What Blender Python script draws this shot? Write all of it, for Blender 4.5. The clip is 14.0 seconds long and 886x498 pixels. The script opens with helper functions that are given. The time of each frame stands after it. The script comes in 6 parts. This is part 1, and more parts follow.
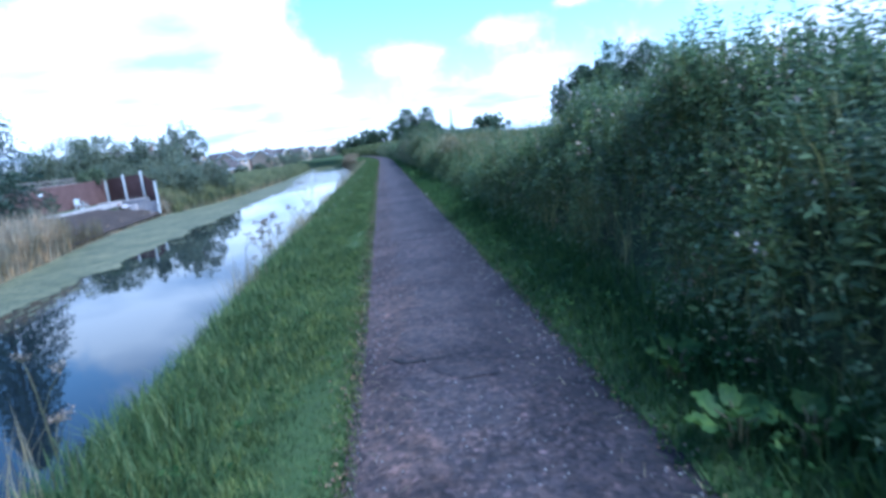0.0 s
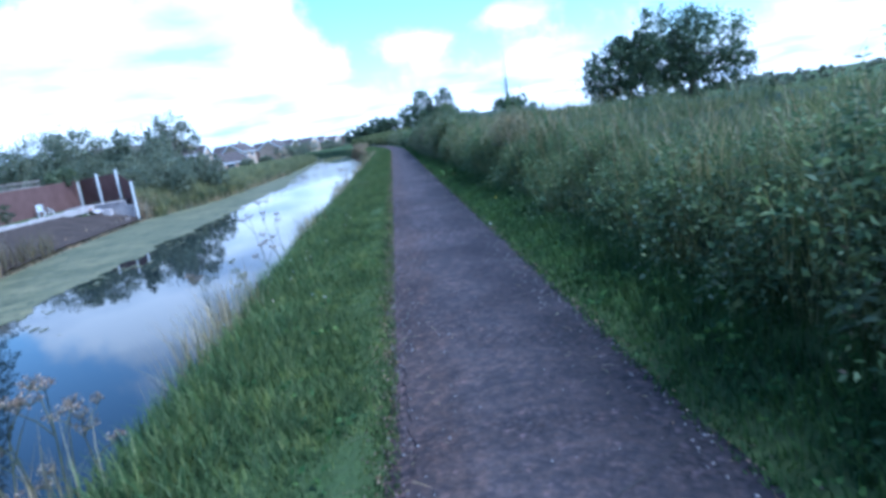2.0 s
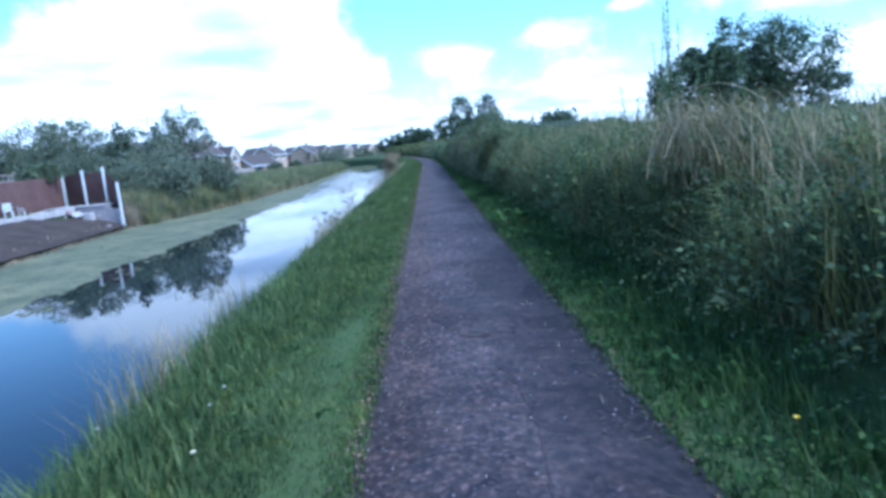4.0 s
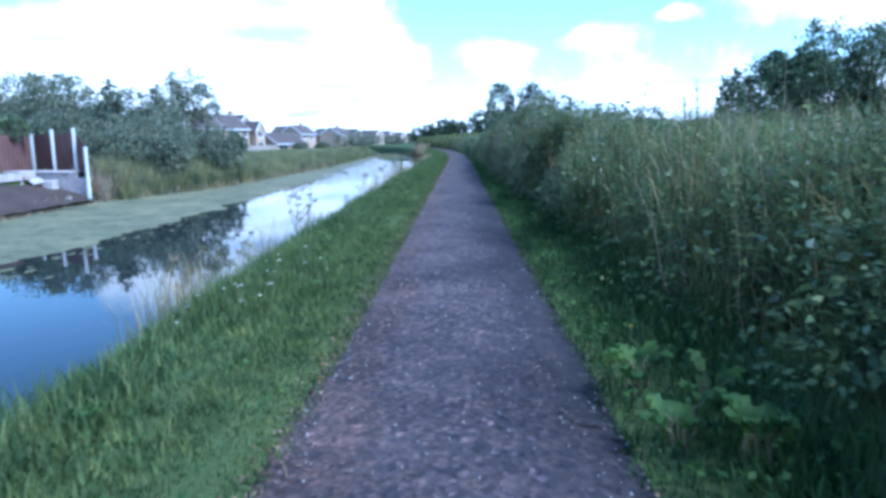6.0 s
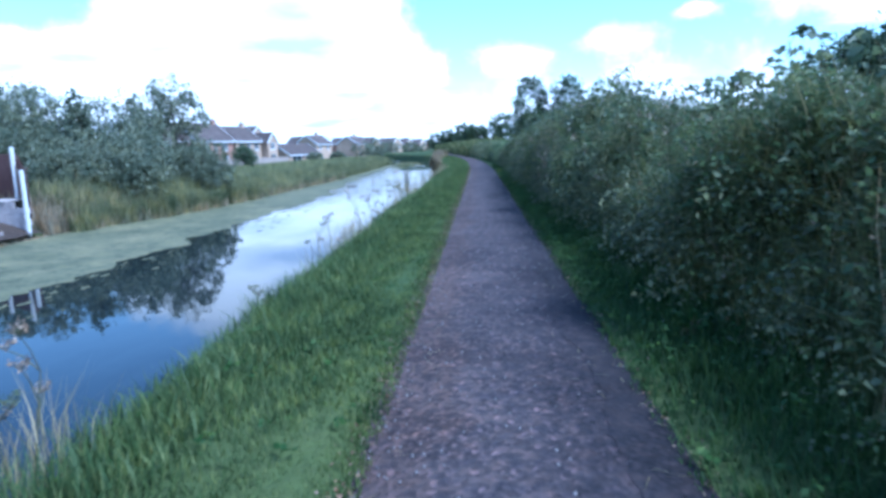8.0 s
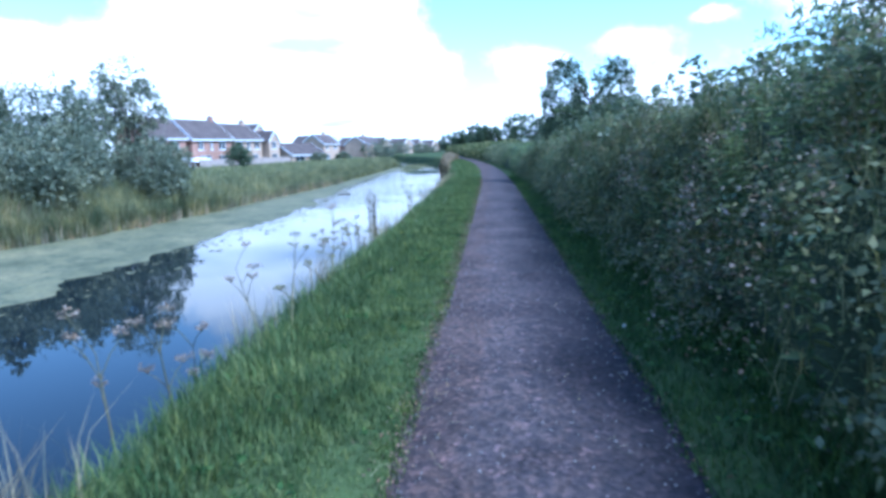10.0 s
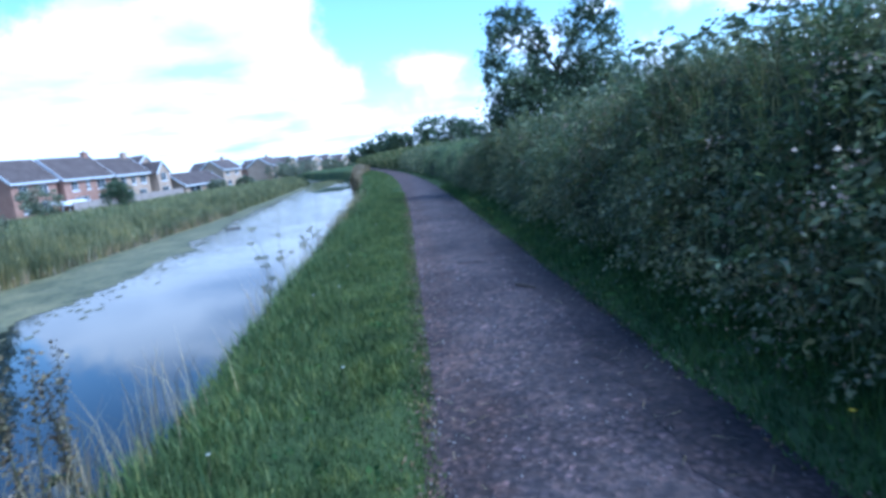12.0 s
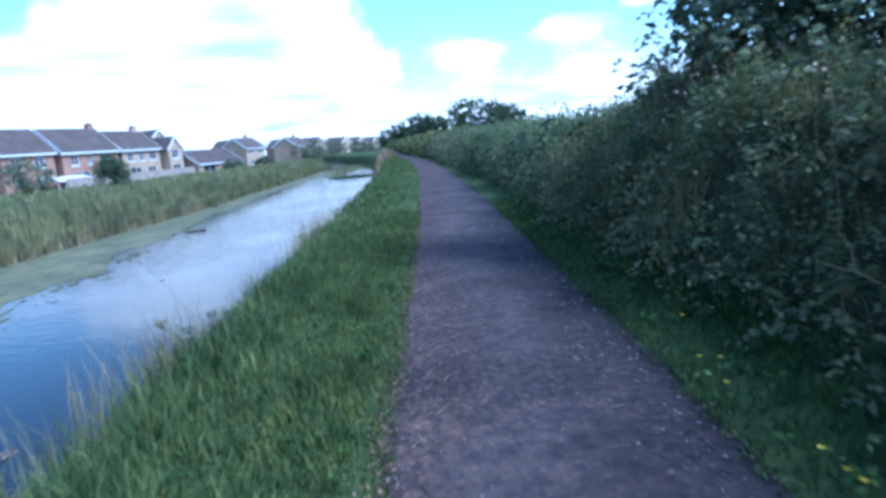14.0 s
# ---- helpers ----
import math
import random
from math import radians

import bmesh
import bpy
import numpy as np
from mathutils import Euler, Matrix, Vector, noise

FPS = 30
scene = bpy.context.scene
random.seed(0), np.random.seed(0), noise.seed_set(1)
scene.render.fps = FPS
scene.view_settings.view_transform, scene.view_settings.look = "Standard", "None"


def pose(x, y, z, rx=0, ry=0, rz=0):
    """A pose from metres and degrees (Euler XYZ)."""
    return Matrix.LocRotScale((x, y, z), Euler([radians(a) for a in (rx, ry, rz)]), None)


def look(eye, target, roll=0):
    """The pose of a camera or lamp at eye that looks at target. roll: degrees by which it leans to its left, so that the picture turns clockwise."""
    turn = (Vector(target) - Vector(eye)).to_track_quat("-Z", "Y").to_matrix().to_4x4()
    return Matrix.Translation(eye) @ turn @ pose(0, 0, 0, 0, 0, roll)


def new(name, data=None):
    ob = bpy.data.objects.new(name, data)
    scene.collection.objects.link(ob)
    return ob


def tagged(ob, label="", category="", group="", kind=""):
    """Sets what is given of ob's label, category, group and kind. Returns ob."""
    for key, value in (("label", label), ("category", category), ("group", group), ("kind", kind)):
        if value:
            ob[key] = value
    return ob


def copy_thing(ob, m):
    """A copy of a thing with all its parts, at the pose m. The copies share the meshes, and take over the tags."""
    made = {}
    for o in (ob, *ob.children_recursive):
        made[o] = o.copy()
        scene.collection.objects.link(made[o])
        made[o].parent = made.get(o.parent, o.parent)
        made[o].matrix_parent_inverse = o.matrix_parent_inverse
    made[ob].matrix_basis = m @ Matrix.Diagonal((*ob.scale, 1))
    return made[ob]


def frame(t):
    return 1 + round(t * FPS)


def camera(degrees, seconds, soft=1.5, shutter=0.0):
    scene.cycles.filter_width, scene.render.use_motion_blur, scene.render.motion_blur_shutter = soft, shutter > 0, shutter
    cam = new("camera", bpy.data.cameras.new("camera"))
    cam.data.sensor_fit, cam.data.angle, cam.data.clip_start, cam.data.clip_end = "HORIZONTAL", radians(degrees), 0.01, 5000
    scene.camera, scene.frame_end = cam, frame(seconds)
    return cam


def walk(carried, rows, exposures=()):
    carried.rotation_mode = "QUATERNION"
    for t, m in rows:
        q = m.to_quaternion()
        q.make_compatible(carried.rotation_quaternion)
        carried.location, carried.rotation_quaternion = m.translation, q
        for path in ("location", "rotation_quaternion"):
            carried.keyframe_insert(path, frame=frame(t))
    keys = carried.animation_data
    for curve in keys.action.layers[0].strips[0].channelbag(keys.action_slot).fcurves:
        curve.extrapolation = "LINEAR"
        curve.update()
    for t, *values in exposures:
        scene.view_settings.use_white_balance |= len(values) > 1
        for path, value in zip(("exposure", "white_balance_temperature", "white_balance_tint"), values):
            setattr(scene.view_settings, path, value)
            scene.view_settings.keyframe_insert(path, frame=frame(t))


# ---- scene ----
cam = camera(68.0, 14.0, soft=3.5, shutter=0.12)
PATH = [
    (0, (-0.278, 2.806, 1.194), (-0.135, 4.773, 0.866), -7.5),
    (0.5, (-0.278, 4.866, 1.186), (-0.196, 6.841, 0.883), -6.4),
    (1, (-0.402, 6.631, 1.162), (-0.31, 8.603, 0.841), -3.7),
    (1.5, (-0.33, 8.397, 1.173), (-0.421, 10.371, 0.864), 0.4),
    (2, (-0.372, 10.067, 1.202), (-0.273, 12.031, 0.842), -8.9),
    (2.5, (-0.261, 11.721, 1.146), (-0.187, 13.699, 0.861), -3.2),
    (3, (-0.327, 13.582, 1.14), (-0.362, 15.554, 0.805), -3.0),
    (3.5, (-0.284, 15.342, 1.148), (-0.255, 17.318, 0.839), -6.2),
    (6, (0.025, 23.273, 1.017), (-0.027, 25.246, 0.692), -0.5),
    (6.5, (0.019, 24.859, 1.08), (-0.028, 26.837, 0.785), -3.3),
    (7, (0.07, 26.448, 1.083), (0.041, 28.426, 0.79), -6.4),
    (7.5, (-0.062, 27.996, 1.098), (-0.151, 29.971, 0.791), -3.1),
    (10, (-0.188, 37.375, 1.231), (-0.341, 39.346, 0.929), -1.4),
    (10.5, (-0.27, 39.406, 1.243), (-0.358, 41.381, 0.941), -5.4),
    (11, (-0.404, 41.476, 1.209), (-0.514, 43.45, 0.908), -3.1),
    (11.5, (-0.402, 43.572, 1.175), (-0.419, 45.551, 0.884), -5.4),
    (12, (-0.54, 45.335, 1.115), (-0.456, 47.312, 0.821), -7.2),
    (12.5, (-0.342, 47.584, 1.086), (-0.269, 49.564, 0.816), -2.3),
    (13, (-0.334, 50.398, 1.111), (-0.351, 52.377, 0.825), 0.3),
    (13.5, (-0.306, 53.112, 1.11), (-0.314, 55.089, 0.805), -3.3),
    (14, (-0.313, 55.719, 1.05), (-0.322, 57.692, 0.726), -5.0),
]
walk(cam, [(t, look(eye, target, roll)) for t, eye, target, roll in PATH], exposures=[(0, 1.56, 4340, 7), (1, 1.5, 4340, 7), (3, 1.45, 4340, 7), (3.7, 1.45, 4340, 7), (6, 1.73, 4330, 7), (7.5, 1.64, 4330, 7), (10, 1.83, 4380, 8), (10.5, 1.57, 4340, 7), (11, 1.58, 4340, 7), (11.5, 1.51, 4340, 7), (12, 1.45, 4340, 7), (12.5, 1.50, 4340, 7), (13, 1.53, 4340, 7), (14, 1.49, 4340, 7)])

# ---------------------------------------------------------------- light
SUN_ELEV, SUN_AZ = radians(50), radians(118)          # azimuth clockwise from +y
sun = new("sun", bpy.data.lights.new("sun", "SUN"))
sun.data.energy, sun.data.angle, sun.data.color = 2.05, radians(16), (1.0, 0.96, 0.9)
sun.matrix_world = look((60 * math.sin(SUN_AZ), 60 * math.cos(SUN_AZ), 60 * math.tan(SUN_ELEV)), (0, 0, 0))

world = bpy.data.worlds.new("world")
scene.world = world
world.use_nodes = True


def build_sky():
    nt = world.node_tree
    nt.nodes.clear()
    N, L = nt.nodes.new, nt.links.new
    out = N("ShaderNodeOutputWorld")
    sky = N("ShaderNodeTexSky")
    sky.sky_type, sky.sun_disc = "NISHITA", False
    sky.sun_elevation, sky.sun_rotation = SUN_ELEV, SUN_AZ
    sky.air_density, sky.dust_density, sky.ozone_density = 1.1, 0.6, 1.6
    bsky = N("ShaderNodeBackground")
    bsky.inputs["Strength"].default_value = 0.095
    L(sky.outputs[0], bsky.inputs["Color"])
    co = N("ShaderNodeTexCoord")
    sep = N("ShaderNodeSeparateXYZ")
    L(co.outputs["Generated"], sep.inputs[0])

    def m(op, a, b=None, c=None):
        n = N("ShaderNodeMath")
        n.operation = op
        for k, v in enumerate((a, b, c)):
            if v is None:
                continue
            if isinstance(v, (int, float)):
                n.inputs[k].default_value = v
            else:
                L(v, n.inputs[k])
        return n.outputs[0]

    x, y, z = sep.outputs
    # clouds lie on a flat layer seen from below: stretch towards the horizon
    zz = m("ADD", m("MAXIMUM", z, 0.0), 0.12)
    comb = N("ShaderNodeCombineXYZ")
    L(m("DIVIDE", x, zz), comb.inputs[0])
    L(m("DIVIDE", y, zz), comb.inputs[1])
    comb.inputs[2].default_value = 3.7
    n1 = N("ShaderNodeTexNoise")
    n1.inputs["Scale"].default_value, n1.inputs["Detail"].default_value, n1.inputs["Roughness"].default_value = 0.75, 9, 0.55
    n1.inputs["Distortion"].default_value = 0.35
    L(comb.outputs[0], n1.inputs["Vector"])
    # more cloud low down, and a large bank ahead to the left
    az = m("ARCTAN2", x, y)
    # the cloud bank stands higher to the left of the way ahead than to its right
    shelf = N("ShaderNodeMapRange")
    shelf.interpolation_type = "SMOOTHSTEP"
    L(az, shelf.inputs[0])
    for k, v in zip((1, 2, 3, 4), (-0.16, 0.0, 0.3, 0.092)):
        shelf.inputs[k].default_value = v
    puff = N("ShaderNodeTexNoise")
    puff.inputs["Scale"].default_value, puff.inputs["Detail"].default_value, puff.inputs["Roughness"].default_value = 7.0, 7, 0.6
    L(co.outputs["Generated"], puff.inputs["Vector"])

    def bump(az0, wide, el0, high, gain):
        a = m("DIVIDE", m("SUBTRACT", az, az0), wide)
        e = m("DIVIDE", m("SUBTRACT", z, el0), high)
        d = m("ADD", m("MULTIPLY", a, a), m("MULTIPLY", e, e))
        return m("MULTIPLY", m("POWER", 2.718, m("MULTIPLY", d, -1.0)), gain)

    bank = m("ADD", m("MULTIPLY", m("SUBTRACT", shelf.outputs[0], z), 6.0), m("MULTIPLY", m("SUBTRACT", puff.outputs["Fac"], 0.5), 2.2))
    for b in ((0.2, 0.07, 0.145, 0.022, 0.9), (0.06, 0.07, 0.125, 0.02, 0.6), (0.47, 0.13, 0.2, 0.045, 1.15), (0.3, 0.03, 0.17, 0.012, 0.6), (-0.66, 0.16, 0.25, 0.09, -1.6)):
        bank = m("ADD", bank, bump(*b))
    over = m("MULTIPLY", m("SUBTRACT", n1.outputs["Fac"], 0.6), 5.0)
    dens = m("MAXIMUM", bank, over)
    mask = N("ShaderNodeMapRange")
    mask.interpolation_type = "SMOOTHSTEP"
    L(dens, mask.inputs[0])
    mask.inputs[1].default_value, mask.inputs[2].default_value = -0.1, 0.3
    # cloud tone: bright tops, greyer thick undersides
    tone = N("ShaderNodeTexNoise")
    tone.inputs["Scale"].default_value, tone.inputs["Detail"].default_value = 1.6, 6
    L(comb.outputs[0], tone.inputs["Vector"])
    ramp = N("ShaderNodeValToRGB")
    ramp.color_ramp.elements[0].color = (0.52, 0.58, 0.68, 1)
    ramp.color_ramp.elements[1].color = (1.0, 0.985, 0.98, 1)
    ramp.color_ramp.elements[0].position, ramp.color_ramp.elements[1].position = 0.3, 0.56
    L(tone.outputs["Fac"], ramp.inputs[0])
    bcl = N("ShaderNodeBackground")
    bcl.inputs["Strength"].default_value = 0.66
    L(ramp.outputs[0], bcl.inputs["Color"])
    mix = N("ShaderNodeMixShader")
    L(mask.outputs[0], mix.inputs[0])
    L(bsky.outputs[0], mix.inputs[1])
    L(bcl.outputs[0], mix.inputs[2])
    L(mix.outputs[0], out.inputs[0])


build_sky()

# ---------------------------------------------------------------- materials


def node_mat(name):
    mt = bpy.data.materials.new(name)
    mt.use_nodes = True
    nt = mt.node_tree
    bsdf = nt.nodes["Principled BSDF"]
    return mt, nt, bsdf


def tex_noise(nt, scale, detail=5, rough=0.6, vec=None):
    n = nt.nodes.new("ShaderNodeTexNoise")
    n.inputs["Scale"].default_value, n.inputs["Detail"].default_value, n.inputs["Roughness"].default_value = scale, detail, rough
    if vec is None:
        g = nt.nodes.new("ShaderNodeNewGeometry")
        vec = g.outputs["Position"]
    nt.links.new(vec, n.inputs["Vector"])
    return n.outputs["Fac"]


def ramp(nt, fac, *stops):
    r = nt.nodes.new("ShaderNodeValToRGB")
    els = r.color_ramp.elements
    while len(els) < len(stops):
        els.new(0.5)
    for e, (p, c) in zip(els, stops):
        e.position, e.color = p, (*c, 1)
    nt.links.new(fac, r.inputs[0])
    return r.outputs[0]


def mixc(nt, fac, a, b, mode="MIX"):
    n = nt.nodes.new("ShaderNodeMix")
    n.data_type, n.blend_type = "RGBA", mode
    for sock, v in ((n.inputs[0], fac), (n.inputs[6], a), (n.inputs[7], b)):
        if isinstance(v, (int, float)):
            sock.default_value = v
        elif isinstance(v, tuple):
            sock.default_value = (*v, 1)
        else:
            nt.links.new(v, sock)
    return n.outputs[2]


def add_bump(nt, bsdf, height, strength=0.4, dist=0.02):
    b = nt.nodes.new("ShaderNodeBump")
    b.inputs["Strength"].default_value, b.inputs["Distance"].default_value = strength, dist
    nt.links.new(height, b.inputs["Height"])
    nt.links.new(b.outputs[0], bsdf.inputs["Normal"])


def surface(name, c1, c2, scale=3.0, fine=40.0, rough=0.8, bump=0.3, dist=0.01, metal=0.0):
    """Two-scale varied opaque surface."""
    mt, nt, bsdf = node_mat(name)
    big, small = tex_noise(nt, scale, 6), tex_noise(nt, fine, 4)
    col = ramp(nt, big, (0.3, c1), (0.7, c2))
    grain = ramp(nt, small, (0.25, (0.72, 0.72, 0.72)), (0.75, (1.2, 1.2, 1.2)))
    nt.links.new(mixc(nt, 1.0, col, grain, "MULTIPLY"), bsdf.inputs["Base Color"])
    bsdf.inputs["Roughness"].default_value, bsdf.inputs["Metallic"].default_value = rough, metal
    bsdf.inputs["Specular IOR Level"].default_value = 0.2 if rough > 0.7 else 0.5
    add_bump(nt, bsdf, small, bump, dist)
    return mt


def foliage(name, dark, mid, light, rough=0.48, through_light=0.38, patch=0.8, spread=1.0, gloss=0.45, mottle=0.0):
    """Leaf material: each leaf its own tone, patches of plant variety and painted clump shading, some light passing
    through.
    """
    mt, nt, bsdf = node_mat(name)
    g = nt.nodes.new("ShaderNodeNewGeometry")
    leaf = ramp(nt, g.outputs["Random Per Island"], (0.0, dark), (0.45, mid), (0.9, light), (1.0, tuple(min(0.85, 1.25 * c) for c in light)))
    big = tex_noise(nt, patch, 3)
    # patch tones vary by plant; mottle also paints clump shading into them
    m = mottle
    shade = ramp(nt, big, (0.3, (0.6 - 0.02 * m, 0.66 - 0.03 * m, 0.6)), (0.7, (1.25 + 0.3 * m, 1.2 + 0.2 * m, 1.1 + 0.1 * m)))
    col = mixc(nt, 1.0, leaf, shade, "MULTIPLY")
    kind = ramp(nt, tex_noise(nt, patch * 4.5, 2), (0.34, (0.62, 0.7, 0.72)), (0.5, (1.0, 1.0, 1.0)), (0.66, (1.5, 1.32, 1.05)))
    col = mixc(nt, spread, col, mixc(nt, 1.0, col, kind, "MULTIPLY"))
    nt.links.new(col, bsdf.inputs["Base Color"])
    bsdf.inputs["Roughness"].default_value = rough
    bsdf.inputs["Specular IOR Level"].default_value = gloss
    tr = nt.nodes.new("ShaderNodeBsdfTranslucent")
    nt.links.new(col, tr.inputs["Color"])
    mx = nt.nodes.new("ShaderNodeMixShader")
    mx.inputs[0].default_value = through_light
    nt.links.new(bsdf.outputs[0], mx.inputs[1])
    nt.links.new(tr.outputs[0], mx.inputs[2])
    nt.links.new(mx.outputs[0], nt.nodes["Material Output"].inputs["Surface"])
    return mt


M_GRASS = foliage("verge_grass", (0.044, 0.083, 0.029), (0.088, 0.138, 0.05), (0.166, 0.203, 0.088), rough=0.6, gloss=0.18, patch=0.9)
M_LUSH = foliage("lush_grass", (0.028, 0.06, 0.018), (0.05, 0.094, 0.027), (0.085, 0.135, 0.047), rough=0.6, gloss=0.18, patch=1.4)
M_SHORT = foliage("mown_grass", (0.053, 0.088, 0.028), (0.092, 0.133, 0.042), (0.153, 0.183, 0.07), rough=0.6, gloss=0.18, patch=1.6)
M_STRAW = foliage("dry_grass", (0.2, 0.15, 0.08), (0.3, 0.24, 0.13), (0.42, 0.36, 0.22), patch=1.0)
# nettle and bramble tones raised in place of the pale glare over the thicket
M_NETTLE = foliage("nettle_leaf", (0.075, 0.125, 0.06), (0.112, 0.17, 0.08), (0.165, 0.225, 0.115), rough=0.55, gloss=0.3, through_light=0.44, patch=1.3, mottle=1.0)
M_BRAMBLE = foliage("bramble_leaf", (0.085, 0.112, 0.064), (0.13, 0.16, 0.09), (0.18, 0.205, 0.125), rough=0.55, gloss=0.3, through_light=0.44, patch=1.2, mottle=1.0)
M_PALE = foliage("pale_leaf", (0.1, 0.135, 0.074), (0.13, 0.165, 0.092), (0.175, 0.205, 0.122))
M_DRYLEAF = foliage("dry_leaf", (0.085, 0.07, 0.045), (0.15, 0.12, 0.08), (0.26, 0.21, 0.15))
M_WILLOWHERB = foliage("willowherb_leaf", (0.095, 0.14, 0.08), (0.135, 0.185, 0.108), (0.185, 0.235, 0.145), patch=2.0, spread=0.6)
M_MEADOW = foliage("tall_grass", (0.06, 0.088, 0.035), (0.118, 0.145, 0.062), (0.23, 0.23, 0.115), rough=0.6, gloss=0.18)
M_TREE = foliage("tree_leaf", (0.044, 0.07, 0.046), (0.076, 0.115, 0.064), (0.13, 0.17, 0.095), patch=0.35, spread=0.5)
# leaf colours lifted to stand in for the pale haze over distant trees
M_TREE_HAZED = foliage("hazed_tree_leaf", (0.1, 0.125, 0.088), (0.165, 0.19, 0.128), (0.25, 0.265, 0.185), patch=0.25, spread=0.5)
M_CONIFER = foliage("conifer_needle", (0.014, 0.03, 0.02), (0.022, 0.045, 0.03), (0.035, 0.06, 0.04), patch=0.5, through_light=0.1)
M_REED = foliage("reed_leaf", (0.13, 0.15, 0.072), (0.2, 0.21, 0.105), (0.3, 0.285, 0.165), rough=0.6, gloss=0.18, patch=0.3)
M_REED_DRY = foliage("dry_reed", (0.27, 0.2, 0.135), (0.39, 0.3, 0.21), (0.52, 0.43, 0.32), patch=0.5)
M_BROADLEAF = foliage("burdock_leaf", (0.038, 0.082, 0.024), (0.058, 0.112, 0.032), (0.088, 0.145, 0.045), rough=0.6, gloss=0.18, patch=3)
M_STEM = surface("plant_stem", (0.07, 0.08, 0.035), (0.14, 0.12, 0.06), 4, 60, 0.8)
M_DOCK = foliage("dock_seed", (0.08, 0.06, 0.035), (0.12, 0.09, 0.05), (0.15, 0.13, 0.07), patch=3, through_light=0.1)
M_RUST = foliage("rusty_sedge", (0.12, 0.085, 0.05), (0.18, 0.13, 0.075), (0.24, 0.2, 0.11), patch=0.6, through_light=0.2)
M_SEED = foliage("dried_flower", (0.15, 0.105, 0.08), (0.24, 0.175, 0.14), (0.38, 0.31, 0.26), patch=3, through_light=0.2)
M_BLOSSOM = foliage("faded_blossom", (0.2, 0.15, 0.12), (0.32, 0.255, 0.215), (0.48, 0.41, 0.37), patch=3, through_light=0.2)
M_WHITE_FLOWER = foliage("white_petal", (0.6, 0.62, 0.58), (0.75, 0.76, 0.72), (0.8, 0.8, 0.78), patch=3)
M_YELLOW = foliage("yellow_petal", (0.7, 0.55, 0.04), (0.8, 0.65, 0.06), (0.85, 0.72, 0.1), patch=3)
# near-black green that paints the shade inside the thickets
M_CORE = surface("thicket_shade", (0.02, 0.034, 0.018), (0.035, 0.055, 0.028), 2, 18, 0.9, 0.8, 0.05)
M_BARK = surface("bark", (0.06, 0.05, 0.04), (0.12, 0.1, 0.08), 5, 50, 0.9, 0.8, 0.02)
M_FENCE = surface("brown_fence_stain", (0.12, 0.065, 0.055), (0.165, 0.095, 0.08), 1.5, 30, 0.75, 0.3)
M_POST = surface("white_concrete", (0.62, 0.61, 0.58), (0.75, 0.74, 0.71), 3, 40, 0.8)
M_BLOCK = surface("pale_blockwork", (0.36, 0.31, 0.29), (0.54, 0.48, 0.45), 2.5, 22, 0.9, 0.5)
M_SOIL = surface("bare_soil", (0.05, 0.036, 0.028), (0.09, 0.065, 0.05), 1.2, 25, 0.95, 0.8, 0.05)
M_TERRACE = surface("weathered_stone", (0.36, 0.31, 0.28), (0.52, 0.46, 0.42), 2, 25, 0.9)
M_RUBBLE = surface("rubble", (0.14, 0.11, 0.1), (0.25, 0.21, 0.19), 4, 25, 0.9, 0.6)
M_PLASTIC = surface("white_plastic", (0.55, 0.57, 0.55), (0.66, 0.67, 0.65), 2, 60, 0.45, 0.05)
M_BRICK = surface("red_brick", (0.27, 0.15, 0.11), (0.36, 0.215, 0.155), 0.8, 12, 0.9, 0.3)
M_BRICK_BUFF = surface("buff_brick", (0.38, 0.27, 0.19), (0.48, 0.355, 0.26), 0.8, 12, 0.9, 0.3)
M_ROOF = surface("concrete_tile", (0.095, 0.074, 0.066), (0.15, 0.118, 0.105), 0.7, 14, 0.85, 0.4)
M_ROOF_RED = surface("brown_tile", (0.13, 0.075, 0.055), (0.19, 0.11, 0.08), 0.7, 14, 0.85, 0.4)
M_UPVC = surface("white_upvc", (0.74, 0.74, 0.74), (0.8, 0.8, 0.8), 1, 30, 0.4, 0.05)
M_GREYFENCE = surface("weathered_fence", (0.29, 0.235, 0.2), (0.4, 0.33, 0.285), 1.2, 20, 0.85, 0.3)


def glass():
    mt, nt, bsdf = node_mat("window_glass")
    nt.links.new(ramp(nt, tex_noise(nt, 0.6), (0.3, (0.02, 0.025, 0.03)), (0.7, (0.06, 0.07, 0.08))), bsdf.inputs["Base Color"])
    bsdf.inputs["Roughness"].default_value = 0.06
    return mt


def ground_mat():
    mt, nt, bsdf = node_mat("ground_turf")
    a, b = tex_noise(nt, 0.35, 6), tex_noise(nt, 9, 5)
    c = tex_noise(nt, 0.06, 5)
    col = mixc(nt, b, ramp(nt, a, (0.3, (0.05, 0.08, 0.024)), (0.7, (0.08, 0.115, 0.034))), (0.06, 0.075, 0.03))
    col = mixc(nt, 1.0, col, ramp(nt, c, (0.32, (0.7, 0.8, 0.75)), (0.5, (1.0, 1.0, 1.0)), (0.68, (1.7, 1.4, 1.2))), "MULTIPLY")
    nt.links.new(col, bsdf.inputs["Base Color"])
    bsdf.inputs["Roughness"].default_value = 0.95
    bsdf.inputs["Specular IOR Level"].default_value = 0.15
    add_bump(nt, bsdf, b, 0.8, 0.05)
    return mt


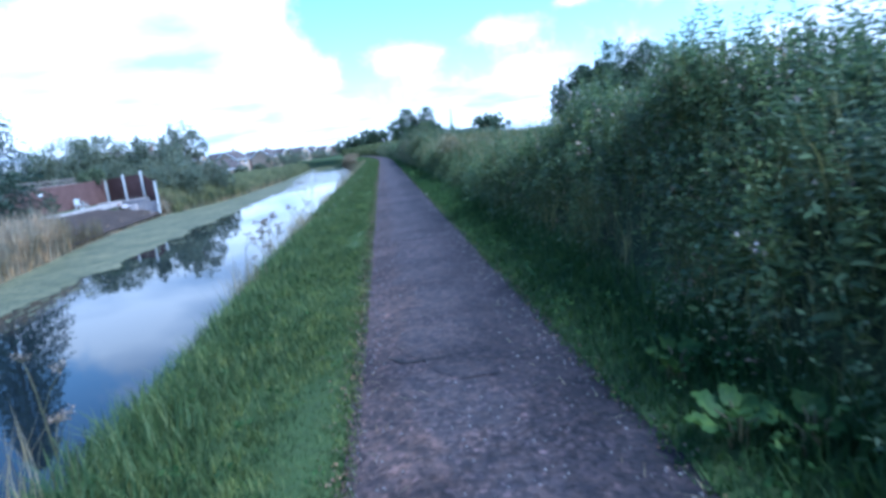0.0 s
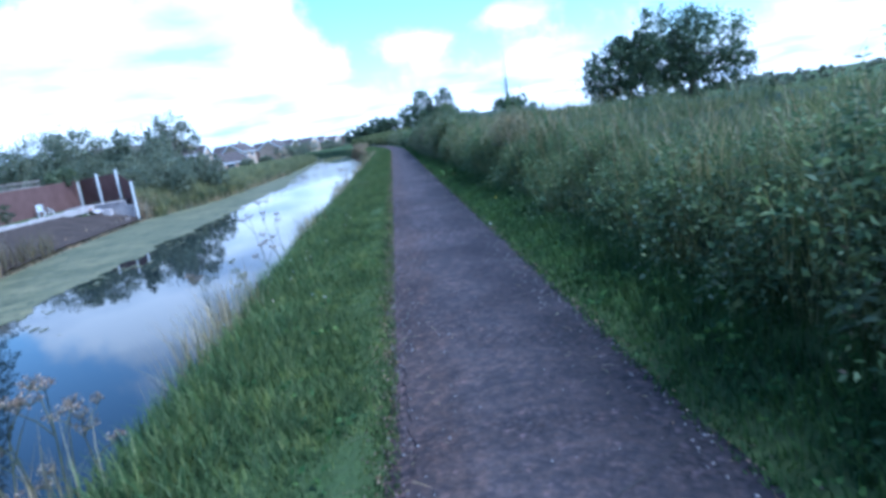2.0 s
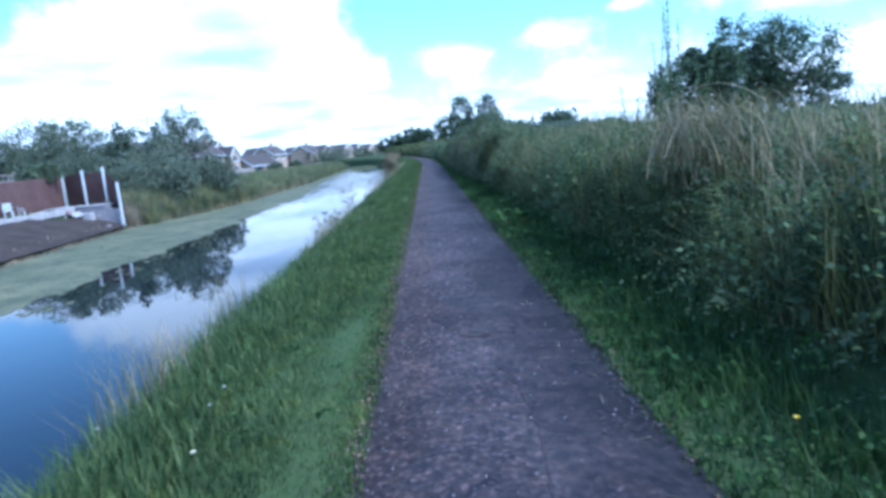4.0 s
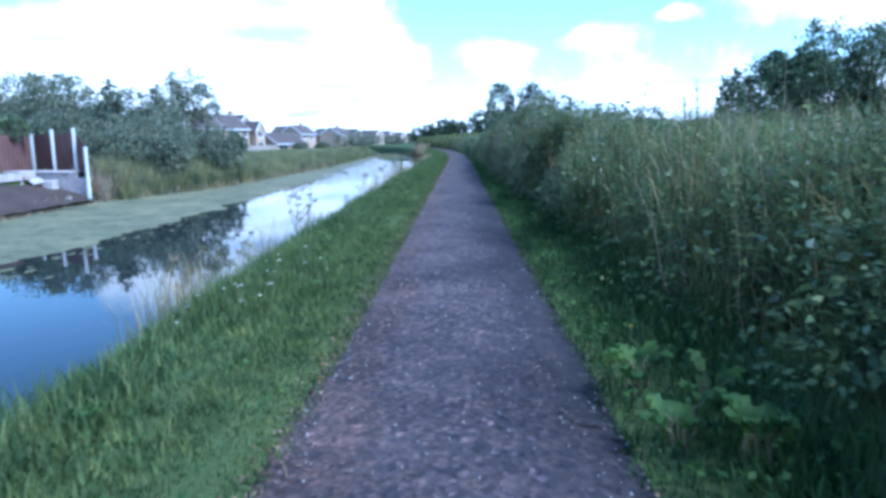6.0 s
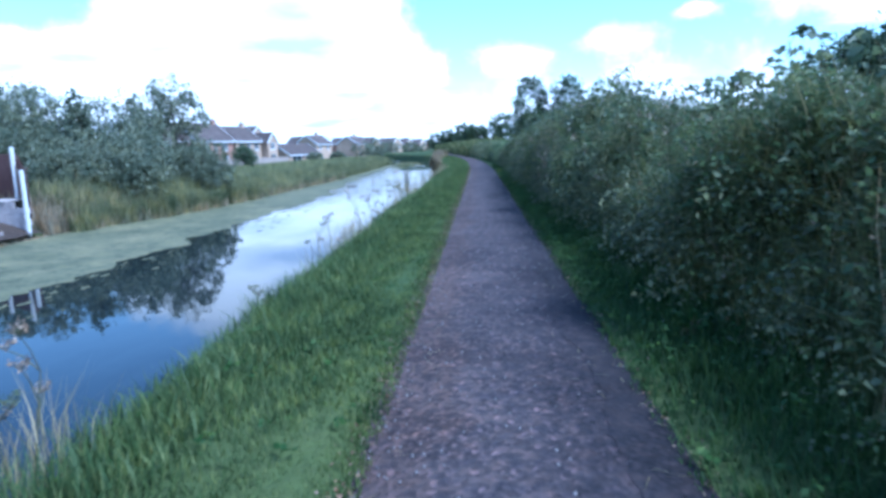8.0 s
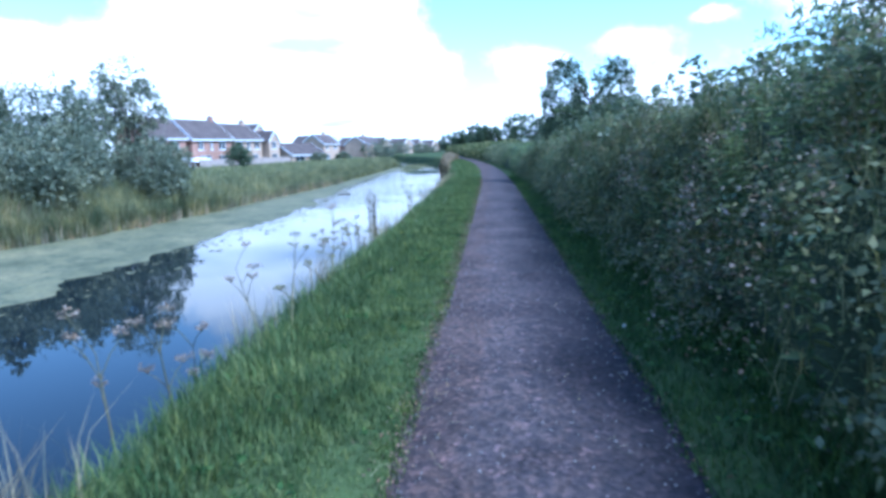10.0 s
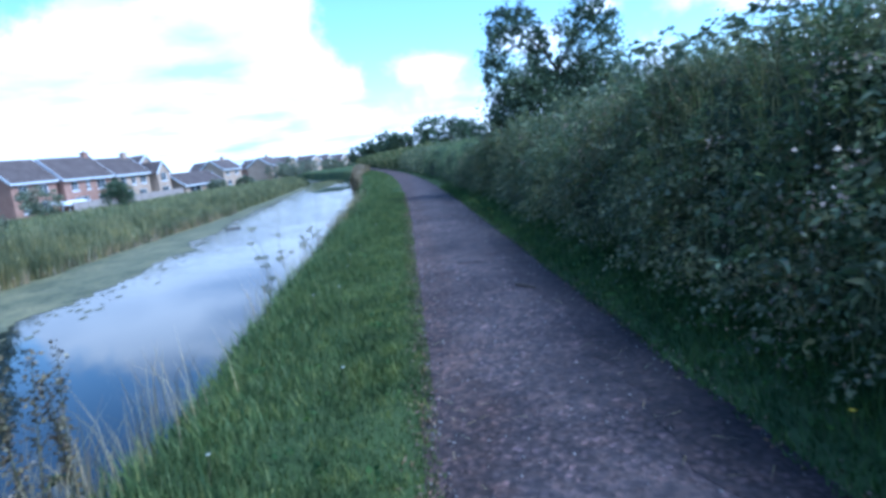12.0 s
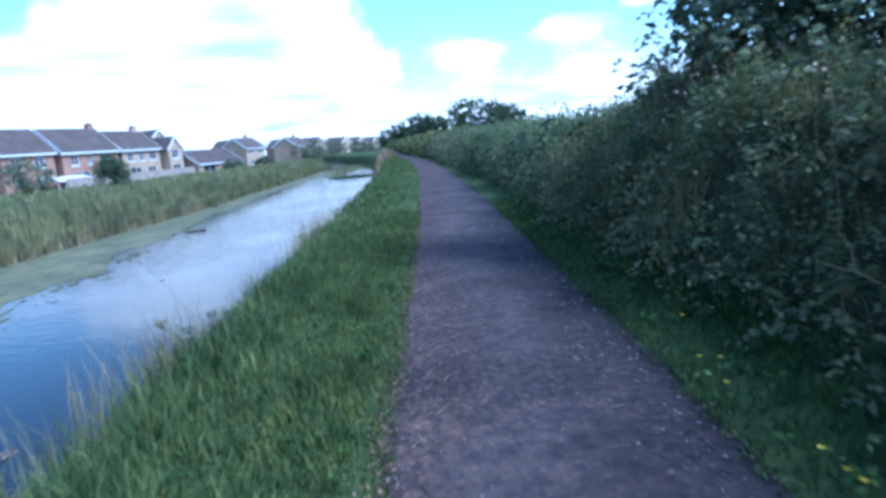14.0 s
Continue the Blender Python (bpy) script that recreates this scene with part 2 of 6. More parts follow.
def path_mat(name="worn_tarmac_gravel", chip=0.95, tone=1.0):
    """Worn stone-dust and tarmac path: grey-violet, paler trodden strip, embedded chips."""
    mt, nt, bsdf = node_mat(name)
    big, mid, fine = tex_noise(nt, 0.9, 6, 0.65), tex_noise(nt, 6, 6, 0.7), tex_noise(nt, 75, 4, 0.7)
    g = nt.nodes.new("ShaderNodeNewGeometry")
    vor = nt.nodes.new("ShaderNodeTexVoronoi")
    vor.inputs["Scale"].default_value = 44
    nt.links.new(g.outputs["Position"], vor.inputs["Vector"])
    base = ramp(nt, big, (0.3, (0.066, 0.058, 0.06)), (0.5, (0.1, 0.086, 0.085)), (0.72, (0.142, 0.12, 0.114)))
    base = mixc(nt, 1.0, base, ramp(nt, mid, (0.3, (0.66, 0.68, 0.71)), (0.7, (1.28, 1.23, 1.2))), "MULTIPLY")
    # hand-sized blotches of blue-grey and brown grit
    base = mixc(nt, 1.0, base, ramp(nt, tex_noise(nt, 16, 4, 0.6), (0.36, (0.66, 0.7, 0.78)), (0.5, (1.0, 1.0, 1.0)), (0.64, (1.36, 1.24, 1.14))), "MULTIPLY")
    chips = ramp(nt, vor.outputs["Color"], (0.0, (0.4, 0.4, 0.42)), (0.55, (0.95, 0.95, 0.95)), (0.85, (1.35, 1.25, 1.25)), (1.0, (3.0, 2.6, 2.6)))
    vc = nt.nodes.new("ShaderNodeTexVoronoi")
    vc.inputs["Scale"].default_value = 32
    nt.links.new(g.outputs["Position"], vc.inputs["Vector"])
    crumb = ramp(nt, vc.outputs["Distance"], (0.15, (1.25, 1.2, 1.2)), (0.6, (0.42, 0.42, 0.45)))
    loose = ramp(nt, tex_noise(nt, 1.5, 5, 0.6), (0.47, (0, 0, 0)), (0.58, (0.8, 0.8, 0.8)))
    base = mixc(nt, loose, base, mixc(nt, 1.0, base, crumb, "MULTIPLY"))
    base = mixc(nt, chip, base, mixc(nt, 1.0, base, chips, "MULTIPLY"))
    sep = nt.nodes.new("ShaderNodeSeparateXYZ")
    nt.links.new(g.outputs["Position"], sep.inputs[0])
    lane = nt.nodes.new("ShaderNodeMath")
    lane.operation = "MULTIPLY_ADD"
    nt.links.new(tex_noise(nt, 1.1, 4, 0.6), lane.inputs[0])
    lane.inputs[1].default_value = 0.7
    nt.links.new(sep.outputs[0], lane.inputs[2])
    # brown grit along one edge, a paler trodden middle, dark crumbs on the other edge
    # the hedge's shade is painted in too, darkening the colour towards +x
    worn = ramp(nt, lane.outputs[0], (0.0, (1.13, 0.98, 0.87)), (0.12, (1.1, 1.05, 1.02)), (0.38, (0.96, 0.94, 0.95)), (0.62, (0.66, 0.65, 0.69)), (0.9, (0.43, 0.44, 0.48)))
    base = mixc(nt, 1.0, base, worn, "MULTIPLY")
    base = mixc(nt, 1.0, base, (tone * 0.71, tone * 0.685, tone * 0.695), "MULTIPLY")
    nt.links.new(base, bsdf.inputs["Base Color"])
    bsdf.inputs["Roughness"].default_value = 0.9
    bsdf.inputs["Specular IOR Level"].default_value = 0.25
    hsum = nt.nodes.new("ShaderNodeMath")
    nt.links.new(fine, hsum.inputs[0])
    nt.links.new(vor.outputs["Distance"], hsum.inputs[1])
    add_bump(nt, bsdf, hsum.outputs[0], 0.6, 0.008)
    return mt


def water_mat():
    """Still canal water: mirror-like with faint ripples over a dark bed."""
    mt, nt, bsdf = node_mat("canal_water")
    bsdf.inputs["Base Color"].default_value = (0.01, 0.014, 0.016, 1)
    bsdf.inputs["Roughness"].default_value = 0.02
    bsdf.inputs["IOR"].default_value = 1.33
    bsdf.inputs["Specular IOR Level"].default_value = 0.31
    g = nt.nodes.new("ShaderNodeNewGeometry")
    mp = nt.nodes.new("ShaderNodeMapping")
    mp.inputs["Scale"].default_value = (1.0, 0.45, 1.0)
    nt.links.new(g.outputs["Position"], mp.inputs["Vector"])
    r = tex_noise(nt, 1.4, 3, 0.5, mp.outputs[0])
    patchy = ramp(nt, tex_noise(nt, 0.05, 2, 0.5), (0.45, (0.05, 0.05, 0.05)), (0.62, (0.5, 0.5, 0.5)))
    mul = nt.nodes.new("ShaderNodeMath")
    mul.operation = "MULTIPLY"
    nt.links.new(r, mul.inputs[0])
    nt.links.new(patchy, mul.inputs[1])
    sep = nt.nodes.new("ShaderNodeSeparateXYZ")
    nt.links.new(g.outputs["Position"], sep.inputs[0])
    reach = nt.nodes.new("ShaderNodeMapRange")
    reach.interpolation_type = "SMOOTHSTEP"
    nt.links.new(sep.outputs[1], reach.inputs[0])
    for k, v in zip((1, 2, 3, 4), (56, 76, 0.0, 1.0)):
        reach.inputs[k].default_value = v
    wave = nt.nodes.new("ShaderNodeMapping")
    wave.inputs["Scale"].default_value = (0.55, 1.0, 1.0)
    nt.links.new(g.outputs["Position"], wave.inputs["Vector"])
    gust = ramp(nt, tex_noise(nt, 0.16, 3, 0.6), (0.36, (0.25, 0.25, 0.25)), (0.6, (1, 1, 1)))
    chop = nt.nodes.new("ShaderNodeMath")
    chop.operation = "MULTIPLY"
    nt.links.new(tex_noise(nt, 5.5, 3, 0.55, wave.outputs[0]), chop.inputs[0])
    nt.links.new(gust, chop.inputs[1])
    both = nt.nodes.new("ShaderNodeMath")
    both.operation = "MULTIPLY_ADD"
    nt.links.new(chop.outputs[0], both.inputs[0])
    nt.links.new(reach.outputs[0], both.inputs[1])
    nt.links.new(mul.outputs[0], both.inputs[2])
    add_bump(nt, bsdf, both.outputs[0], 0.3, 0.06)
    return mt


def duckweed_mat():
    mt, nt, bsdf = node_mat("duckweed")
    a, b = tex_noise(nt, 0.5, 6), tex_noise(nt, 14, 5)
    col = mixc(nt, 1.0, ramp(nt, a, (0.3, (0.098, 0.1, 0.054)), (0.5, (0.145, 0.142, 0.078)), (0.72, (0.21, 0.188, 0.1))),
               ramp(nt, b, (0.3, (0.7, 0.7, 0.7)), (0.7, (1.25, 1.25, 1.25))), "MULTIPLY")
    col = mixc(nt, 1.0, col, ramp(nt, tex_noise(nt, 2.6, 6, 0.7), (0.36, (0.5, 0.55, 0.55)), (0.48, (1, 1, 1)), (0.7, (1.2, 1.15, 1.0))), "MULTIPLY")
    nt.links.new(col, bsdf.inputs["Base Color"])
    bsdf.inputs["Roughness"].default_value = 0.8
    bsdf.inputs["Specular IOR Level"].default_value = 0.2
    add_bump(nt, bsdf, b, 0.3, 0.01)
    return mt


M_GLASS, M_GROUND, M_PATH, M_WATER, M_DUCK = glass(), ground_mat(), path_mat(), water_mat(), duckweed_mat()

# ---------------------------------------------------------------- helpers for meshes
rng = np.random.default_rng(7)


def mesh_of(name, V, faces, mat=None, smooth=False):
    """A mesh from arrays; faces: list of (m, k) index arrays."""
    V = np.asarray(V, np.float32)
    me = bpy.data.meshes.new(name)
    me.vertices.add(len(V))
    me.vertices.foreach_set("co", V.ravel())
    faces = [np.asarray(f, np.int32) for f in faces if len(f)]
    loops = np.concatenate([f.ravel() for f in faces])
    sizes = np.concatenate([np.full(len(f), f.shape[1], np.int32) for f in faces])
    me.loops.add(len(loops))
    me.loops.foreach_set("vertex_index", loops)
    me.polygons.add(len(sizes))
    me.polygons.foreach_set("loop_start", np.concatenate([[0], np.cumsum(sizes)[:-1]]).astype(np.int32))
    me.update(calc_edges=True)
    if smooth:
        me.polygons.foreach_set("use_smooth", np.ones(len(sizes), bool))
    if mat:
        me.materials.append(mat)
    return me


def put(name, me, parent=None, label="", category="", group="", kind=""):
    ob = new(name, me)
    if parent:
        ob.parent = parent
    return tagged(ob, label, category, group, kind)


def part(name, bm, material, parent, label=""):
    me = bpy.data.meshes.new(name)
    bm.to_mesh(me)
    bm.free()
    me.materials.append(material)
    return put(name, me, parent, label)


def unit(v):
    return v / np.maximum(np.linalg.norm(v, axis=-1, keepdims=True), 1e-9)


def leaves(P, D, S, wide=0.55, fold=0.35):
    """Kite-shaped folded leaves at P along D, of length S: vertices and one bent face each."""
    n = len(P)
    D = unit(D)
    side = unit(np.cross(D, rng.normal(size=(n, 3)) + (0, 0, 0.6)))
    up = np.cross(side, D)
    S = np.asarray(S)[:, None]
    w = S * wide * 0.55
    mid = P + D * S * 0.42 + up * w * fold
    V = np.stack([P, mid + side * w, P + D * S - up * S * 0.1, mid - side * w], 1).reshape(-1, 3)
    return V, [np.arange(n)[:, None] * 4 + [0, 1, 2, 3]]


def long_leaves(P, D, S, wide=0.4, fold=0.4):
    """Leaves with a straight midrib and two folded halves, widest below the middle."""
    n = len(P)
    D = unit(D)
    side = unit(np.cross(D, rng.normal(size=(n, 3)) * 0.5 + (0, 0, 1.0)))
    up = np.cross(side, D)
    S = np.asarray(S)[:, None]
    w = S * wide * 0.5
    tip = P + D * S - up * S * 0.18
    a, b = P + D * S * 0.24 + up * w * fold, P + D * S * 0.62 + up * w * fold * 0.6
    V = np.stack([P, a + side * w * 0.92, b + side * w * 0.8, tip, b - side * w * 0.8, a - side * w * 0.92], 1).reshape(-1, 3)
    k = np.arange(n)[:, None] * 6
    return V, [np.concatenate([k + [0, 1, 2, 3], k + [0, 3, 4, 5]])]


def tri_blades(P, H, W, lean):
    """Short grass: one bent-over spike each."""
    n = len(P)
    az = rng.uniform(0, 2 * math.pi, n)
    d = np.stack([np.cos(az), np.sin(az), 0 * az], 1)
    s = np.stack([-np.sin(az), np.cos(az), 0 * az], 1)
    H, W, lean = (np.broadcast_to(np.asarray(v, float), (n,))[:, None] for v in (H, W, lean))
    V = np.stack([P - s * W / 2, P + s * W / 2, P + d * lean + H * np.array([0, 0, 1.0])], 1).reshape(-1, 3)
    return V, [np.arange(n)[:, None] * 3 + [0, 1, 2]]


def blades(P, H, W, lean, az=None, curl=1.0):
    """Grass blades: a quad and a tip, bent over by lean (metres at the tip)."""
    n = len(P)
    az = rng.uniform(0, 2 * math.pi, n) if az is None else az
    d = np.stack([np.cos(az), np.sin(az), 0 * az], 1)
    s = np.stack([-np.sin(az), np.cos(az), 0 * az], 1)
    H, W, lean = (np.broadcast_to(np.asarray(v, float), (n,))[:, None] for v in (H, W, lean))
    up = np.array([0, 0, 1.0])
    mid = P + up * H * 0.58 + d * lean * 0.3
    tip = P + up * H * (1 - 0.18 * curl * np.minimum(lean / np.maximum(H, 1e-3), 1)) + d * lean
    V = np.stack([P - s * W / 2, P + s * W / 2, mid + s * W * 0.42, mid - s * W * 0.42, tip], 1).reshape(-1, 3)
    b = np.arange(n)[:, None] * 5
    return V, [b + [0, 1, 2, 3], b + [3, 2, 4]]


def join(*pieces):
    """Joins (V, faces) pieces."""
    VV, quads, tris, at = [], [], [], 0
    for V, F in pieces:
        for f in F:
            (quads if f.shape[1] == 4 else tris).append(f + at)
        VV.append(V)
        at += len(V)
    return np.concatenate(VV), [np.concatenate(q) for q in (quads, tris) if q]


def tube(points, radii, sides=6):
    """A tapered tube through points."""
    points = np.asarray(points, float)
    t = unit(np.gradient(points, axis=0))
    ref = np.where(np.abs(t[:, 2:3]) > 0.9, [[1.0, 0, 0]], [[0, 0, 1.0]])
    a = unit(np.cross(t, ref))
    b = np.cross(t, a)
    ang = np.linspace(0, 2 * math.pi, sides, endpoint=False)
    ring = np.cos(ang)[None, :, None] * a[:, None] + np.sin(ang)[None, :, None] * b[:, None]
    V = (points[:, None] + ring * np.asarray(radii)[:, None, None]).reshape(-1, 3)
    f = []
    for i in range(len(points) - 1):
        for j in range(sides):
            k = (j + 1) % sides
            f.append((i * sides + j, i * sides + k, (i + 1) * sides + k, (i + 1) * sides + j))
    return V, [np.array(f)]


def noise2(x, y, scale=1.0, seed=0.0):
    return np.array([noise.noise((a * scale, b * scale, seed)) for a, b in zip(np.ravel(x), np.ravel(y))]).reshape(np.shape(x))


def box(bm, x0, x1, y0, y1, z0, z1, bevel=0.0):
    r = bmesh.ops.create_cube(bm, size=1, matrix=Matrix.Translation(((x0 + x1) / 2, (y0 + y1) / 2, (z0 + z1) / 2)) @ Matrix.Diagonal((x1 - x0, y1 - y0, z1 - z0, 1)))
    if bevel:
        es = {e for v in r["verts"] for e in v.link_edges}
        bmesh.ops.bevel(bm, geom=list(es), offset=bevel, segments=1, affect="EDGES")
    return bm


# ---------------------------------------------------------------- lines of the plan
WATER = -1.75


def bend(y):
    """How far the towpath has swung left."""
    y = np.asarray(y, float)
    return -0.0009 * np.maximum(y - 55, 0) ** 2 / (1 + np.maximum(y - 120, 0) / 120)


def near_water(y):
    return np.interp(y, (-60, 60, 87, 122, 150, 200, 300), (-2.65, -2.65, -3.65, -6.6, -9.0, -22, -45))


def far_water(y):
    return np.interp(y, (-60, 20, 26, 33, 42, 54, 57, 62, 70, 90, 120, 160, 200, 300), (-13.5, -13.7, -14.0, -15.2, -16.5, -17.3, -17.1, -15.9, -15.3, -15.0, -15.6, -17.5, -30, -53))


HEDGE_Y = (-5, 4, 6, 8.5, 11, 13, 17, 21, 25, 28, 31, 35, 38, 42, 44, 46, 50, 52, 56, 60, 64, 68, 75, 95, 150, 260)
HEDGE_Z = (1.35, 1.25, 1.35, 1.4, 1.15, 0.85, 0.8, 0.95, 1.1, 0.9, 1.08, 1.2, 1.48, 1.6, 1.66, 1.58, 1.52, 1.42, 1.38, 1.35, 1.25, 1.2, 1.2, 1.35, 1.5, 1.7)


def hedge_top(y):
    return np.interp(y, HEDGE_Y, HEDGE_Z)




def hedge_foot(y):
    return np.interp(y, (30, 40, 62, 70, 90), (1.16, 0.98, 0.98, 0.95, 0.8))


# ---------------------------------------------------------------- ground, water, path


def build_ground():
    ys = np.concatenate([[-1500, -400, -120], np.arange(-60, 0, 6), np.arange(0, 100, 1.0), np.arange(100, 200, 4), [210, 240, 280, 340, 450, 700, 1200, 2500]])
    rows = []
    for y in ys:
        c, nw, fw = float(bend(y)), float(near_water(y)), float(far_water(y))
        garden = 1.0 if 27 < y < 56 else 0.0
        xs_z = [(-2500, 4), (-700, 0.5), (-200, -0.6), (-80, -0.8), (-45, -0.85), (-34, -0.85), (min(-24, fw - 8), -0.75 + 0.4 * garden), (min(-22.6, fw - 5), -0.75 + 0.4 * garden),
                (-20.2 if garden else fw - 3.6, -0.75 + 0.4 * garden), (-20.0 if garden else fw - 3.4, -0.78 - 0.2 * garden), ((fw - 20) / 2 if garden else fw - 1.6, -0.95 - 0.35 * garden), (fw - 0.5, -1.3 - 0.3 * garden), (fw, WATER - 0.05), (fw + 1.5, -2.3), ((fw + nw) / 2, -2.9), (nw - 1.2, -2.4), (nw, WATER - 0.04),
                (nw + 0.2, -1.05), (nw + 0.45, -0.5), (c - 1.95 + min(0, nw + 2.65 - c), -0.2), (c - 1.6, -0.08), (c - 1.2, -0.02), (c - 0.78, 0.0), (c - 0.66, 0.0), (c - 0.5, -0.03), (c + 0.5, -0.03), (c + 0.66, 0.0),
                (c + 0.8, 0.015), (c + 1.1, 0.04), (c + 2.0, 0.3), (c + 4, 0.5), (c + 8, 0.45), (c + 20, 0.0), (c + 45, -0.2), (c + 120, -0.2), (c + 400, 0), (2500, 0)]
        rows.append(xs_z)
    A = np.array(rows)
    n, k = A.shape[:2]
    X, Z = A[:, :, 0], A[:, :, 1].copy()
    X = np.sort(X, axis=1)
    Y = np.repeat(ys[:, None], k, 1)
    rough = noise2(X, Y, 0.8, 2.0) * 0.05
    inner = (np.abs(X - bend(Y)) > 0.7) & (np.abs(X) < 60)
    Z = Z + rough * inner
    V = np.stack([X, Y, Z], -1).reshape(-1, 3)
    i = np.arange(n - 1)[:, None] * k + np.arange(k - 1)[None]
    f = np.stack([i, i + 1, i + k + 1, i + k], -1).reshape(-1, 4)
    put("ground", mesh_of("ground", V, [f], M_GROUND, True), label="rough turf and soil of the canal banks", category="ground", kind="structure")


def build_water():
    V = np.array([(-80, -120, WATER), (0, -120, WATER), (0, 320, WATER), (-80, 320, WATER)])
    V[:, 0] = (-60, -2, -2, -60)
    put("water", mesh_of("water", V, [np.array([[0, 1, 2, 3]])], M_WATER), label="still dark canal water mirroring the sky", category="water", kind="structure")


def build_path():
    ys = np.arange(-8, 200, 0.22)
    us = np.linspace(-1, 1, 11)
    V = []
    for y in ys:
        c = float(bend(y))
        w = 0.625 - 0.14 * min(1, max(0, (y - 68) / 25))
        l = w + 0.09 * noise.noise((y * 0.5, 0, 1)) + 0.035 * noise.noise((y * 2.7, 0, 5))
        r = w + 0.09 * noise.noise((y * 0.5, 3, 1)) + 0.035 * noise.noise((y * 2.7, 7, 5))
        for u in us:
            x = c + (u * l if u < 0 else u * r)
            z = 0.018 - 0.03 * abs(u) ** 3 + 0.006 * noise.noise((x * 1.5, y * 1.5, 0))
            V.append((x, y, z))
    k = len(us)
    i = np.arange(len(ys) - 1)[:, None] * k + np.arange(k - 1)[None]
    f = np.stack([i, i + 1, i + k + 1, i + k], -1).reshape(-1, 4)
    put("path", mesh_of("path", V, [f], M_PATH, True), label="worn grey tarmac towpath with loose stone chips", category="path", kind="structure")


def build_duckweed():
    """A floating mat of weed along the far bank, with a ragged edge."""
    ys = np.concatenate([np.arange(-30, 110, 0.25), np.arange(110, 150, 1.0)])
    us = np.linspace(0, 1, 8)
    V = []
    for y in ys:
        edge = np.interp(y, (-30, 58, 64, 70, 76, 88, 105, 150), (-10.3, -10.3, -10.1, -10.0, -10.8, -11.9, -13.2, -14.6))
        edge += 0.9 * noise.noise((y * 0.25, 1, 0)) + 0.6 * noise.noise((y * 0.7, 4, 0)) + 0.25 * noise.noise((y * 3, 9, 0)) + 0.14 * noise.noise((y * 9, 2, 0))
        fw = float(far_water(y)) + 0.1
        for u in us:
            V.append((fw + (edge - fw) * u, y, WATER + 0.006))
    k = len(us)
    i = np.arange(len(ys) - 1)[:, None] * k + np.arange(k - 1)[None]
    f = np.stack([i, i + 1, i + k + 1, i + k], -1).reshape(-1, 4)
    V, F = np.array(V), [f]
    # loose rafts off the edge
    pts, fs = [], []
    for _ in range(900):
        y = rng.uniform(0, 110)
        x = np.interp(y, (0, 58, 70, 88, 110), (-10.0, -9.9, -9.8, -11.5, -13.2)) + abs(rng.normal()) * 0.75 - 0.25
        rad = 0.012 + 0.1 * rng.uniform() ** 2.5
        s = len(V) + len(pts)
        n = 9
        for a in range(n):
            rr = rad * rng.uniform(0.6, 1.1)
            pts.append((x + rr * math.cos(a * 2 * math.pi / n), y + 2.6 * rr * math.sin(a * 2 * math.pi / n), WATER + 0.007))
        fs.append(list(range(s, s + n)))
    V = np.concatenate([V, np.array(pts)])
    put("duckweed", mesh_of("duckweed", V, [f, np.array(fs)], M_DUCK), label="pale green duckweed mat floating along the far bank", category="water plants", kind="stuff")


build_ground()
build_water()
build_path()
build_duckweed()

# ---------------------------------------------------------------- vegetation


def strip_points(n, y0, y1, xa, xb):
    """Random points of a strip beside the path; xa, xb: offsets from the path's centre."""
    y = rng.uniform(y0, y1, n)
    x = bend(y) + rng.uniform(xa, xb, n)
    return x, y


def bank_z(x, y):
    """Height of the near bank at x, y."""
    c, nw = bend(y), near_water(y)
    rim = c - 1.95 + np.minimum(0, nw + 2.65 - c)
    out = np.zeros_like(x)
    for i in range(len(x)):
        out[i] = np.interp(x[i], (nw[i] - 1, nw[i], nw[i] + 0.2, nw[i] + 0.45, rim[i], c[i] - 1.6, c[i] - 1.2, c[i] - 0.6, c[i] + 0.66, c[i] + 1.1, c[i] + 2, c[i] + 4),
                           (-2.3, WATER, -1.05, -0.5, -0.2, -0.08, -0.02, 0, 0, 0.04, 0.3, 0.5))
    return out


def build_left_verge():
    pieces = []
    # trodden short grass by the path, growing longer to the rim
    for n, y0, y1, xa in ((205000, 3, 66, -1.75), (26000, 66, 130, -1.75), (110000, 3, 66, -1.05)):
        x, y = strip_points(n, y0, y1, xa, -0.54)
        far = y0 > 60
        off = -(x - bend(y))
        tall = np.interp(off, (0.54, 0.66, 0.9, 1.4, 1.75), (0.02, 0.04, 0.058, 0.095, 0.155)) * rng.uniform(0.6, 1.35, n) * (1 + 0.5 * noise2(x, y, 1.1, 3))
        P = np.stack([x, y, bank_z(x, y) - 0.01], 1)
        pieces.append(tri_blades(P, tall, rng.uniform(0.006, 0.012, n) * (2.4 if far else 1), tall * rng.uniform(0.2, 1.0, n)))
    put("short_grass", mesh_of("short_grass", *join(*pieces), M_SHORT), label="short trodden grass verge beside the towpath", category="grass", kind="stuff")
    pieces = []
    for n, y0, y1 in ((66000, 2.5, 66), (14000, 66, 150)):
        y = rng.uniform(y0, y1, n)
        c, nw = bend(y), near_water(y)
        u = rng.uniform(0, 1, n) ** 1.2
        x = (c - 1.3) * (1 - u) + (nw + 0.05) * u
        far = y0 > 60
        tall = np.interp(u, (0, 0.25, 0.6, 1), (0.12, 0.175, 0.23, 0.4)) * rng.uniform(0.55, 1.3, n) * (1 + 0.6 * noise2(x, y, 0.8, 8))
        P = np.stack([x, y, bank_z(x, y) - 0.02], 1)
        pieces.append(blades(P, tall, rng.uniform(0.005, 0.01, n) * (2.8 if far else 1), tall * rng.uniform(0.15, 0.8, n)))
    put("long_grass", mesh_of("long_grass", *join(*pieces), M_GRASS), label="long green grass along the canal rim", category="grass", kind="stuff")


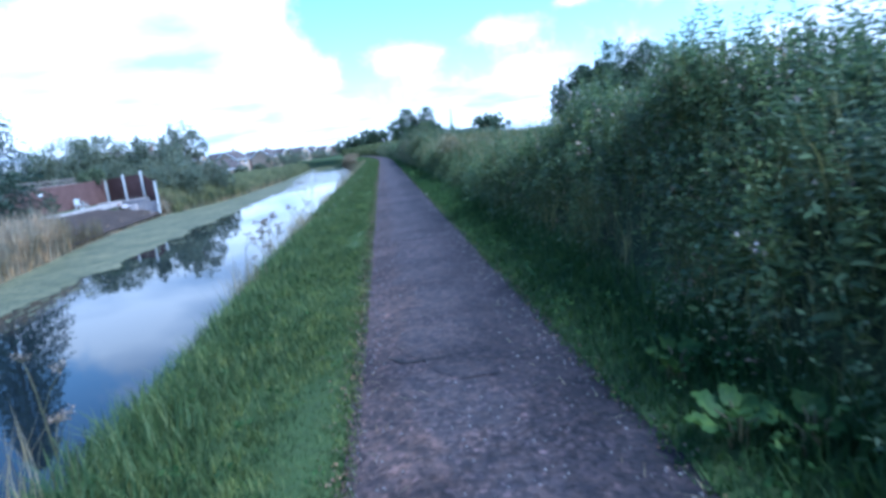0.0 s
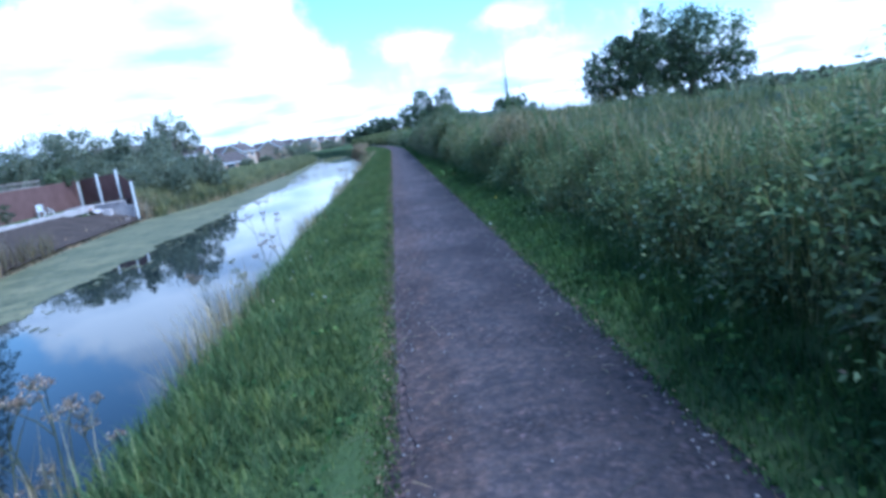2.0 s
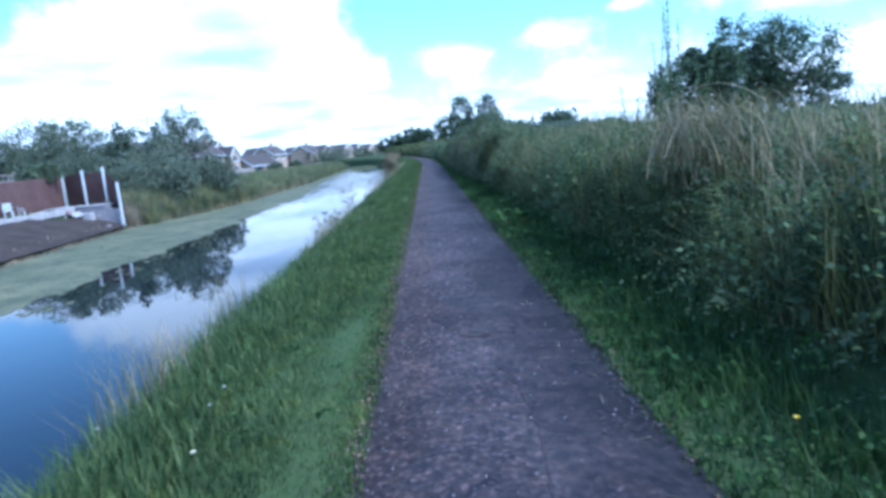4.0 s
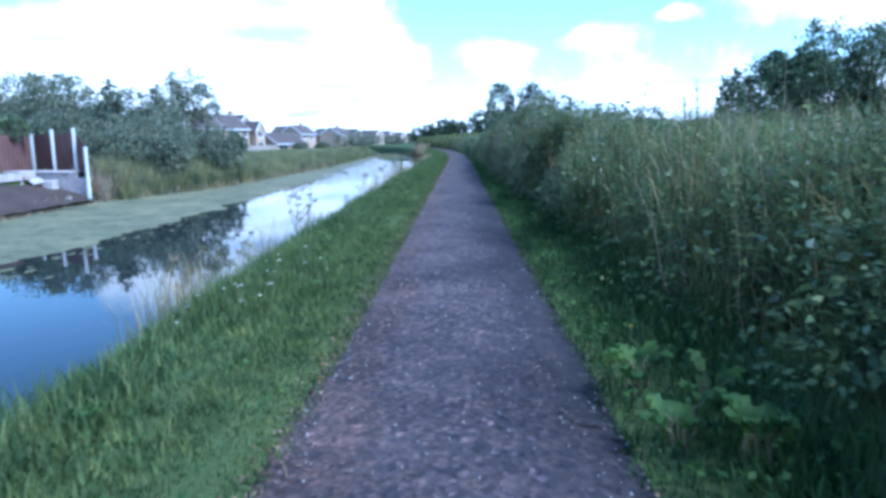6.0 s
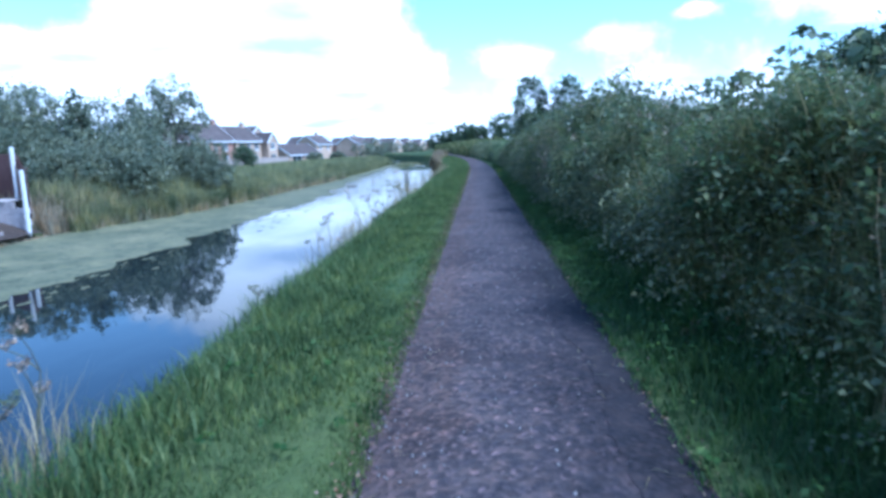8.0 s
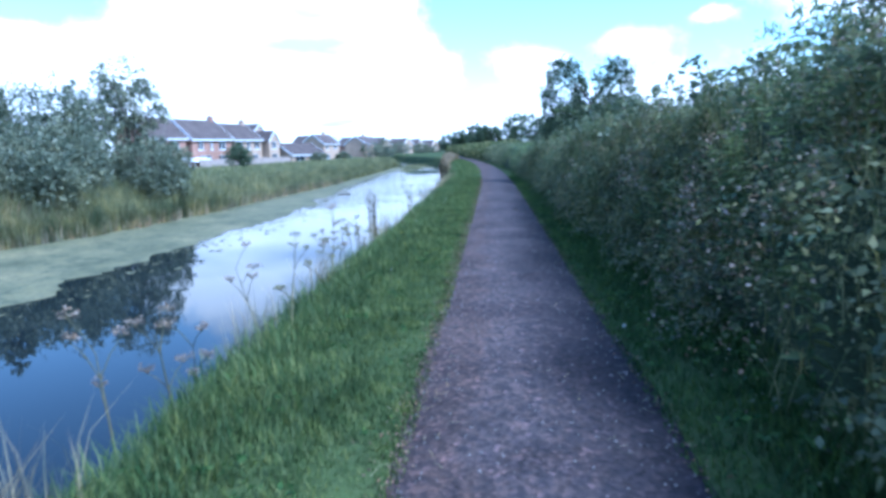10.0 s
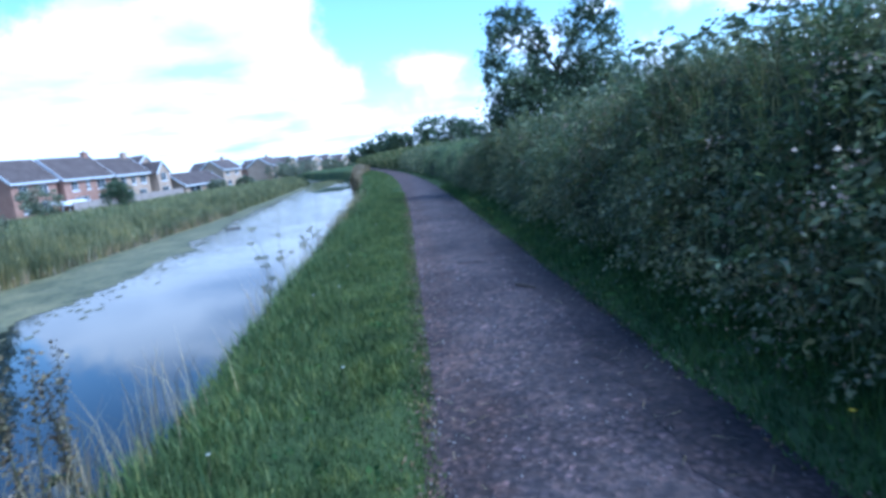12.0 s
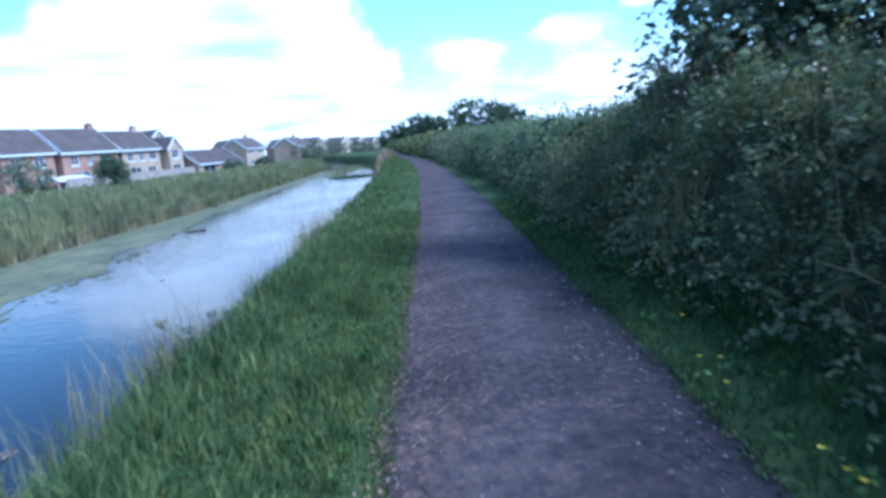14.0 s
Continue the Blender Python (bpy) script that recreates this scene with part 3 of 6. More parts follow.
def build_right_verge():
    pieces = []
    for n, y0, y1 in ((34000, 3, 66), (8000, 66, 150)):
        x, y = strip_points(n, y0, y1, 0.54, 1.3)
        off = x - bend(y)
        far = y0 > 60
        tall = np.interp(off, (0.54, 0.68, 0.95, 1.3), (0.02, 0.055, 0.11, 0.2)) * np.interp(y, (34, 42), (1.0, 0.7)) * rng.uniform(0.5, 1.4, n) * (1 + 0.5 * noise2(x, y, 1.3, 5))
        P = np.stack([x, y, bank_z(x, y) - 0.01], 1)
        pieces.append(blades(P, tall, rng.uniform(0.006, 0.012, n) * (2.2 if far else 1), tall * rng.uniform(0.2, 0.9, n)))
    n = 60000
    x, y = strip_points(n, 3, 66, 0.56, 1.15)
    tall = np.interp(x - bend(y), (0.56, 0.7, 1.15), (0.03, 0.08, 0.15)) * rng.uniform(0.6, 1.3, n)
    pieces.append(tri_blades(np.stack([x, y, bank_z(x, y) - 0.01], 1), tall, rng.uniform(0.008, 0.014, n), tall * rng.uniform(0.2, 1.0, n)))
    put("verge_grass", mesh_of("verge_grass", *join(*pieces), M_LUSH), label="green grass strip at the foot of the thicket", category="grass", kind="stuff")


def build_verge_weeds():
    """Low broad-leaved weeds and clover among the grass of both verges."""
    m = 3600
    xa, ya = strip_points(2600, 3, 66, 0.62, 1.25)
    xb, yb = strip_points(1000, 3, 66, -1.9, -0.66)
    x, y = np.concatenate([xa, xb]), np.concatenate([ya, yb])
    k = 6
    X, Y = np.repeat(x, k) + rng.normal(size=m * k) * 0.03, np.repeat(y, k) + rng.normal(size=m * k) * 0.03
    Z = bank_z(X, Y) + np.repeat(rng.uniform(0.02, 0.14, m) * np.where(x < 0, 0.7, 1.0), k)
    a = rng.uniform(0, 6.28, m * k)
    D = np.stack([np.cos(a), np.sin(a), rng.uniform(0.0, 0.7, m * k)], 1)
    put("verge_weeds", mesh_of("verge_weeds", *leaves(np.stack([X, Y, Z], 1), D, np.repeat(rng.uniform(0.014, 0.042, m), k) * rng.uniform(0.8, 1.2, m * k), 0.6), M_BROADLEAF), label="low broad-leaved weeds beside the towpath", category="weeds", kind="stuff")


def face_at(y, u):
    """The thicket's outer face: u 0 at the foot, 1 at the brow, up to 2 over its flat top. Returns points and outward directions."""
    c, top = bend(y), hedge_top(y)
    w = (0.35 + 0.65 * np.minimum(u, 1)) * (0.42 * noise2(y * 0.5, u, 1.0, 14) - 0.06) + (0.3 + 0.7 * np.minimum(u * 2, 1)) * 0.4 * noise2(y * 0.85, u * 1.8, 1.0, 4) + 0.1 * noise2(y * 2.6, u * 4, 1.0, 9)
    k = np.minimum(u, 1)
    over = np.maximum(u - 1, 0)
    x = c + hedge_foot(y) + 1.0 * k ** 1.6 + over * 3.5 - w * (1 - 0.5 * over)
    z = 0.05 + (top - 0.05) * np.sin(k * math.pi / 2) ** 0.9 + over * 0.15 + w * 0.6 * k
    N = np.stack([-np.cos(k * 1.3), 0 * y, np.sin(k * 1.3)], 1)
    return np.stack([x, y, z], 1), N


# dark sheet set behind the leaves in place of the thicket's inner shade
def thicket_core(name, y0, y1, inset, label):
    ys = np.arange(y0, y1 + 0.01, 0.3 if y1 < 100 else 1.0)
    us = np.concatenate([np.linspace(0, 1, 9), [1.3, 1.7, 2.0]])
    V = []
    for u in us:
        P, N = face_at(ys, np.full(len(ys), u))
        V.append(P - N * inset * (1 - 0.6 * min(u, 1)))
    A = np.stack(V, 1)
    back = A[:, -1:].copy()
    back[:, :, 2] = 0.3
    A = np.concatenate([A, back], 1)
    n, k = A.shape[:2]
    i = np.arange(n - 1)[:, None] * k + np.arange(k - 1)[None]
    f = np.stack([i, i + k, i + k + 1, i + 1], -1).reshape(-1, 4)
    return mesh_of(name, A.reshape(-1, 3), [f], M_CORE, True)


def leafy(y0, y1, n, size, mat, name, out=0.12, depth=0.3, wide=0.55, droop=0.3, umax=1.5, ubias=0.8, clump=None):
    y = rng.uniform(y0, y1, n)
    u = rng.uniform(0, 1, n) ** ubias * umax
    if clump:
        m = n // clump
        y = np.repeat(rng.uniform(y0, y1, m), clump) + rng.normal(size=m * clump) * 0.09
        u = np.clip(np.repeat(rng.uniform(0, 1, m) ** ubias * umax, clump) + rng.normal(size=m * clump) * 0.05, 0, umax)
        n = m * clump
    P, N = face_at(y, u)
    P = P + N * rng.uniform(-depth, out, n)[:, None] + rng.normal(size=(n, 3)) * 0.03
    D = N * 0.9 + rng.normal(size=(n, 3)) * 0.7 + np.array([0, 0, 0.25 - droop])
    return mesh_of(name, *leaves(P, D, size * rng.uniform(0.55, 1.35, n), wide), mat)


def spires(n, y0, y1, umin, umax, high, mat, name, leafsize, per=16, mast=0.004):
    """Upright leafy stems standing out of the thicket."""
    pieces = []
    y = rng.uniform(y0, y1, n)
    u = rng.uniform(umin, umax, n)
    P, N = face_at(y, u)
    P = P - N * 0.12
    for p in P:
        h = high * rng.uniform(0.6, 1.25)
        lean = rng.normal(size=2) * 0.1 * h
        k = per
        t = np.sort(rng.uniform(0.15, 1, k))
        q = p + np.stack([lean[0] * t ** 2, lean[1] * t ** 2, h * t], 1)
        a = rng.uniform(0, 6.28, k)
        D = np.stack([np.cos(a), np.sin(a), rng.uniform(-0.1, 0.7, k)], 1)
        pieces.append(leaves(q, D, leafsize * (1.15 - 0.75 * t) * rng.uniform(0.7, 1.2, k), 0.38))
        tt = np.linspace(0, 1, 4)
        pieces.append(tube(p + np.stack([lean[0] * tt ** 2, lean[1] * tt ** 2, h * tt], 1), mast * (1.15 - tt), 3))
    return mesh_of(name, *join(*pieces), mat)


def sprays(y0, y1, m, per, reach, size, mat, name, umin=0.0, umax=1.35, wide=0.55, lift=0.45, droop=0.5, skip=-0.12, shape=leaves):
    """Leafy shoots growing out of the thicket and bowing over, leaves set along both sides; none in its hollows."""
    y = rng.uniform(y0, y1, m)
    u = umin + (umax - umin) * rng.uniform(0, 1, m) ** 0.9
    keep = noise2(y * 1.1, u * 2.6, 1.0, 21) > skip
    y, u = y[keep], u[keep]
    m = len(y)
    P, N = face_at(y, u)
    D = unit(N * 0.8 + rng.normal(size=(m, 3)) * 0.6 + np.array([0, 0, lift]))
    L = reach * rng.uniform(0.5, 1.4, m)
    P = P - N * rng.uniform(0.05, 0.3, m)[:, None]
    S = unit(np.cross(D, rng.normal(size=(m, 3)) * 0.35 + np.array([0, 0, 1.0])))
    t = np.tile(np.linspace(0.2, 1, per), m)
    r = lambda a: np.repeat(a, per, 0)
    Q = r(P) + r(D) * (r(L) * t)[:, None] - np.array([0, 0, 1.0]) * (r(L) * droop * t ** 2)[:, None] + rng.normal(size=(m * per, 3)) * 0.012
    side = np.tile(np.where(np.arange(per) % 2, 1.0, -1.0), m)
    E = r(D) * 0.55 + r(S) * side[:, None] - np.array([0, 0, 1.0]) * (0.6 * t)[:, None] + rng.normal(size=(m * per, 3)) * 0.3
    tone = r(rng.uniform(0.75, 1.3, m))
    return mesh_of(name, *shape(Q, E, size * tone * rng.uniform(0.7, 1.25, m * per) * (1.1 - 0.35 * t), wide), mat)


def willowherb(spots, high, mat, name, size):
    """Upright stems set with pairs of long narrow leaves, the pairs turned crosswise and growing small towards the top."""
    pieces = []
    for p in spots:
        h = high * rng.uniform(0.65, 1.25)
        lean = rng.normal(size=2) * 0.13 * h
        k = int(h / 0.032)
        t = np.repeat(np.linspace(0.12, 1, k), 2)
        turn = rng.uniform(0, 3.1)
        a = turn + np.repeat(np.arange(k) * 1.45, 2) + np.tile([0, math.pi], k) + rng.normal(size=2 * k) * 0.25
        q = p + np.stack([lean[0] * t ** 2, lean[1] * t ** 2, h * t], 1)
        D = np.stack([np.cos(a), np.sin(a), 0.75 * t - 0.25 + rng.normal(size=2 * k) * 0.15], 1)
        pieces.append(long_leaves(q, D, size * (1.2 - 0.8 * t ** 1.5) * rng.uniform(0.75, 1.2, 2 * k), 0.34, 0.5))
        tt = np.linspace(0, 1, 5)
        pieces.append(tube(p + np.stack([lean[0] * tt ** 2, lean[1] * tt ** 2, h * tt], 1), 0.0042 * (1.2 - tt), 3))
    return mesh_of(name, *join(*pieces), mat)


def on_face(n, y0, y1, umin, umax, back=0.1):
    P, N = face_at(rng.uniform(y0, y1, n), rng.uniform(umin, umax, n))
    return P - N * back - np.array([0, 0, 0.15])


def tufts(centres, per, spread, size, mat, name, wide=0.5):
    """Patches of one kind of leaf on the thicket's face, each round a centre (y, u)."""
    C = np.array(centres, float)
    y = np.repeat(C[:, 0], per) + rng.normal(size=len(C) * per) * spread
    u = np.clip(np.repeat(C[:, 1], per) + rng.normal(size=len(C) * per) * spread * 0.6, 0.02, 1.4)
    P, N = face_at(y, u)
    P = P + N * rng.uniform(-0.05, 0.2, len(y))[:, None]
    return mesh_of(name, *leaves(P, N * 0.5 + rng.normal(size=P.shape), size * rng.uniform(0.6, 1.3, len(y)), wide), mat)


def wild_grass(y0, y1, n):
    """Long fine grass growing up through the thicket, in loose tufts."""
    m = n // 14
    y = np.repeat(rng.uniform(y0, y1, m), 14) + rng.normal(size=m * 14) * 0.1
    u = np.repeat(rng.uniform(0.05, 1.15, m), 14) + rng.normal(size=m * 14) * 0.04
    P, N = face_at(y, np.clip(u, 0, 1.3))
    P = P - N * 0.08 - np.array([0, 0, 0.1])
    H = rng.uniform(0.18, 0.45, len(y))
    return mesh_of("grass_blades", *blades(P, H, rng.uniform(0.003, 0.007, len(y)), H * rng.uniform(0.3, 1.1, len(y))), M_MEADOW)


def build_thickets():
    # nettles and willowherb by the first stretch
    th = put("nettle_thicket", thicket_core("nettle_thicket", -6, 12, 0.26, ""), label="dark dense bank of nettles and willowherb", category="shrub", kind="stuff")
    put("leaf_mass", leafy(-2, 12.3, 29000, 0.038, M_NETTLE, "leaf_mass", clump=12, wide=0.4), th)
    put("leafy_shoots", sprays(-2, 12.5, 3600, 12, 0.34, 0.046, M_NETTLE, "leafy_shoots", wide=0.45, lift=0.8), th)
    put("pale_leaves", sprays(-2, 12.3, 420, 12, 0.32, 0.045, M_PALE, "pale_leaves", wide=0.45, lift=0.7), th)
    put("dry_leaves", leafy(-2, 12.3, 9000, 0.026, M_DRYLEAF, "dry_leaves", clump=22, wide=0.4), th)
    put("grass_blades", wild_grass(-2, 12.3, 12000), th)
    put("leafy_stems", spires(360, 1, 12.3, 0.12, 1.25, 0.42, M_NETTLE, "leafy_stems", 0.07), th)
    put("willowherb", willowherb(on_face(260, 1, 12.6, 0.15, 1.2), 0.55, M_WILLOWHERB, "willowherb", 0.085), th)
    put("willowherb", willowherb(on_face(170, 1, 12.6, 0.1, 1.0), 0.5, M_NETTLE, "willowherb", 0.1), th)
    put("seed_heads", tufts([(7.2, 0.95), (5.9, 0.75), (6.4, 1.15), (8.4, 0.6), (4.7, 0.55), (9.6, 0.9)], 60, 0.16, 0.026, M_BLOSSOM, "seed_heads", 0.7), th)
    # tall meadow grass
    th = put("tall_grass_bank", thicket_core("tall_grass_bank", 12, 33, 0.3, ""), label="tall seeding meadow grass on the bank", category="tall grass", kind="stuff")
    n = 50000
    y = rng.uniform(11, 34.5, n)
    u = rng.uniform(0, 1, n) ** 0.9 * 1.7
    P, N = face_at(y, u)
    P = P - N * rng.uniform(0.1, 0.34, n)[:, None] - np.array([0, 0, 0.1])
    H = rng.uniform(0.25, 0.62, n)
    put("grass_blades", mesh_of("grass_blades", *blades(P, H, rng.uniform(0.0035, 0.008, n), H * rng.uniform(0.2, 1.0, n)), M_MEADOW), th)
    put("leaf_mass", leafy(11.5, 33.5, 18000, 0.042, M_NETTLE, "leaf_mass", umax=1.0, clump=10, wide=0.5), th)
    put("leafy_shoots", sprays(11.5, 34, 2300, 12, 0.32, 0.044, M_NETTLE, "leafy_shoots", 0, 0.85, wide=0.45, lift=0.7), th)
    put("leafy_shoots", sprays(11.5, 34, 260, 14, 0.4, 0.05, M_PALE, "leafy_shoots", 0.1, 1.0, wide=0.4, lift=0.9), th)
    put("willowherb", willowherb(on_face(260, 12, 34, 0.1, 0.85), 0.48, M_NETTLE, "willowherb", 0.085), th)
    put("bindweed", tufts([(14.4, 0.55), (14.2, 0.35), (15.1, 0.5), (13.6, 0.45), (24.6, 0.3), (26.1, 0.25), (28.8, 0.5), (29.6, 0.7), (30.8, 0.6)], 45, 0.26, 0.042, M_WILLOWHERB, "bindweed", 0.55), th)
    put("brown_seed_heads", tufts([(20.4, 1.05), (22.2, 1.0), (25.2, 1.1), (26.8, 0.85), (17.2, 1.1), (29.4, 1.0), (31.2, 0.9)], 240, 0.45, 0.03, M_DRYLEAF, "brown_seed_heads", 0.4), th)
    n = 24000
    y = np.where(rng.uniform(size=n) < 0.6, rng.normal(24, 11, n), rng.uniform(-25, 90, n))
    x = bend(y) + 4.2 + 34 * rng.uniform(0, 1, n) ** 3
    H = rng.uniform(0.35, 0.72, n)
    put("grass_blades", mesh_of("grass_blades", *blades(np.stack([x, y, np.interp(x, (4, 8, 20, 45), (0.48, 0.43, -0.02, -0.2))], 1), H, 0.03, H * rng.uniform(0.2, 0.7, n)), M_MEADOW), th)
    n = 1500
    y = rng.uniform(11, 34, n)
    P, N = face_at(y, rng.uniform(0.35, 1.6, n))
    P = P - N * 0.15
    H = rng.uniform(0.3, 0.6, n)
    put("seed_stems", mesh_of("seed_stems", *blades(P, H, 0.006, H * rng.uniform(0.1, 0.6, n)), M_STRAW), th)
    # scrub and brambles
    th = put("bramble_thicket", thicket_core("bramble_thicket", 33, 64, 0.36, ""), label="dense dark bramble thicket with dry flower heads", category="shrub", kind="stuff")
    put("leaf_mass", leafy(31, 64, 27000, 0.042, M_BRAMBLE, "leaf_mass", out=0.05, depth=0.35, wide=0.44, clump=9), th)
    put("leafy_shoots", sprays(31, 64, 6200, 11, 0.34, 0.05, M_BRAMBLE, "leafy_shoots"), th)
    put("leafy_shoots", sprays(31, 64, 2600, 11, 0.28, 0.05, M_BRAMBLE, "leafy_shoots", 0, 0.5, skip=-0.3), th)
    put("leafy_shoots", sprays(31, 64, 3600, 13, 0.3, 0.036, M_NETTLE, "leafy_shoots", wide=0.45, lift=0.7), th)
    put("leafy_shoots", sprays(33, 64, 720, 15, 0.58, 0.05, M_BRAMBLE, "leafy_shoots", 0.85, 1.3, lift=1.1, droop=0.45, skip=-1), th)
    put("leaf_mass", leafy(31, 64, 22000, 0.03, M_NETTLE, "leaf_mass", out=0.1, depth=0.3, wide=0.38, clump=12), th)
    put("pale_leaves", sprays(31, 64, 800, 10, 0.32, 0.05, M_PALE, "pale_leaves"), th)
    put("dry_leaves", leafy(31, 64, 16000, 0.02, M_DRYLEAF, "dry_leaves", out=0.17, depth=0.2, wide=0.45, clump=26), th)
    put("grass_blades", wild_grass(31, 64, 14000), th)
    put("grass_blades", wild_grass(26, 38, 9000), th)
    put("leafy_stems", spires(460, 31, 64, 0.5, 1.3, 0.3, M_BRAMBLE, "leafy_stems", 0.075, 14), th)
    put("broad_leaves", sprays(30, 64, 1700, 9, 0.36, 0.066, M_BRAMBLE, "broad_leaves", 0.05, 1.35, wide=0.36, lift=0.6, shape=long_leaves), th)
    put("broad_leaves", sprays(28, 64, 520, 9, 0.42, 0.066, M_WILLOWHERB, "broad_leaves", 0.1, 1.3, wide=0.38, lift=0.8, shape=long_leaves), th)
    put("willowherb", willowherb(on_face(240, 29, 62, 0.1, 0.9), 0.5, M_NETTLE, "willowherb", 0.09), th)
    brown = [(40.9, 0.95), (44.0, 0.55), (42.2, 0.3), (41.4, 0.2), (40.3, 0.3), (46.8, 0.85), (46.3, 0.55), (44.6, 0.8), (48.0, 0.2), (51.4, 0.5), (54.6, 0.7), (60.4, 0.7), (59.0, 0.65), (63.2, 0.35), (36.6, 0.8), (34.2, 0.6)]
    put("dry_leaves", tufts(brown, 230, 0.24, 0.028, M_DRYLEAF, "dry_leaves"), th)
    put("faded_blossom", tufts(brown, 34, 0.2, 0.024, M_BLOSSOM, "faded_blossom", 0.8), th)
    # the hedge running on into the distance
    th = put("far_hedge", thicket_core("far_hedge", 64, 230, 0.2, ""), label="long low hedge beside the bending towpath", category="hedge", kind="stuff")
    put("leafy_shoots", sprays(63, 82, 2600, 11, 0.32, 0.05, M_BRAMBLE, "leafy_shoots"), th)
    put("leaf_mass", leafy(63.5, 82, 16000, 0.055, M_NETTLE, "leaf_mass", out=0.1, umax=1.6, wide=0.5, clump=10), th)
    put("leaf_mass", leafy(80, 100, 12000, 0.11, M_BRAMBLE, "leaf_mass", out=0.15, umax=1.8, wide=0.5), th)
    put("leaf_mass", leafy(100, 230, 26000, 0.26, M_MEADOW, "leaf_mass", out=0.2, umax=1.9, wide=0.6), th)


def crown(lobes, n, size, wide=0.6, clump=40, droop=0.2, shell=0.5, split=0, shape=leaves):
    """Leaf clumps over a crown made of lobes (centre, radii)."""
    vol = np.array([r[0] * r[1] + r[1] * r[2] for _, r in lobes])
    pieces = []
    if split:
        small = []
        for cen, rad in lobes:
            d = unit(rng.normal(size=(split, 3)))
            s = rng.uniform(0.22, 0.42, split)
            for k in range(split):
                small.append((np.array(cen) + d[k] * np.array(rad) * (1.12 - s[k] * 0.8) * rng.uniform(0.85, 1.1), np.array(rad) * s[k] * (0.9, 0.9, 1.2)))
        lobes = small
        vol = np.array([r[0] * r[1] + r[1] * r[2] for _, r in lobes])
    for (cen, rad), share in zip(lobes, vol / vol.sum()):
        m = max(4, int(n * share / clump))
        d = unit(rng.normal(size=(m, 3)))
        r = shell + (1.06 - shell) * rng.uniform(0, 1, m) ** 0.6
        C = np.array(cen) + d * r[:, None] * np.array(rad)
        spread = 0.16 * min(rad) * rng.uniform(0.5, 1.3, m)
        P = np.repeat(C, clump, 0) + rng.normal(size=(m * clump, 3)) * np.repeat(spread, clump)[:, None] * (1, 1, 0.75)
        D = np.repeat(d, clump, 0) * 0.7 + rng.normal(size=(m * clump, 3)) * 0.8 - (0, 0, droop)
        pieces.append(shape(P, D, size * rng.uniform(0.6, 1.3, m * clump), wide))
    return join(*pieces)


def trunk_limbs(base, height, girth, lobes, limbs=3):
    pieces = []
    base = np.array(base, float)
    top = base + (0.1 * height, 0.05 * height, height * 0.62)
    t = np.linspace(0, 1, 7)[:, None]
    wob = np.stack([noise2(t[:, 0] * 3, t[:, 0] * 0 + base[0], 1, 1), noise2(t[:, 0] * 3, t[:, 0] * 0 + base[1], 1, 2), 0 * t[:, 0]], 1) * 0.12 * height * t
    line = base * (1 - t) + top * t + wob
    pieces.append(tube(line, girth * (1.25 - 0.9 * t[:, 0]), 8))
    for cen, rad in lobes:
        for _ in range(limbs):
            a = line[rng.integers(2, 6)]
            b = np.array(cen) + rng.normal(size=3) * np.array(rad) * 0.45
            k = np.linspace(0, 1, 5)[:, None]
            l = a * (1 - k) + b * k + np.array([0, 0, 0.12]) * np.linalg.norm(b - a) * np.sin(k * math.pi)
            pieces.append(tube(l, girth * (0.5 - 0.42 * k[:, 0]), 5))
    return join(*pieces)


def tree(name, label, base, height, girth, lobes, n, size, mat, category="tree", group="", wide=0.6, clump=40, shell=0.5, limbs=3, split=0, droop=0.2, shape=leaves):
    """A tree or bush: trunk with limbs, and a crown of leaf clumps over its lobes."""
    base = np.array(base, float)
    e = new(name)
    e.location = base
    tagged(e, label, category, group)
    rel = [(np.array(c) - 0, r) for c, r in lobes]
    V, F = trunk_limbs((0, 0, -0.1), height, girth, rel, limbs)
    put("trunk", mesh_of("trunk", V, F, M_BARK, True), e)
    if split:
        V, F = join(crown(rel, int(n * 0.6), size, wide, clump, droop, 0.55, 0, shape), crown(rel, int(n * 0.5), size, wide, clump, droop, 0.5, split, shape))
    else:
        V, F = crown(rel, n, size, wide, clump, droop, shell, 0, shape)
    put("crown", mesh_of("crown", V, F, mat), e)
    return e


def conifer(base, height, radius):
    e = new("conifer_tree")
    e.location = base
    tagged(e, "tall dark green spruce with drooping branches", "tree")
    put("trunk", mesh_of("trunk", *tube([(0, 0, -0.1), (0, 0, height * 0.5), (0, 0, height)], (0.16, 0.1, 0.015), 8), M_BARK, True), e)
    pieces = []
    for z in np.arange(0.5, height - 0.1, 0.17):
        r = radius * (1 - z / height) ** 0.65 * min(1, 0.75 + z * 0.1) + 0.08
        for a in np.arange(rng.uniform(0, 1), 6.28, 6.28 / 9):
            rr = r * rng.uniform(0.75, 1.12)
            k = int(16 + rr * 22)
            t = rng.uniform(0.15, 1, k)
            d = np.array([math.cos(a), math.sin(a), 0])
            P = np.array([0, 0, z]) + d * (t * rr)[:, None] + np.array([0, 0, -0.28 * rr]) * (t ** 1.5)[:, None] + rng.normal(size=(k, 3)) * 0.05
            D = d * 0.8 + rng.normal(size=(k, 3)) * 0.5 - (0, 0, 0.5)
            pieces.append(leaves(P, D, rng.uniform(0.12, 0.24, k), 0.28))
    put("crown", mesh_of("crown", *join(*pieces), M_CONIFER), e)
    return e


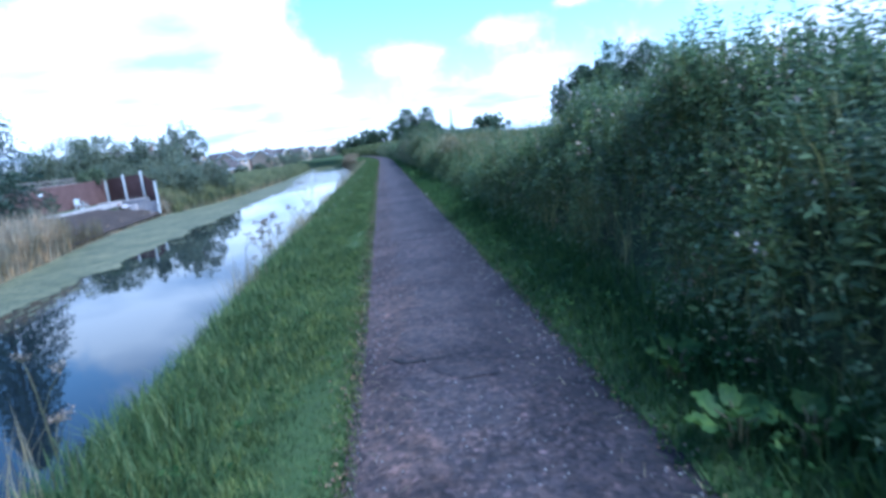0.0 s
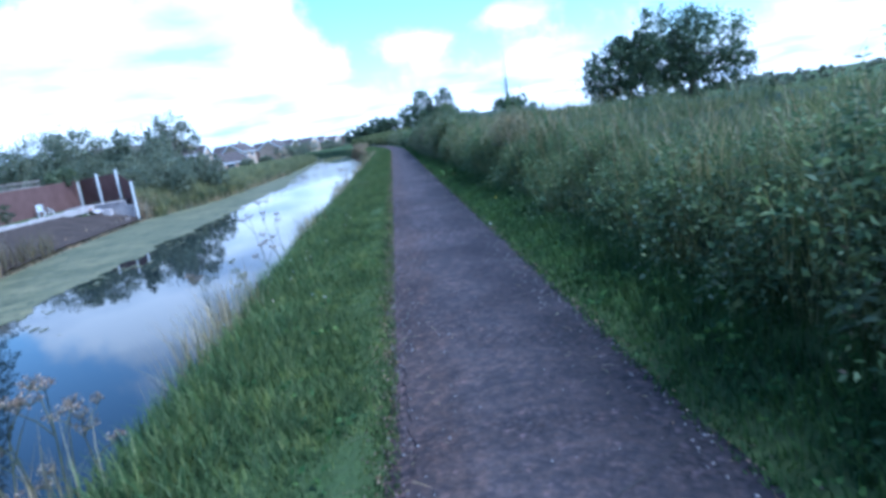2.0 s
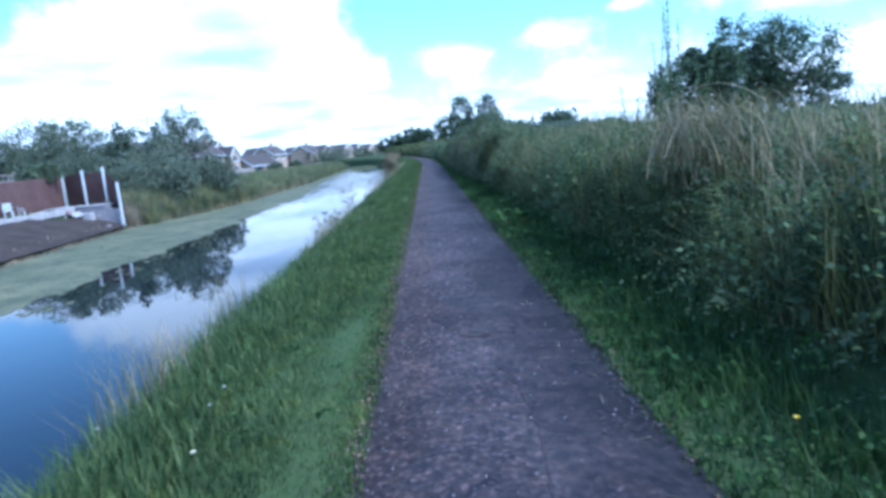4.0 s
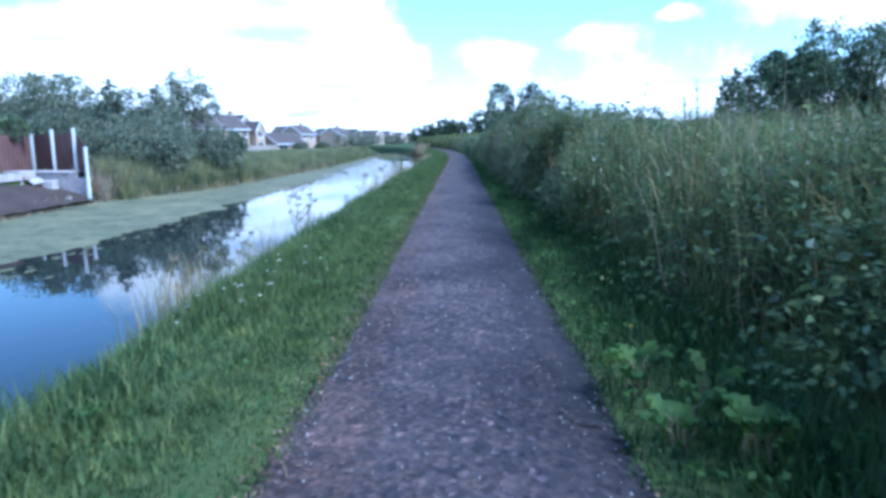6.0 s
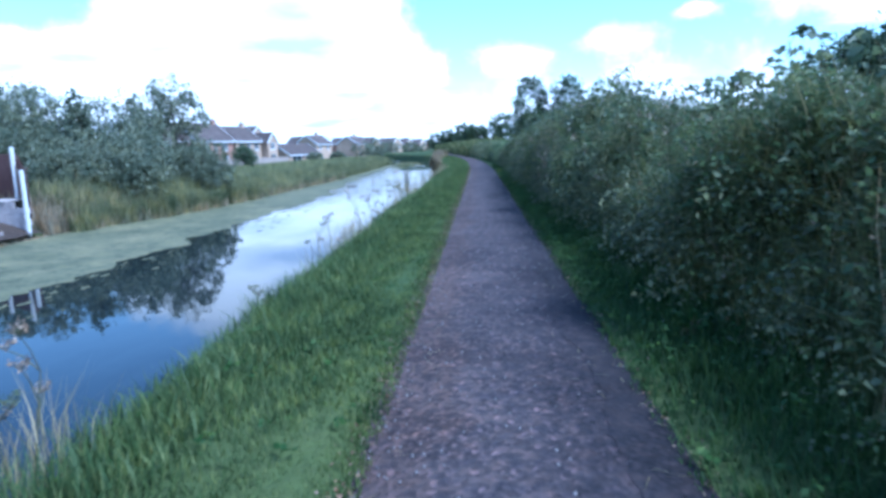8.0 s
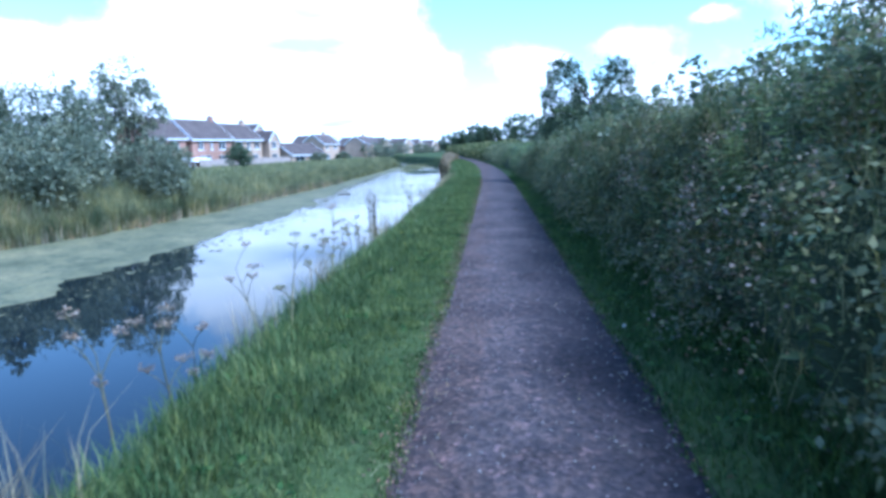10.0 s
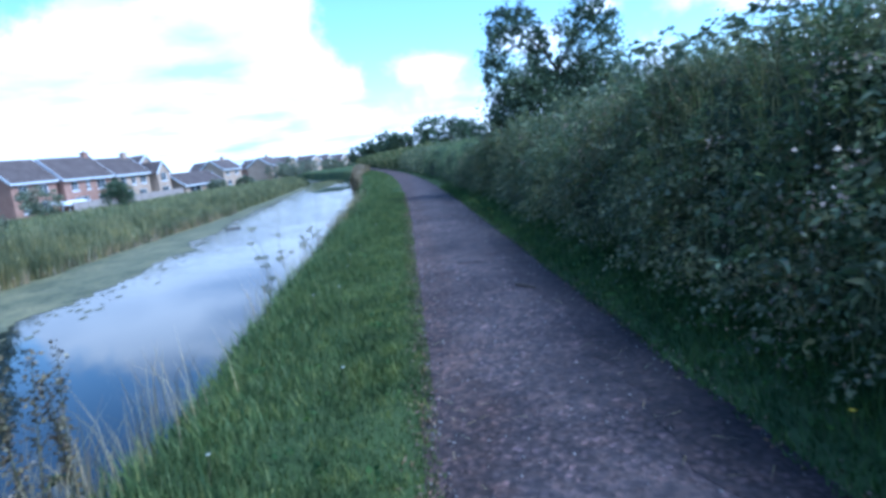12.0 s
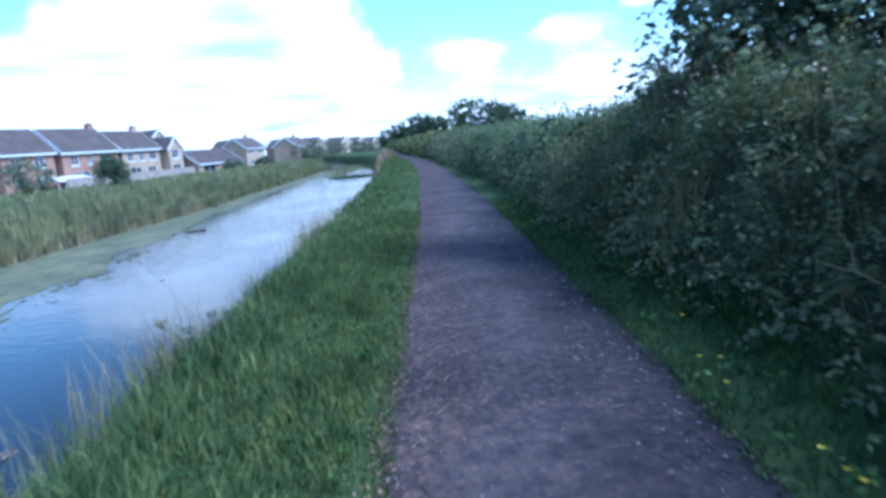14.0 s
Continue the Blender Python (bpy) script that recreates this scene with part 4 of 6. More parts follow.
def build_trees():
    # broad tree pair beyond the bank
    tree("broadleaf_tree", "broad dark green field tree beyond the bank", (20.5, 67, 0.0), 6, 0.28,
         [((-0.6, 0, 3.8), (2.6, 2.6, 2.0)), ((0.8, -0.6, 4.8), (2.2, 2.2, 1.6)), ((-2.0, 0.5, 2.4), (1.6, 1.8, 1.6)), ((0.5, -0.5, 1.7), (2.6, 2.0, 1.3))], 22000, 0.2, M_TREE, split=11, shell=0.3, clump=30)
    tree("broadleaf_tree", "large rounded dark field tree with open lower branches", (26.5, 68, 0.0), 8, 0.34,
         [((-1.2, 0, 6.2), (3.0, 3.0, 2.2)), ((1.8, 0, 5.1), (3.4, 3.2, 2.4)), ((3.6, 0.4, 2.6), (2.6, 2.4, 1.6)), ((-2.4, 0, 3.8), (2.2, 2.2, 2.0)), ((0.5, -0.6, 2.0), (3.6, 2.0, 1.4)), ((-1.5, -0.4, 3.4), (2.8, 2.2, 1.8))], 27000, 0.21, M_TREE, split=12, shell=0.3, clump=30)
    tree("broadleaf_tree", "small dark rounded bush on the skyline", (12.5, 78, 0.6), 3, 0.12, [((0, 0, 1.6), (1.9, 1.7, 1.3))], 3500, 0.24, M_TREE, shell=0.15)
    # tree standing in the thicket at the end of the walk
    tree("elm_tree", "young leafy elm rising out of the bramble thicket", (2.95, 60.6, 0.3), 4.6, 0.09,
         [((-0.65, 0.1, 2.7), (0.7, 0.75, 1.15)), ((0.95, -0.2, 2.75), (0.7, 0.75, 1.0)), ((-0.35, 0, 1.5), (1.1, 0.9, 0.9)), ((1.1, -0.4, 1.6), (0.95, 0.9, 0.9)), ((0.3, -0.2, 1.3), (1.6, 1.0, 0.9))], 34000, 0.085, M_TREE, clump=20, shell=0.4, wide=0.5, split=9, limbs=4)
    tree("elm_sapling", "leafy elm sapling behind the bramble thicket", (4.7, 58.2, 0.4), 2.0, 0.05, [((0, 0, 1.0), (0.9, 1.0, 0.7)), ((0.9, 0.8, 1.0), (0.9, 0.9, 0.7))], 7000, 0.075, M_TREE, clump=18, wide=0.5, split=6)
    # single bushes standing proud of the bramble bank
    for x, y, z, r, mat, kind in ((2.1, 30.9, 0.75, 0.52, M_WILLOWHERB, 0), (1.95, 33.0, 0.8, 0.5, M_PALE, 0), (2.25, 35.2, 0.95, 0.62, M_NETTLE, 0), (1.75, 37.6, 0.85, 0.5, M_BRAMBLE, 1), (2.0, 40.2, 1.25, 0.55, M_BRAMBLE, 1), (1.75, 42.6, 0.75, 0.5, M_NETTLE, 1),
                                  (1.85, 45.2, 1.2, 0.5, M_BRAMBLE, 1), (1.6, 48.2, 0.7, 0.5, M_NETTLE, 1), (1.9, 50.8, 1.05, 0.55, M_BRAMBLE, 1), (1.6, 54.0, 0.7, 0.5, M_WILLOWHERB, 1), (1.7, 57.0, 0.95, 0.5, M_BRAMBLE, 1), (2.4, 41.4, 1.8, 0.5, M_BRAMBLE, 1), (2.5, 43.2, 1.85, 0.45, M_NETTLE, 1), (1.55, 61.8, 0.55, 0.55, M_NETTLE, 1), (2.1, 9.2, 0.95, 0.5, M_NETTLE, 2), (1.9, 6.6, 0.7, 0.45, M_WILLOWHERB, 2)):
        name, label = (("elder_bush", "leafy pale green elder bush in the bank"), ("bramble_bush", "mounded dark green bramble bush beside the towpath"), ("nettle_clump", "leafy green nettle clump beside the towpath"))[kind]
        lobes = [((0, 0, 0.1), (r, r * 1.25, r * 0.8)), ((-0.1, -r, -0.15), (r * 0.7, r * 0.8, r * 0.6)), ((-0.12, r * 0.9, -0.1), (r * 0.7, r * 0.8, r * 0.65)), ((-0.2, 0.1, -0.35), (r * 0.6, r, r * 0.5))]
        tree(name, label, (x, y, 0.2), z, 0.02, [((c[0], c[1], c[2] + z - 0.2), q) for c, q in lobes], 2900, 0.058, mat, "bush", "bank bushes by the path", clump=12, shell=0.55, wide=0.34, split=9, limbs=4, droop=-0.35, shape=long_leaves)
    # skyline clump along the right
    for x, y, h, r in ((-1, 168, 4.4, 4), (4, 166, 6.2, 5), (8.5, 169, 6.8, 5.5), (12.5, 172, 5.4, 4.5), (-3.2, 176, 5.0, 4.2), (-7, 190, 4.2, 3.8)):
        tree("hedgerow_tree", "dark bushy tree on the far hedge line", (x, y, 0.8), h, 0.25, [((0, 0, h * 0.6), (r * 0.62, r * 0.6, h * 0.42)), ((r * 0.3, 0, h * 0.45), (r * 0.5, r * 0.5, h * 0.35))], 5000, 0.32, M_TREE, group="hedgerow trees", split=9)
    tree("hedgerow_tree", "small round tree where the canal bends", (-12.2, 228, 0.3), 5, 0.2, [((0, 0, 2.4), (3.0, 2.6, 2.0))], 3000, 0.42, M_TREE, group="hedgerow trees")
    for k in range(13):
        y = 8 + k * 9 + rng.uniform(-2, 2)
        tree("field_bush", "distant grey-green bush on the field edge", (62 + rng.uniform(-4, 4) - 0.1 * y, y, -0.2), 2.8, 0.1, [((0, 0, 0.8), (3.6, 5.2, rng.uniform(0.7, 1.1)))], 1500, 0.34, M_TREE_HAZED, "bush", "field edge bushes")
    # scrub and trees behind the garden on the far bank
    for x, y, h, w, d in ((-33, 70, 5.6, 3.8, 3), (-29, 68, 6.6, 4.0, 3), (-25.5, 66, 6.2, 3.6, 3), (-21.5, 68, 5.6, 3.2, 3), (-37.5, 72, 4.4, 3.2, 3)):
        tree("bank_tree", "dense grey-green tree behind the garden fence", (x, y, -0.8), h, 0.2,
             [((0, 0, h * 0.62), (w * 0.8, d, h * 0.36)), ((w * 0.35, -0.8, h * 0.4), (w * 0.7, d * 0.7, h * 0.32)), ((-w * 0.35, -0.9, h * 0.36), (w * 0.7, d * 0.7, h * 0.3))], 17000, 0.19, M_TREE_HAZED, group="bank trees", split=12, shell=0.35, wide=0.5, clump=30)
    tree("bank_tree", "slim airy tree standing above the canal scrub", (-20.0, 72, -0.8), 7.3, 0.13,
         [((0.1, 0, 5.75), (1.4, 1.3, 1.3)), ((1.1, 0, 4.5), (1.3, 1.2, 1.3)), ((-1.1, 0.2, 4.6), (1.15, 1.1, 1.25)), ((0.2, 0, 3.4), (1.5, 1.2, 1.0))], 9000, 0.15, M_TREE_HAZED, clump=18, shell=0.3, wide=0.5, split=9)
    tree("bank_tree", "narrow upright tree among the canal scrub", (-21.5, 64.5, -0.8), 5.6, 0.1, [((0, 0, 4.2), (0.5, 0.5, 1.5))], 1600, 0.2, M_TREE_HAZED, clump=26, shell=0.4)
    for x, y, h, w in ((-19.6, 60.2, 2.8, 2.0), (-17.6, 61.5, 3.2, 2.0), (-18.8, 65, 3.8, 2.4), (-16.8, 68, 3.0, 2.2), (-18.6, 71.5, 3.0, 2.2), (-21.5, 77, 2.8, 2.2), (-24, 62, 3.8, 2.8), (-22, 63.5, 4.2, 2.8), (-20.8, 62, 3.4, 2.4), (-26.5, 64, 4.4, 3.0), (-22, 69, 4.4, 3.0), (-24.5, 74, 4.0, 3.0)):
        tree("willow_bush", "grey-green bush on the far canal bank", (x, y, -0.9), h, 0.07, [((0, 0, h * 0.55), (w * 0.75, w * 0.75, h * 0.42)), ((w * 0.4, -0.4, h * 0.35), (w * 0.6, w * 0.6, h * 0.3))], 6400, 0.15, M_TREE_HAZED, "bush", "bank bushes", split=10, wide=0.5, clump=24)
    conifer((-19.8, 36.4, -0.75), 10.2, 3.5)
    tree("garden_bush", "tall clipped dark green garden bush", (-34.6, 125.4, -1.3), 4.0, 0.12, [((0, 0, 1.9), (1.75, 1.6, 1.7)), ((0.2, 0, 2.6), (1.2, 1.2, 1.2))], 6500, 0.17, M_TREE, "bush")
    for x, y, r, h in ((-36.5, 112, 2.4, 3.2), (-27, 140, 1.6, 1.8), (-25.5, 150, 1.5, 1.8), (-22, 168, 2.2, 3.0), (-24, 186, 2.4, 4.0), (-18, 205, 2.6, 3.2), (-24, 210, 3, 4), (-15, 215, 2.8, 3), (-30, 200, 3, 4), (-20, 222, 3, 3.4)):
        tree("garden_tree", "bushy garden tree near the houses", (1.25 * x + 0.1, 1.25 * y - 11, -1.3), h * 1.25, 0.12, [((0, 0, h * 0.72), (r, r, h * 0.55))], 2600, 0.28, M_TREE_HAZED, "tree", "garden trees")


def build_reeds():
    def belt(n, y0, y1, w0, w1, h0, h1, mat, name, label, wide=0.018, wade=0.25):
        y = rng.uniform(y0, y1, n)
        x = far_water(y) + wade * (0.6 + 0.9 * np.abs(noise2(y, y * 0, 0.4, 6))) - rng.uniform(0, 1, n) ** 1.4 * rng.uniform(w0, w1, n)
        g = np.interp(far_water(y) - x, (-1.5, 0, 0.5, 1.6, 3.4), (WATER - 0.2, WATER - 0.05, -1.3, -0.95, -0.78))
        H = rng.uniform(h0, h1, n) * (1 + 0.35 * noise2(x, y, 0.35, 2))
        put(name, mesh_of(name, *blades(np.stack([x, y, g - 0.05], 1), H, wide * rng.uniform(0.7, 1.3, n), H * rng.uniform(0.05, 0.45, n)), mat), label=label, category="reeds", kind="stuff")

    belt(28000, 55.5, 102, 2.0, 5.2, 0.6, 1.15, M_REED, "green_reeds", "tall grey-green reeds along the far waterline", 0.026, 0.9)
    belt(15000, 100, 165, 2, 6, 0.6, 1.1, M_REED, "green_reeds", "tall grey-green reeds along the far waterline", 0.05, 0.5)
    belt(9000, 56, 72, 1.2, 3.6, 1.0, 1.6, M_REED, "green_reeds", "tall grey-green reeds along the far waterline", 0.026, 0.8)
    belt(2600, 56, 100, 0.1, 0.8, 0.4, 1.0, M_REED_DRY, "dry_reeds", "bleached dead reed stems at the waterline", 0.02, 1.0)
    belt(9000, 14, 35, 0.2, 1.5, 1.2, 1.95, M_REED_DRY, "dry_reeds", "pale dry reeds at the garden's water edge", 0.025)
    belt(3500, 54.5, 62, 0.6, 2.5, 0.6, 1.2, M_REED_DRY, "dry_reeds", "dry brownish grass beyond the garden fence", 0.03)
    belt(260, 35, 41, 0.1, 0.7, 0.9, 1.5, M_DOCK, "dead_reed_stems", "thin dark dead reed stems at the garden's water edge", 0.02)
    belt(2600, 35, 54.5, -0.1, 0.7, 0.12, 0.3, M_REED_DRY, "bank_grass", "low dry grass tufts at the garden's water edge", 0.03)
    # rough grass between the reeds and the garden fences
    n = 15000
    y = rng.uniform(84, 175, n)
    x = far_water(y) - 3.5 - rng.uniform(0, 1, n) * np.interp(y, (84, 130, 175), (30, 22, 10))
    H = rng.uniform(0.35, 0.8, n) * (1 + 0.5 * noise2(x, y, 0.15, 5))
    put("rough_grass", mesh_of("rough_grass", *blades(np.stack([x, y, np.full(n, -0.9)], 1), H, 0.07, H * rng.uniform(0.1, 0.6, n)), M_REED), label="rough tall grass behind the reeds", category="grass", kind="stuff")
    # reed island narrowing the canal far ahead
    n = 6000
    y = rng.uniform(122, 166, n)
    t = (y - 122) / 44
    x = -11.3 - 3.2 * t + rng.normal(size=n) * (0.4 + 1.6 * t)
    H = rng.uniform(0.1, 0.25, n) * (0.4 + 0.6 * t)
    put("reed_island", mesh_of("reed_island", *blades(np.stack([x, y, np.full(n, WATER - 0.05)], 1), H, 0.07, H * 0.4), M_REED), label="low reeds narrowing the canal ahead", category="reeds", kind="stuff")
    # dark clump standing in the water at the bend
    n = 2600
    y = 121.5 + rng.normal(size=n) * 0.7
    x = rng.uniform(-11.2, -6.9, n)
    H = rng.uniform(0.15, 0.45, n) * (1 - 0.6 * np.abs((x + 9.05) / 2.15) ** 2)
    put("sedge_clump", mesh_of("sedge_clump", *blades(np.stack([x, y, np.full(n, WATER - 0.05)], 1), H, 0.05, H * 0.9), M_TREE), label="dark tangled sedge standing in the canal ahead", category="reeds", kind="stuff")
    n = 11000
    y = rng.uniform(82, 150, n)
    x = near_water(y) + (bend(y) - 0.9 - near_water(y)) * np.clip((y - 95) / 20, 0.25, 1) * rng.uniform(-0.15, 1, n)
    H = rng.uniform(0.35, 0.9, n) * np.clip((y - 80) / 30, 0.1, 1) * rng.uniform(0.5, 1, n)
    put("brown_sedge", mesh_of("brown_sedge", *blades(np.stack([x, y, bank_z(x, y) - 0.1], 1), H + 0.15, 0.06, H * 0.4), M_RUST), label="rust-brown sedge on the near bank ahead", category="reeds", kind="stuff")


build_left_verge()
build_right_verge()
build_verge_weeds()
build_thickets()
build_trees()
build_reeds()

# ---------------------------------------------------------------- houses


def wall_with_openings(w, h, holes, thick=0.25, gable=0.0):
    """A wall in the x-z plane from (0, 0) to (w, h), its outer face at y = 0, with openings through it; gable: height of a pitched top."""
    bm = bmesh.new()
    xs = sorted({0.0, w, *(v for a, b, c, d in holes for v in (a, b))})
    zs = sorted({0.0, h, *(v for a, b, c, d in holes for v in (c, d))})

    def hole(i, j):
        mx, mz = (xs[i] + xs[i + 1]) / 2, (zs[j] + zs[j + 1]) / 2
        return any(a < mx < b and c < mz < d for a, b, c, d in holes)

    vs = {}

    def v(x, y, z):
        k = (round(x, 4), round(y, 4), round(z, 4))
        if k not in vs:
            vs[k] = bm.verts.new(k)
        return vs[k]

    solid = {(i, j) for i in range(len(xs) - 1) for j in range(len(zs) - 1) if not hole(i, j)}
    for i, j in solid:
        x0, x1, z0, z1 = xs[i], xs[i + 1], zs[j], zs[j + 1]
        bm.faces.new([v(x0, 0, z0), v(x1, 0, z0), v(x1, 0, z1), v(x0, 0, z1)])
        bm.faces.new([v(x0, thick, z0), v(x0, thick, z1), v(x1, thick, z1), v(x1, thick, z0)])
        for (di, dj), (a, b) in (((-1, 0), ((x0, z1), (x0, z0))), ((1, 0), ((x1, z0), (x1, z1))), ((0, -1), ((x0, z0), (x1, z0))), ((0, 1), ((x1, z1), (x0, z1)))):
            if (i + di, j + dj) not in solid and not (gable and dj == 1 and j == len(zs) - 2):
                bm.faces.new([v(a[0], 0, a[1]), v(a[0], thick, a[1]), v(b[0], thick, b[1]), v(b[0], 0, b[1])])
    if gable:
        for y in (0, thick):
            mids = [v(x, y, h) for x in xs]
            bm.faces.new((mids if y == 0 else mids[::-1]) + [v(w / 2, y, h + gable)])
    bm.normal_update()
    return bm


def window(parent, x0, x1, z0, z1, bars=2):
    """A white window in an opening of the x-z wall of its parent."""
    bm = bmesh.new()
    f = 0.07
    for a in ((x0, x1, z0, z0 + f), (x0, x1, z1 - f, z1), (x0, x0 + f, z0 + f, z1 - f), (x1 - f, x1, z0 + f, z1 - f)):
        box(bm, a[0], a[1], 0.05, 0.12, a[2], a[3])
    for k in range(1, bars):
        c = x0 + (x1 - x0) * k / bars
        box(bm, c - 0.03, c + 0.03, 0.052, 0.118, z0 + f, z1 - f)
    w = part("window", bm, M_UPVC, parent, "white framed window")
    bm = box(bmesh.new(), x0 + f, x1 - f, 0.08, 0.095, z0 + f, z1 - f)
    part("pane", bm, M_GLASS, w)
    part("sill", box(bmesh.new(), x0 - 0.05, x1 + 0.05, -0.06, 0.05, z0 - 0.07, z0), M_UPVC, w)


def slab(bm, a, b, c, d, t):
    """A roof slope through four corners with thickness t."""
    v = [bm.verts.new(Vector(p)) for p in (a, b, c, d)]
    n = (v[1].co - v[0].co).cross(v[3].co - v[0].co).normalized() * t
    w = [bm.verts.new(p.co - n) for p in v]
    bm.faces.new(v)
    bm.faces.new(w[::-1])
    for i in range(4):
        j = (i + 1) % 4
        bm.faces.new((v[i], w[i], w[j], v[j]))


def tile_courses(bm, a, b, c, d, n=14):
    """Thin raised courses across a slope, a-b the eave and d-c the ridge."""
    a, b, c, d = (Vector(p) for p in (a, b, c, d))
    nor = (b - a).cross(d - a).normalized()
    rows = []
    for k in range(n):
        rows += [(k / n, 0.05), ((k + 1) / n, 0.012)]
    last = None
    for s, h in [(0, 0.005)] + rows:
        row = [bm.verts.new(a.lerp(d, s) + nor * h), bm.verts.new(b.lerp(c, s) + nor * h)]
        if last:
            bm.faces.new((last[0], last[1], row[1], row[0]))
        last = row


def house(name, label, m, w, deep, eave, ridge, brick, roof, windows, ground=-0.0, chimney=None, gable_windows=(), cross=False, courses=14):
    """A house whose front wall runs along local x from 0 to w at y = 0 and looks to -y; the ridge runs along x (or along y if cross)."""
    e = new(name)
    e.matrix_world = m
    tagged(e, label, "house", "canal houses")
    if cross:
        front = part("wall", wall_with_openings(w, eave, windows, gable=ridge - eave), brick, e)
    else:
        front = part("wall", wall_with_openings(w, eave, windows), brick, e)
    for wd in windows:
        window(front, *wd)
    back = part("wall", wall_with_openings(w, eave, (), gable=(ridge - eave) if cross else 0), brick, e)
    back.matrix_local = pose(w, deep, 0, 0, 0, 180)
    for side in (0, 1):
        wl = part("wall", wall_with_openings(deep - 0.5, eave, gable_windows if side == 0 else (), gable=0 if cross else (ridge - eave) * (1 - 0.5 / deep)), brick, e)
        wl.matrix_local = pose(0, deep - 0.25, 0, 0, 0, -90) if side == 0 else pose(w, 0.25, 0, 0, 0, 90)
        if side == 0:
            for wd in gable_windows:
                window(wl, *wd)
    o, v = 0.3, 0.18
    rise = (ridge - eave) / ((w if cross else deep) / 2)
    bm, bt = bmesh.new(), bmesh.new()
    if cross:
        lo = eave - o * rise + 0.06
        sl = [((-o, deep + v, lo), (-o, -v, lo), (w / 2, -v, ridge + 0.06), (w / 2, deep + v, ridge + 0.06)), ((w + o, -v, lo), (w + o, deep + v, lo), (w / 2, deep + v, ridge + 0.06), (w / 2, -v, ridge + 0.06))]
    else:
        lo = eave - o * rise + 0.06
        sl = [((-v, -o, lo), (w + v, -o, lo), (w + v, deep / 2, ridge + 0.06), (-v, deep / 2, ridge + 0.06)), ((w + v, deep + o, lo), (-v, deep + o, lo), (-v, deep / 2, ridge + 0.06), (w + v, deep / 2, ridge + 0.06))]
    for s in sl:
        slab(bm, *s, 0.09)
        tile_courses(bm, *s, courses)
    bmesh.ops.recalc_face_normals(bm, faces=bm.faces)
    rf = part("roof", bm, roof, e)
    # white fascia along the eave and barge boards on the gables
    bm = bmesh.new()
    if not cross:
        box(bm, -v, w + v, -o - 0.03, -o + 0.02, lo - 0.2, lo - 0.03)
        part("fascia", bm, M_UPVC, rf, "white fascia board")
        for x in (-v - 0.03, w + v + 0.005):
            bm = bmesh.new()
            for s in sl:
                a, d = (s[0], s[3]) if abs(s[0][0] - s[3][0]) < 1e-6 else (s[1], s[2])
                p = [Vector((x, a[1], a[2] - 0.22)), Vector((x, a[1], a[2] + 0.07)), Vector((x, d[1], d[2] + 0.07)), Vector((x, d[1], d[2] - 0.22))]
                vs = [bm.verts.new(q) for q in p] + [bm.verts.new(q + Vector((0.03, 0, 0))) for q in p]
                for f in ((0, 1, 2, 3), (7, 6, 5, 4), (0, 4, 5, 1), (1, 5, 6, 2), (2, 6, 7, 3), (3, 7, 4, 0)):
                    bm.faces.new([vs[i] for i in f])
            bmesh.ops.recalc_face_normals(bm, faces=bm.faces)
            part("barge_board", bm, M_UPVC, rf, "white barge board")
    else:
        for y in (-v - 0.03,):
            bm = bmesh.new()
            for s in sl:
                a, d = min((s[0], s[1]), key=lambda q: q[1]), min((s[2], s[3]), key=lambda q: q[1])
                p = [Vector((a[0], y, a[2] - 0.2)), Vector((a[0], y, a[2] + 0.07)), Vector((d[0], y, d[2] + 0.07)), Vector((d[0], y, d[2] - 0.22))]
                vs = [bm.verts.new(q) for q in p] + [bm.verts.new(q + Vector((0, 0.03, 0))) for q in p]
                for f in ((0, 1, 2, 3), (7, 6, 5, 4), (0, 4, 5, 1), (1, 5, 6, 2), (2, 6, 7, 3), (3, 7, 4, 0)):
                    bm.faces.new([vs[i] for i in f])
            bmesh.ops.recalc_face_normals(bm, faces=bm.faces)
            part("barge_board", bm, M_UPVC, rf, "white barge board")
    if chimney is not None:
        bm = box(bmesh.new(), chimney - 0.35, chimney + 0.35, deep / 2 - 0.3, deep / 2 + 0.3, ridge - 0.3, ridge + 0.45, 0.02)
        ch = part("chimney", bm, brick, rf, "brick chimney stack")
        bm = bmesh.new()
        box(bm, chimney - 0.42, chimney + 0.42, deep / 2 - 0.37, deep / 2 + 0.37, ridge + 0.45, ridge + 0.55, 0.02)
        bmesh.ops.create_cone(bm, cap_ends=True, segments=10, radius1=0.13, radius2=0.1, depth=0.3, matrix=Matrix.Translation((chimney, deep / 2, ridge + 0.69)))
        part("chimney_top", bm, M_BRICK, rf, "chimney cap with clay pot")
    return e


ROW_A = 20.0                                   # the houses stand turned 20 degrees to the canal
ROW_D = Vector((math.sin(radians(ROW_A)), math.cos(radians(ROW_A)), 0))
ROW_O = Vector((-48.15, 140.8, -1.46))
ROW_S = 1.27                                   # size of the houses against the drawing below


def on_row(s, back=0.0):
    """The pose on the row of houses at s metres along; local x runs along the row, local y away from the canal."""
    p = ROW_O + (ROW_D * s + Vector((-ROW_D.y, ROW_D.x, 0)) * back) * ROW_S
    return pose(p.x, p.y, p.z, 0, 0, 90 - ROW_A) @ Matrix.Scale(ROW_S, 4)


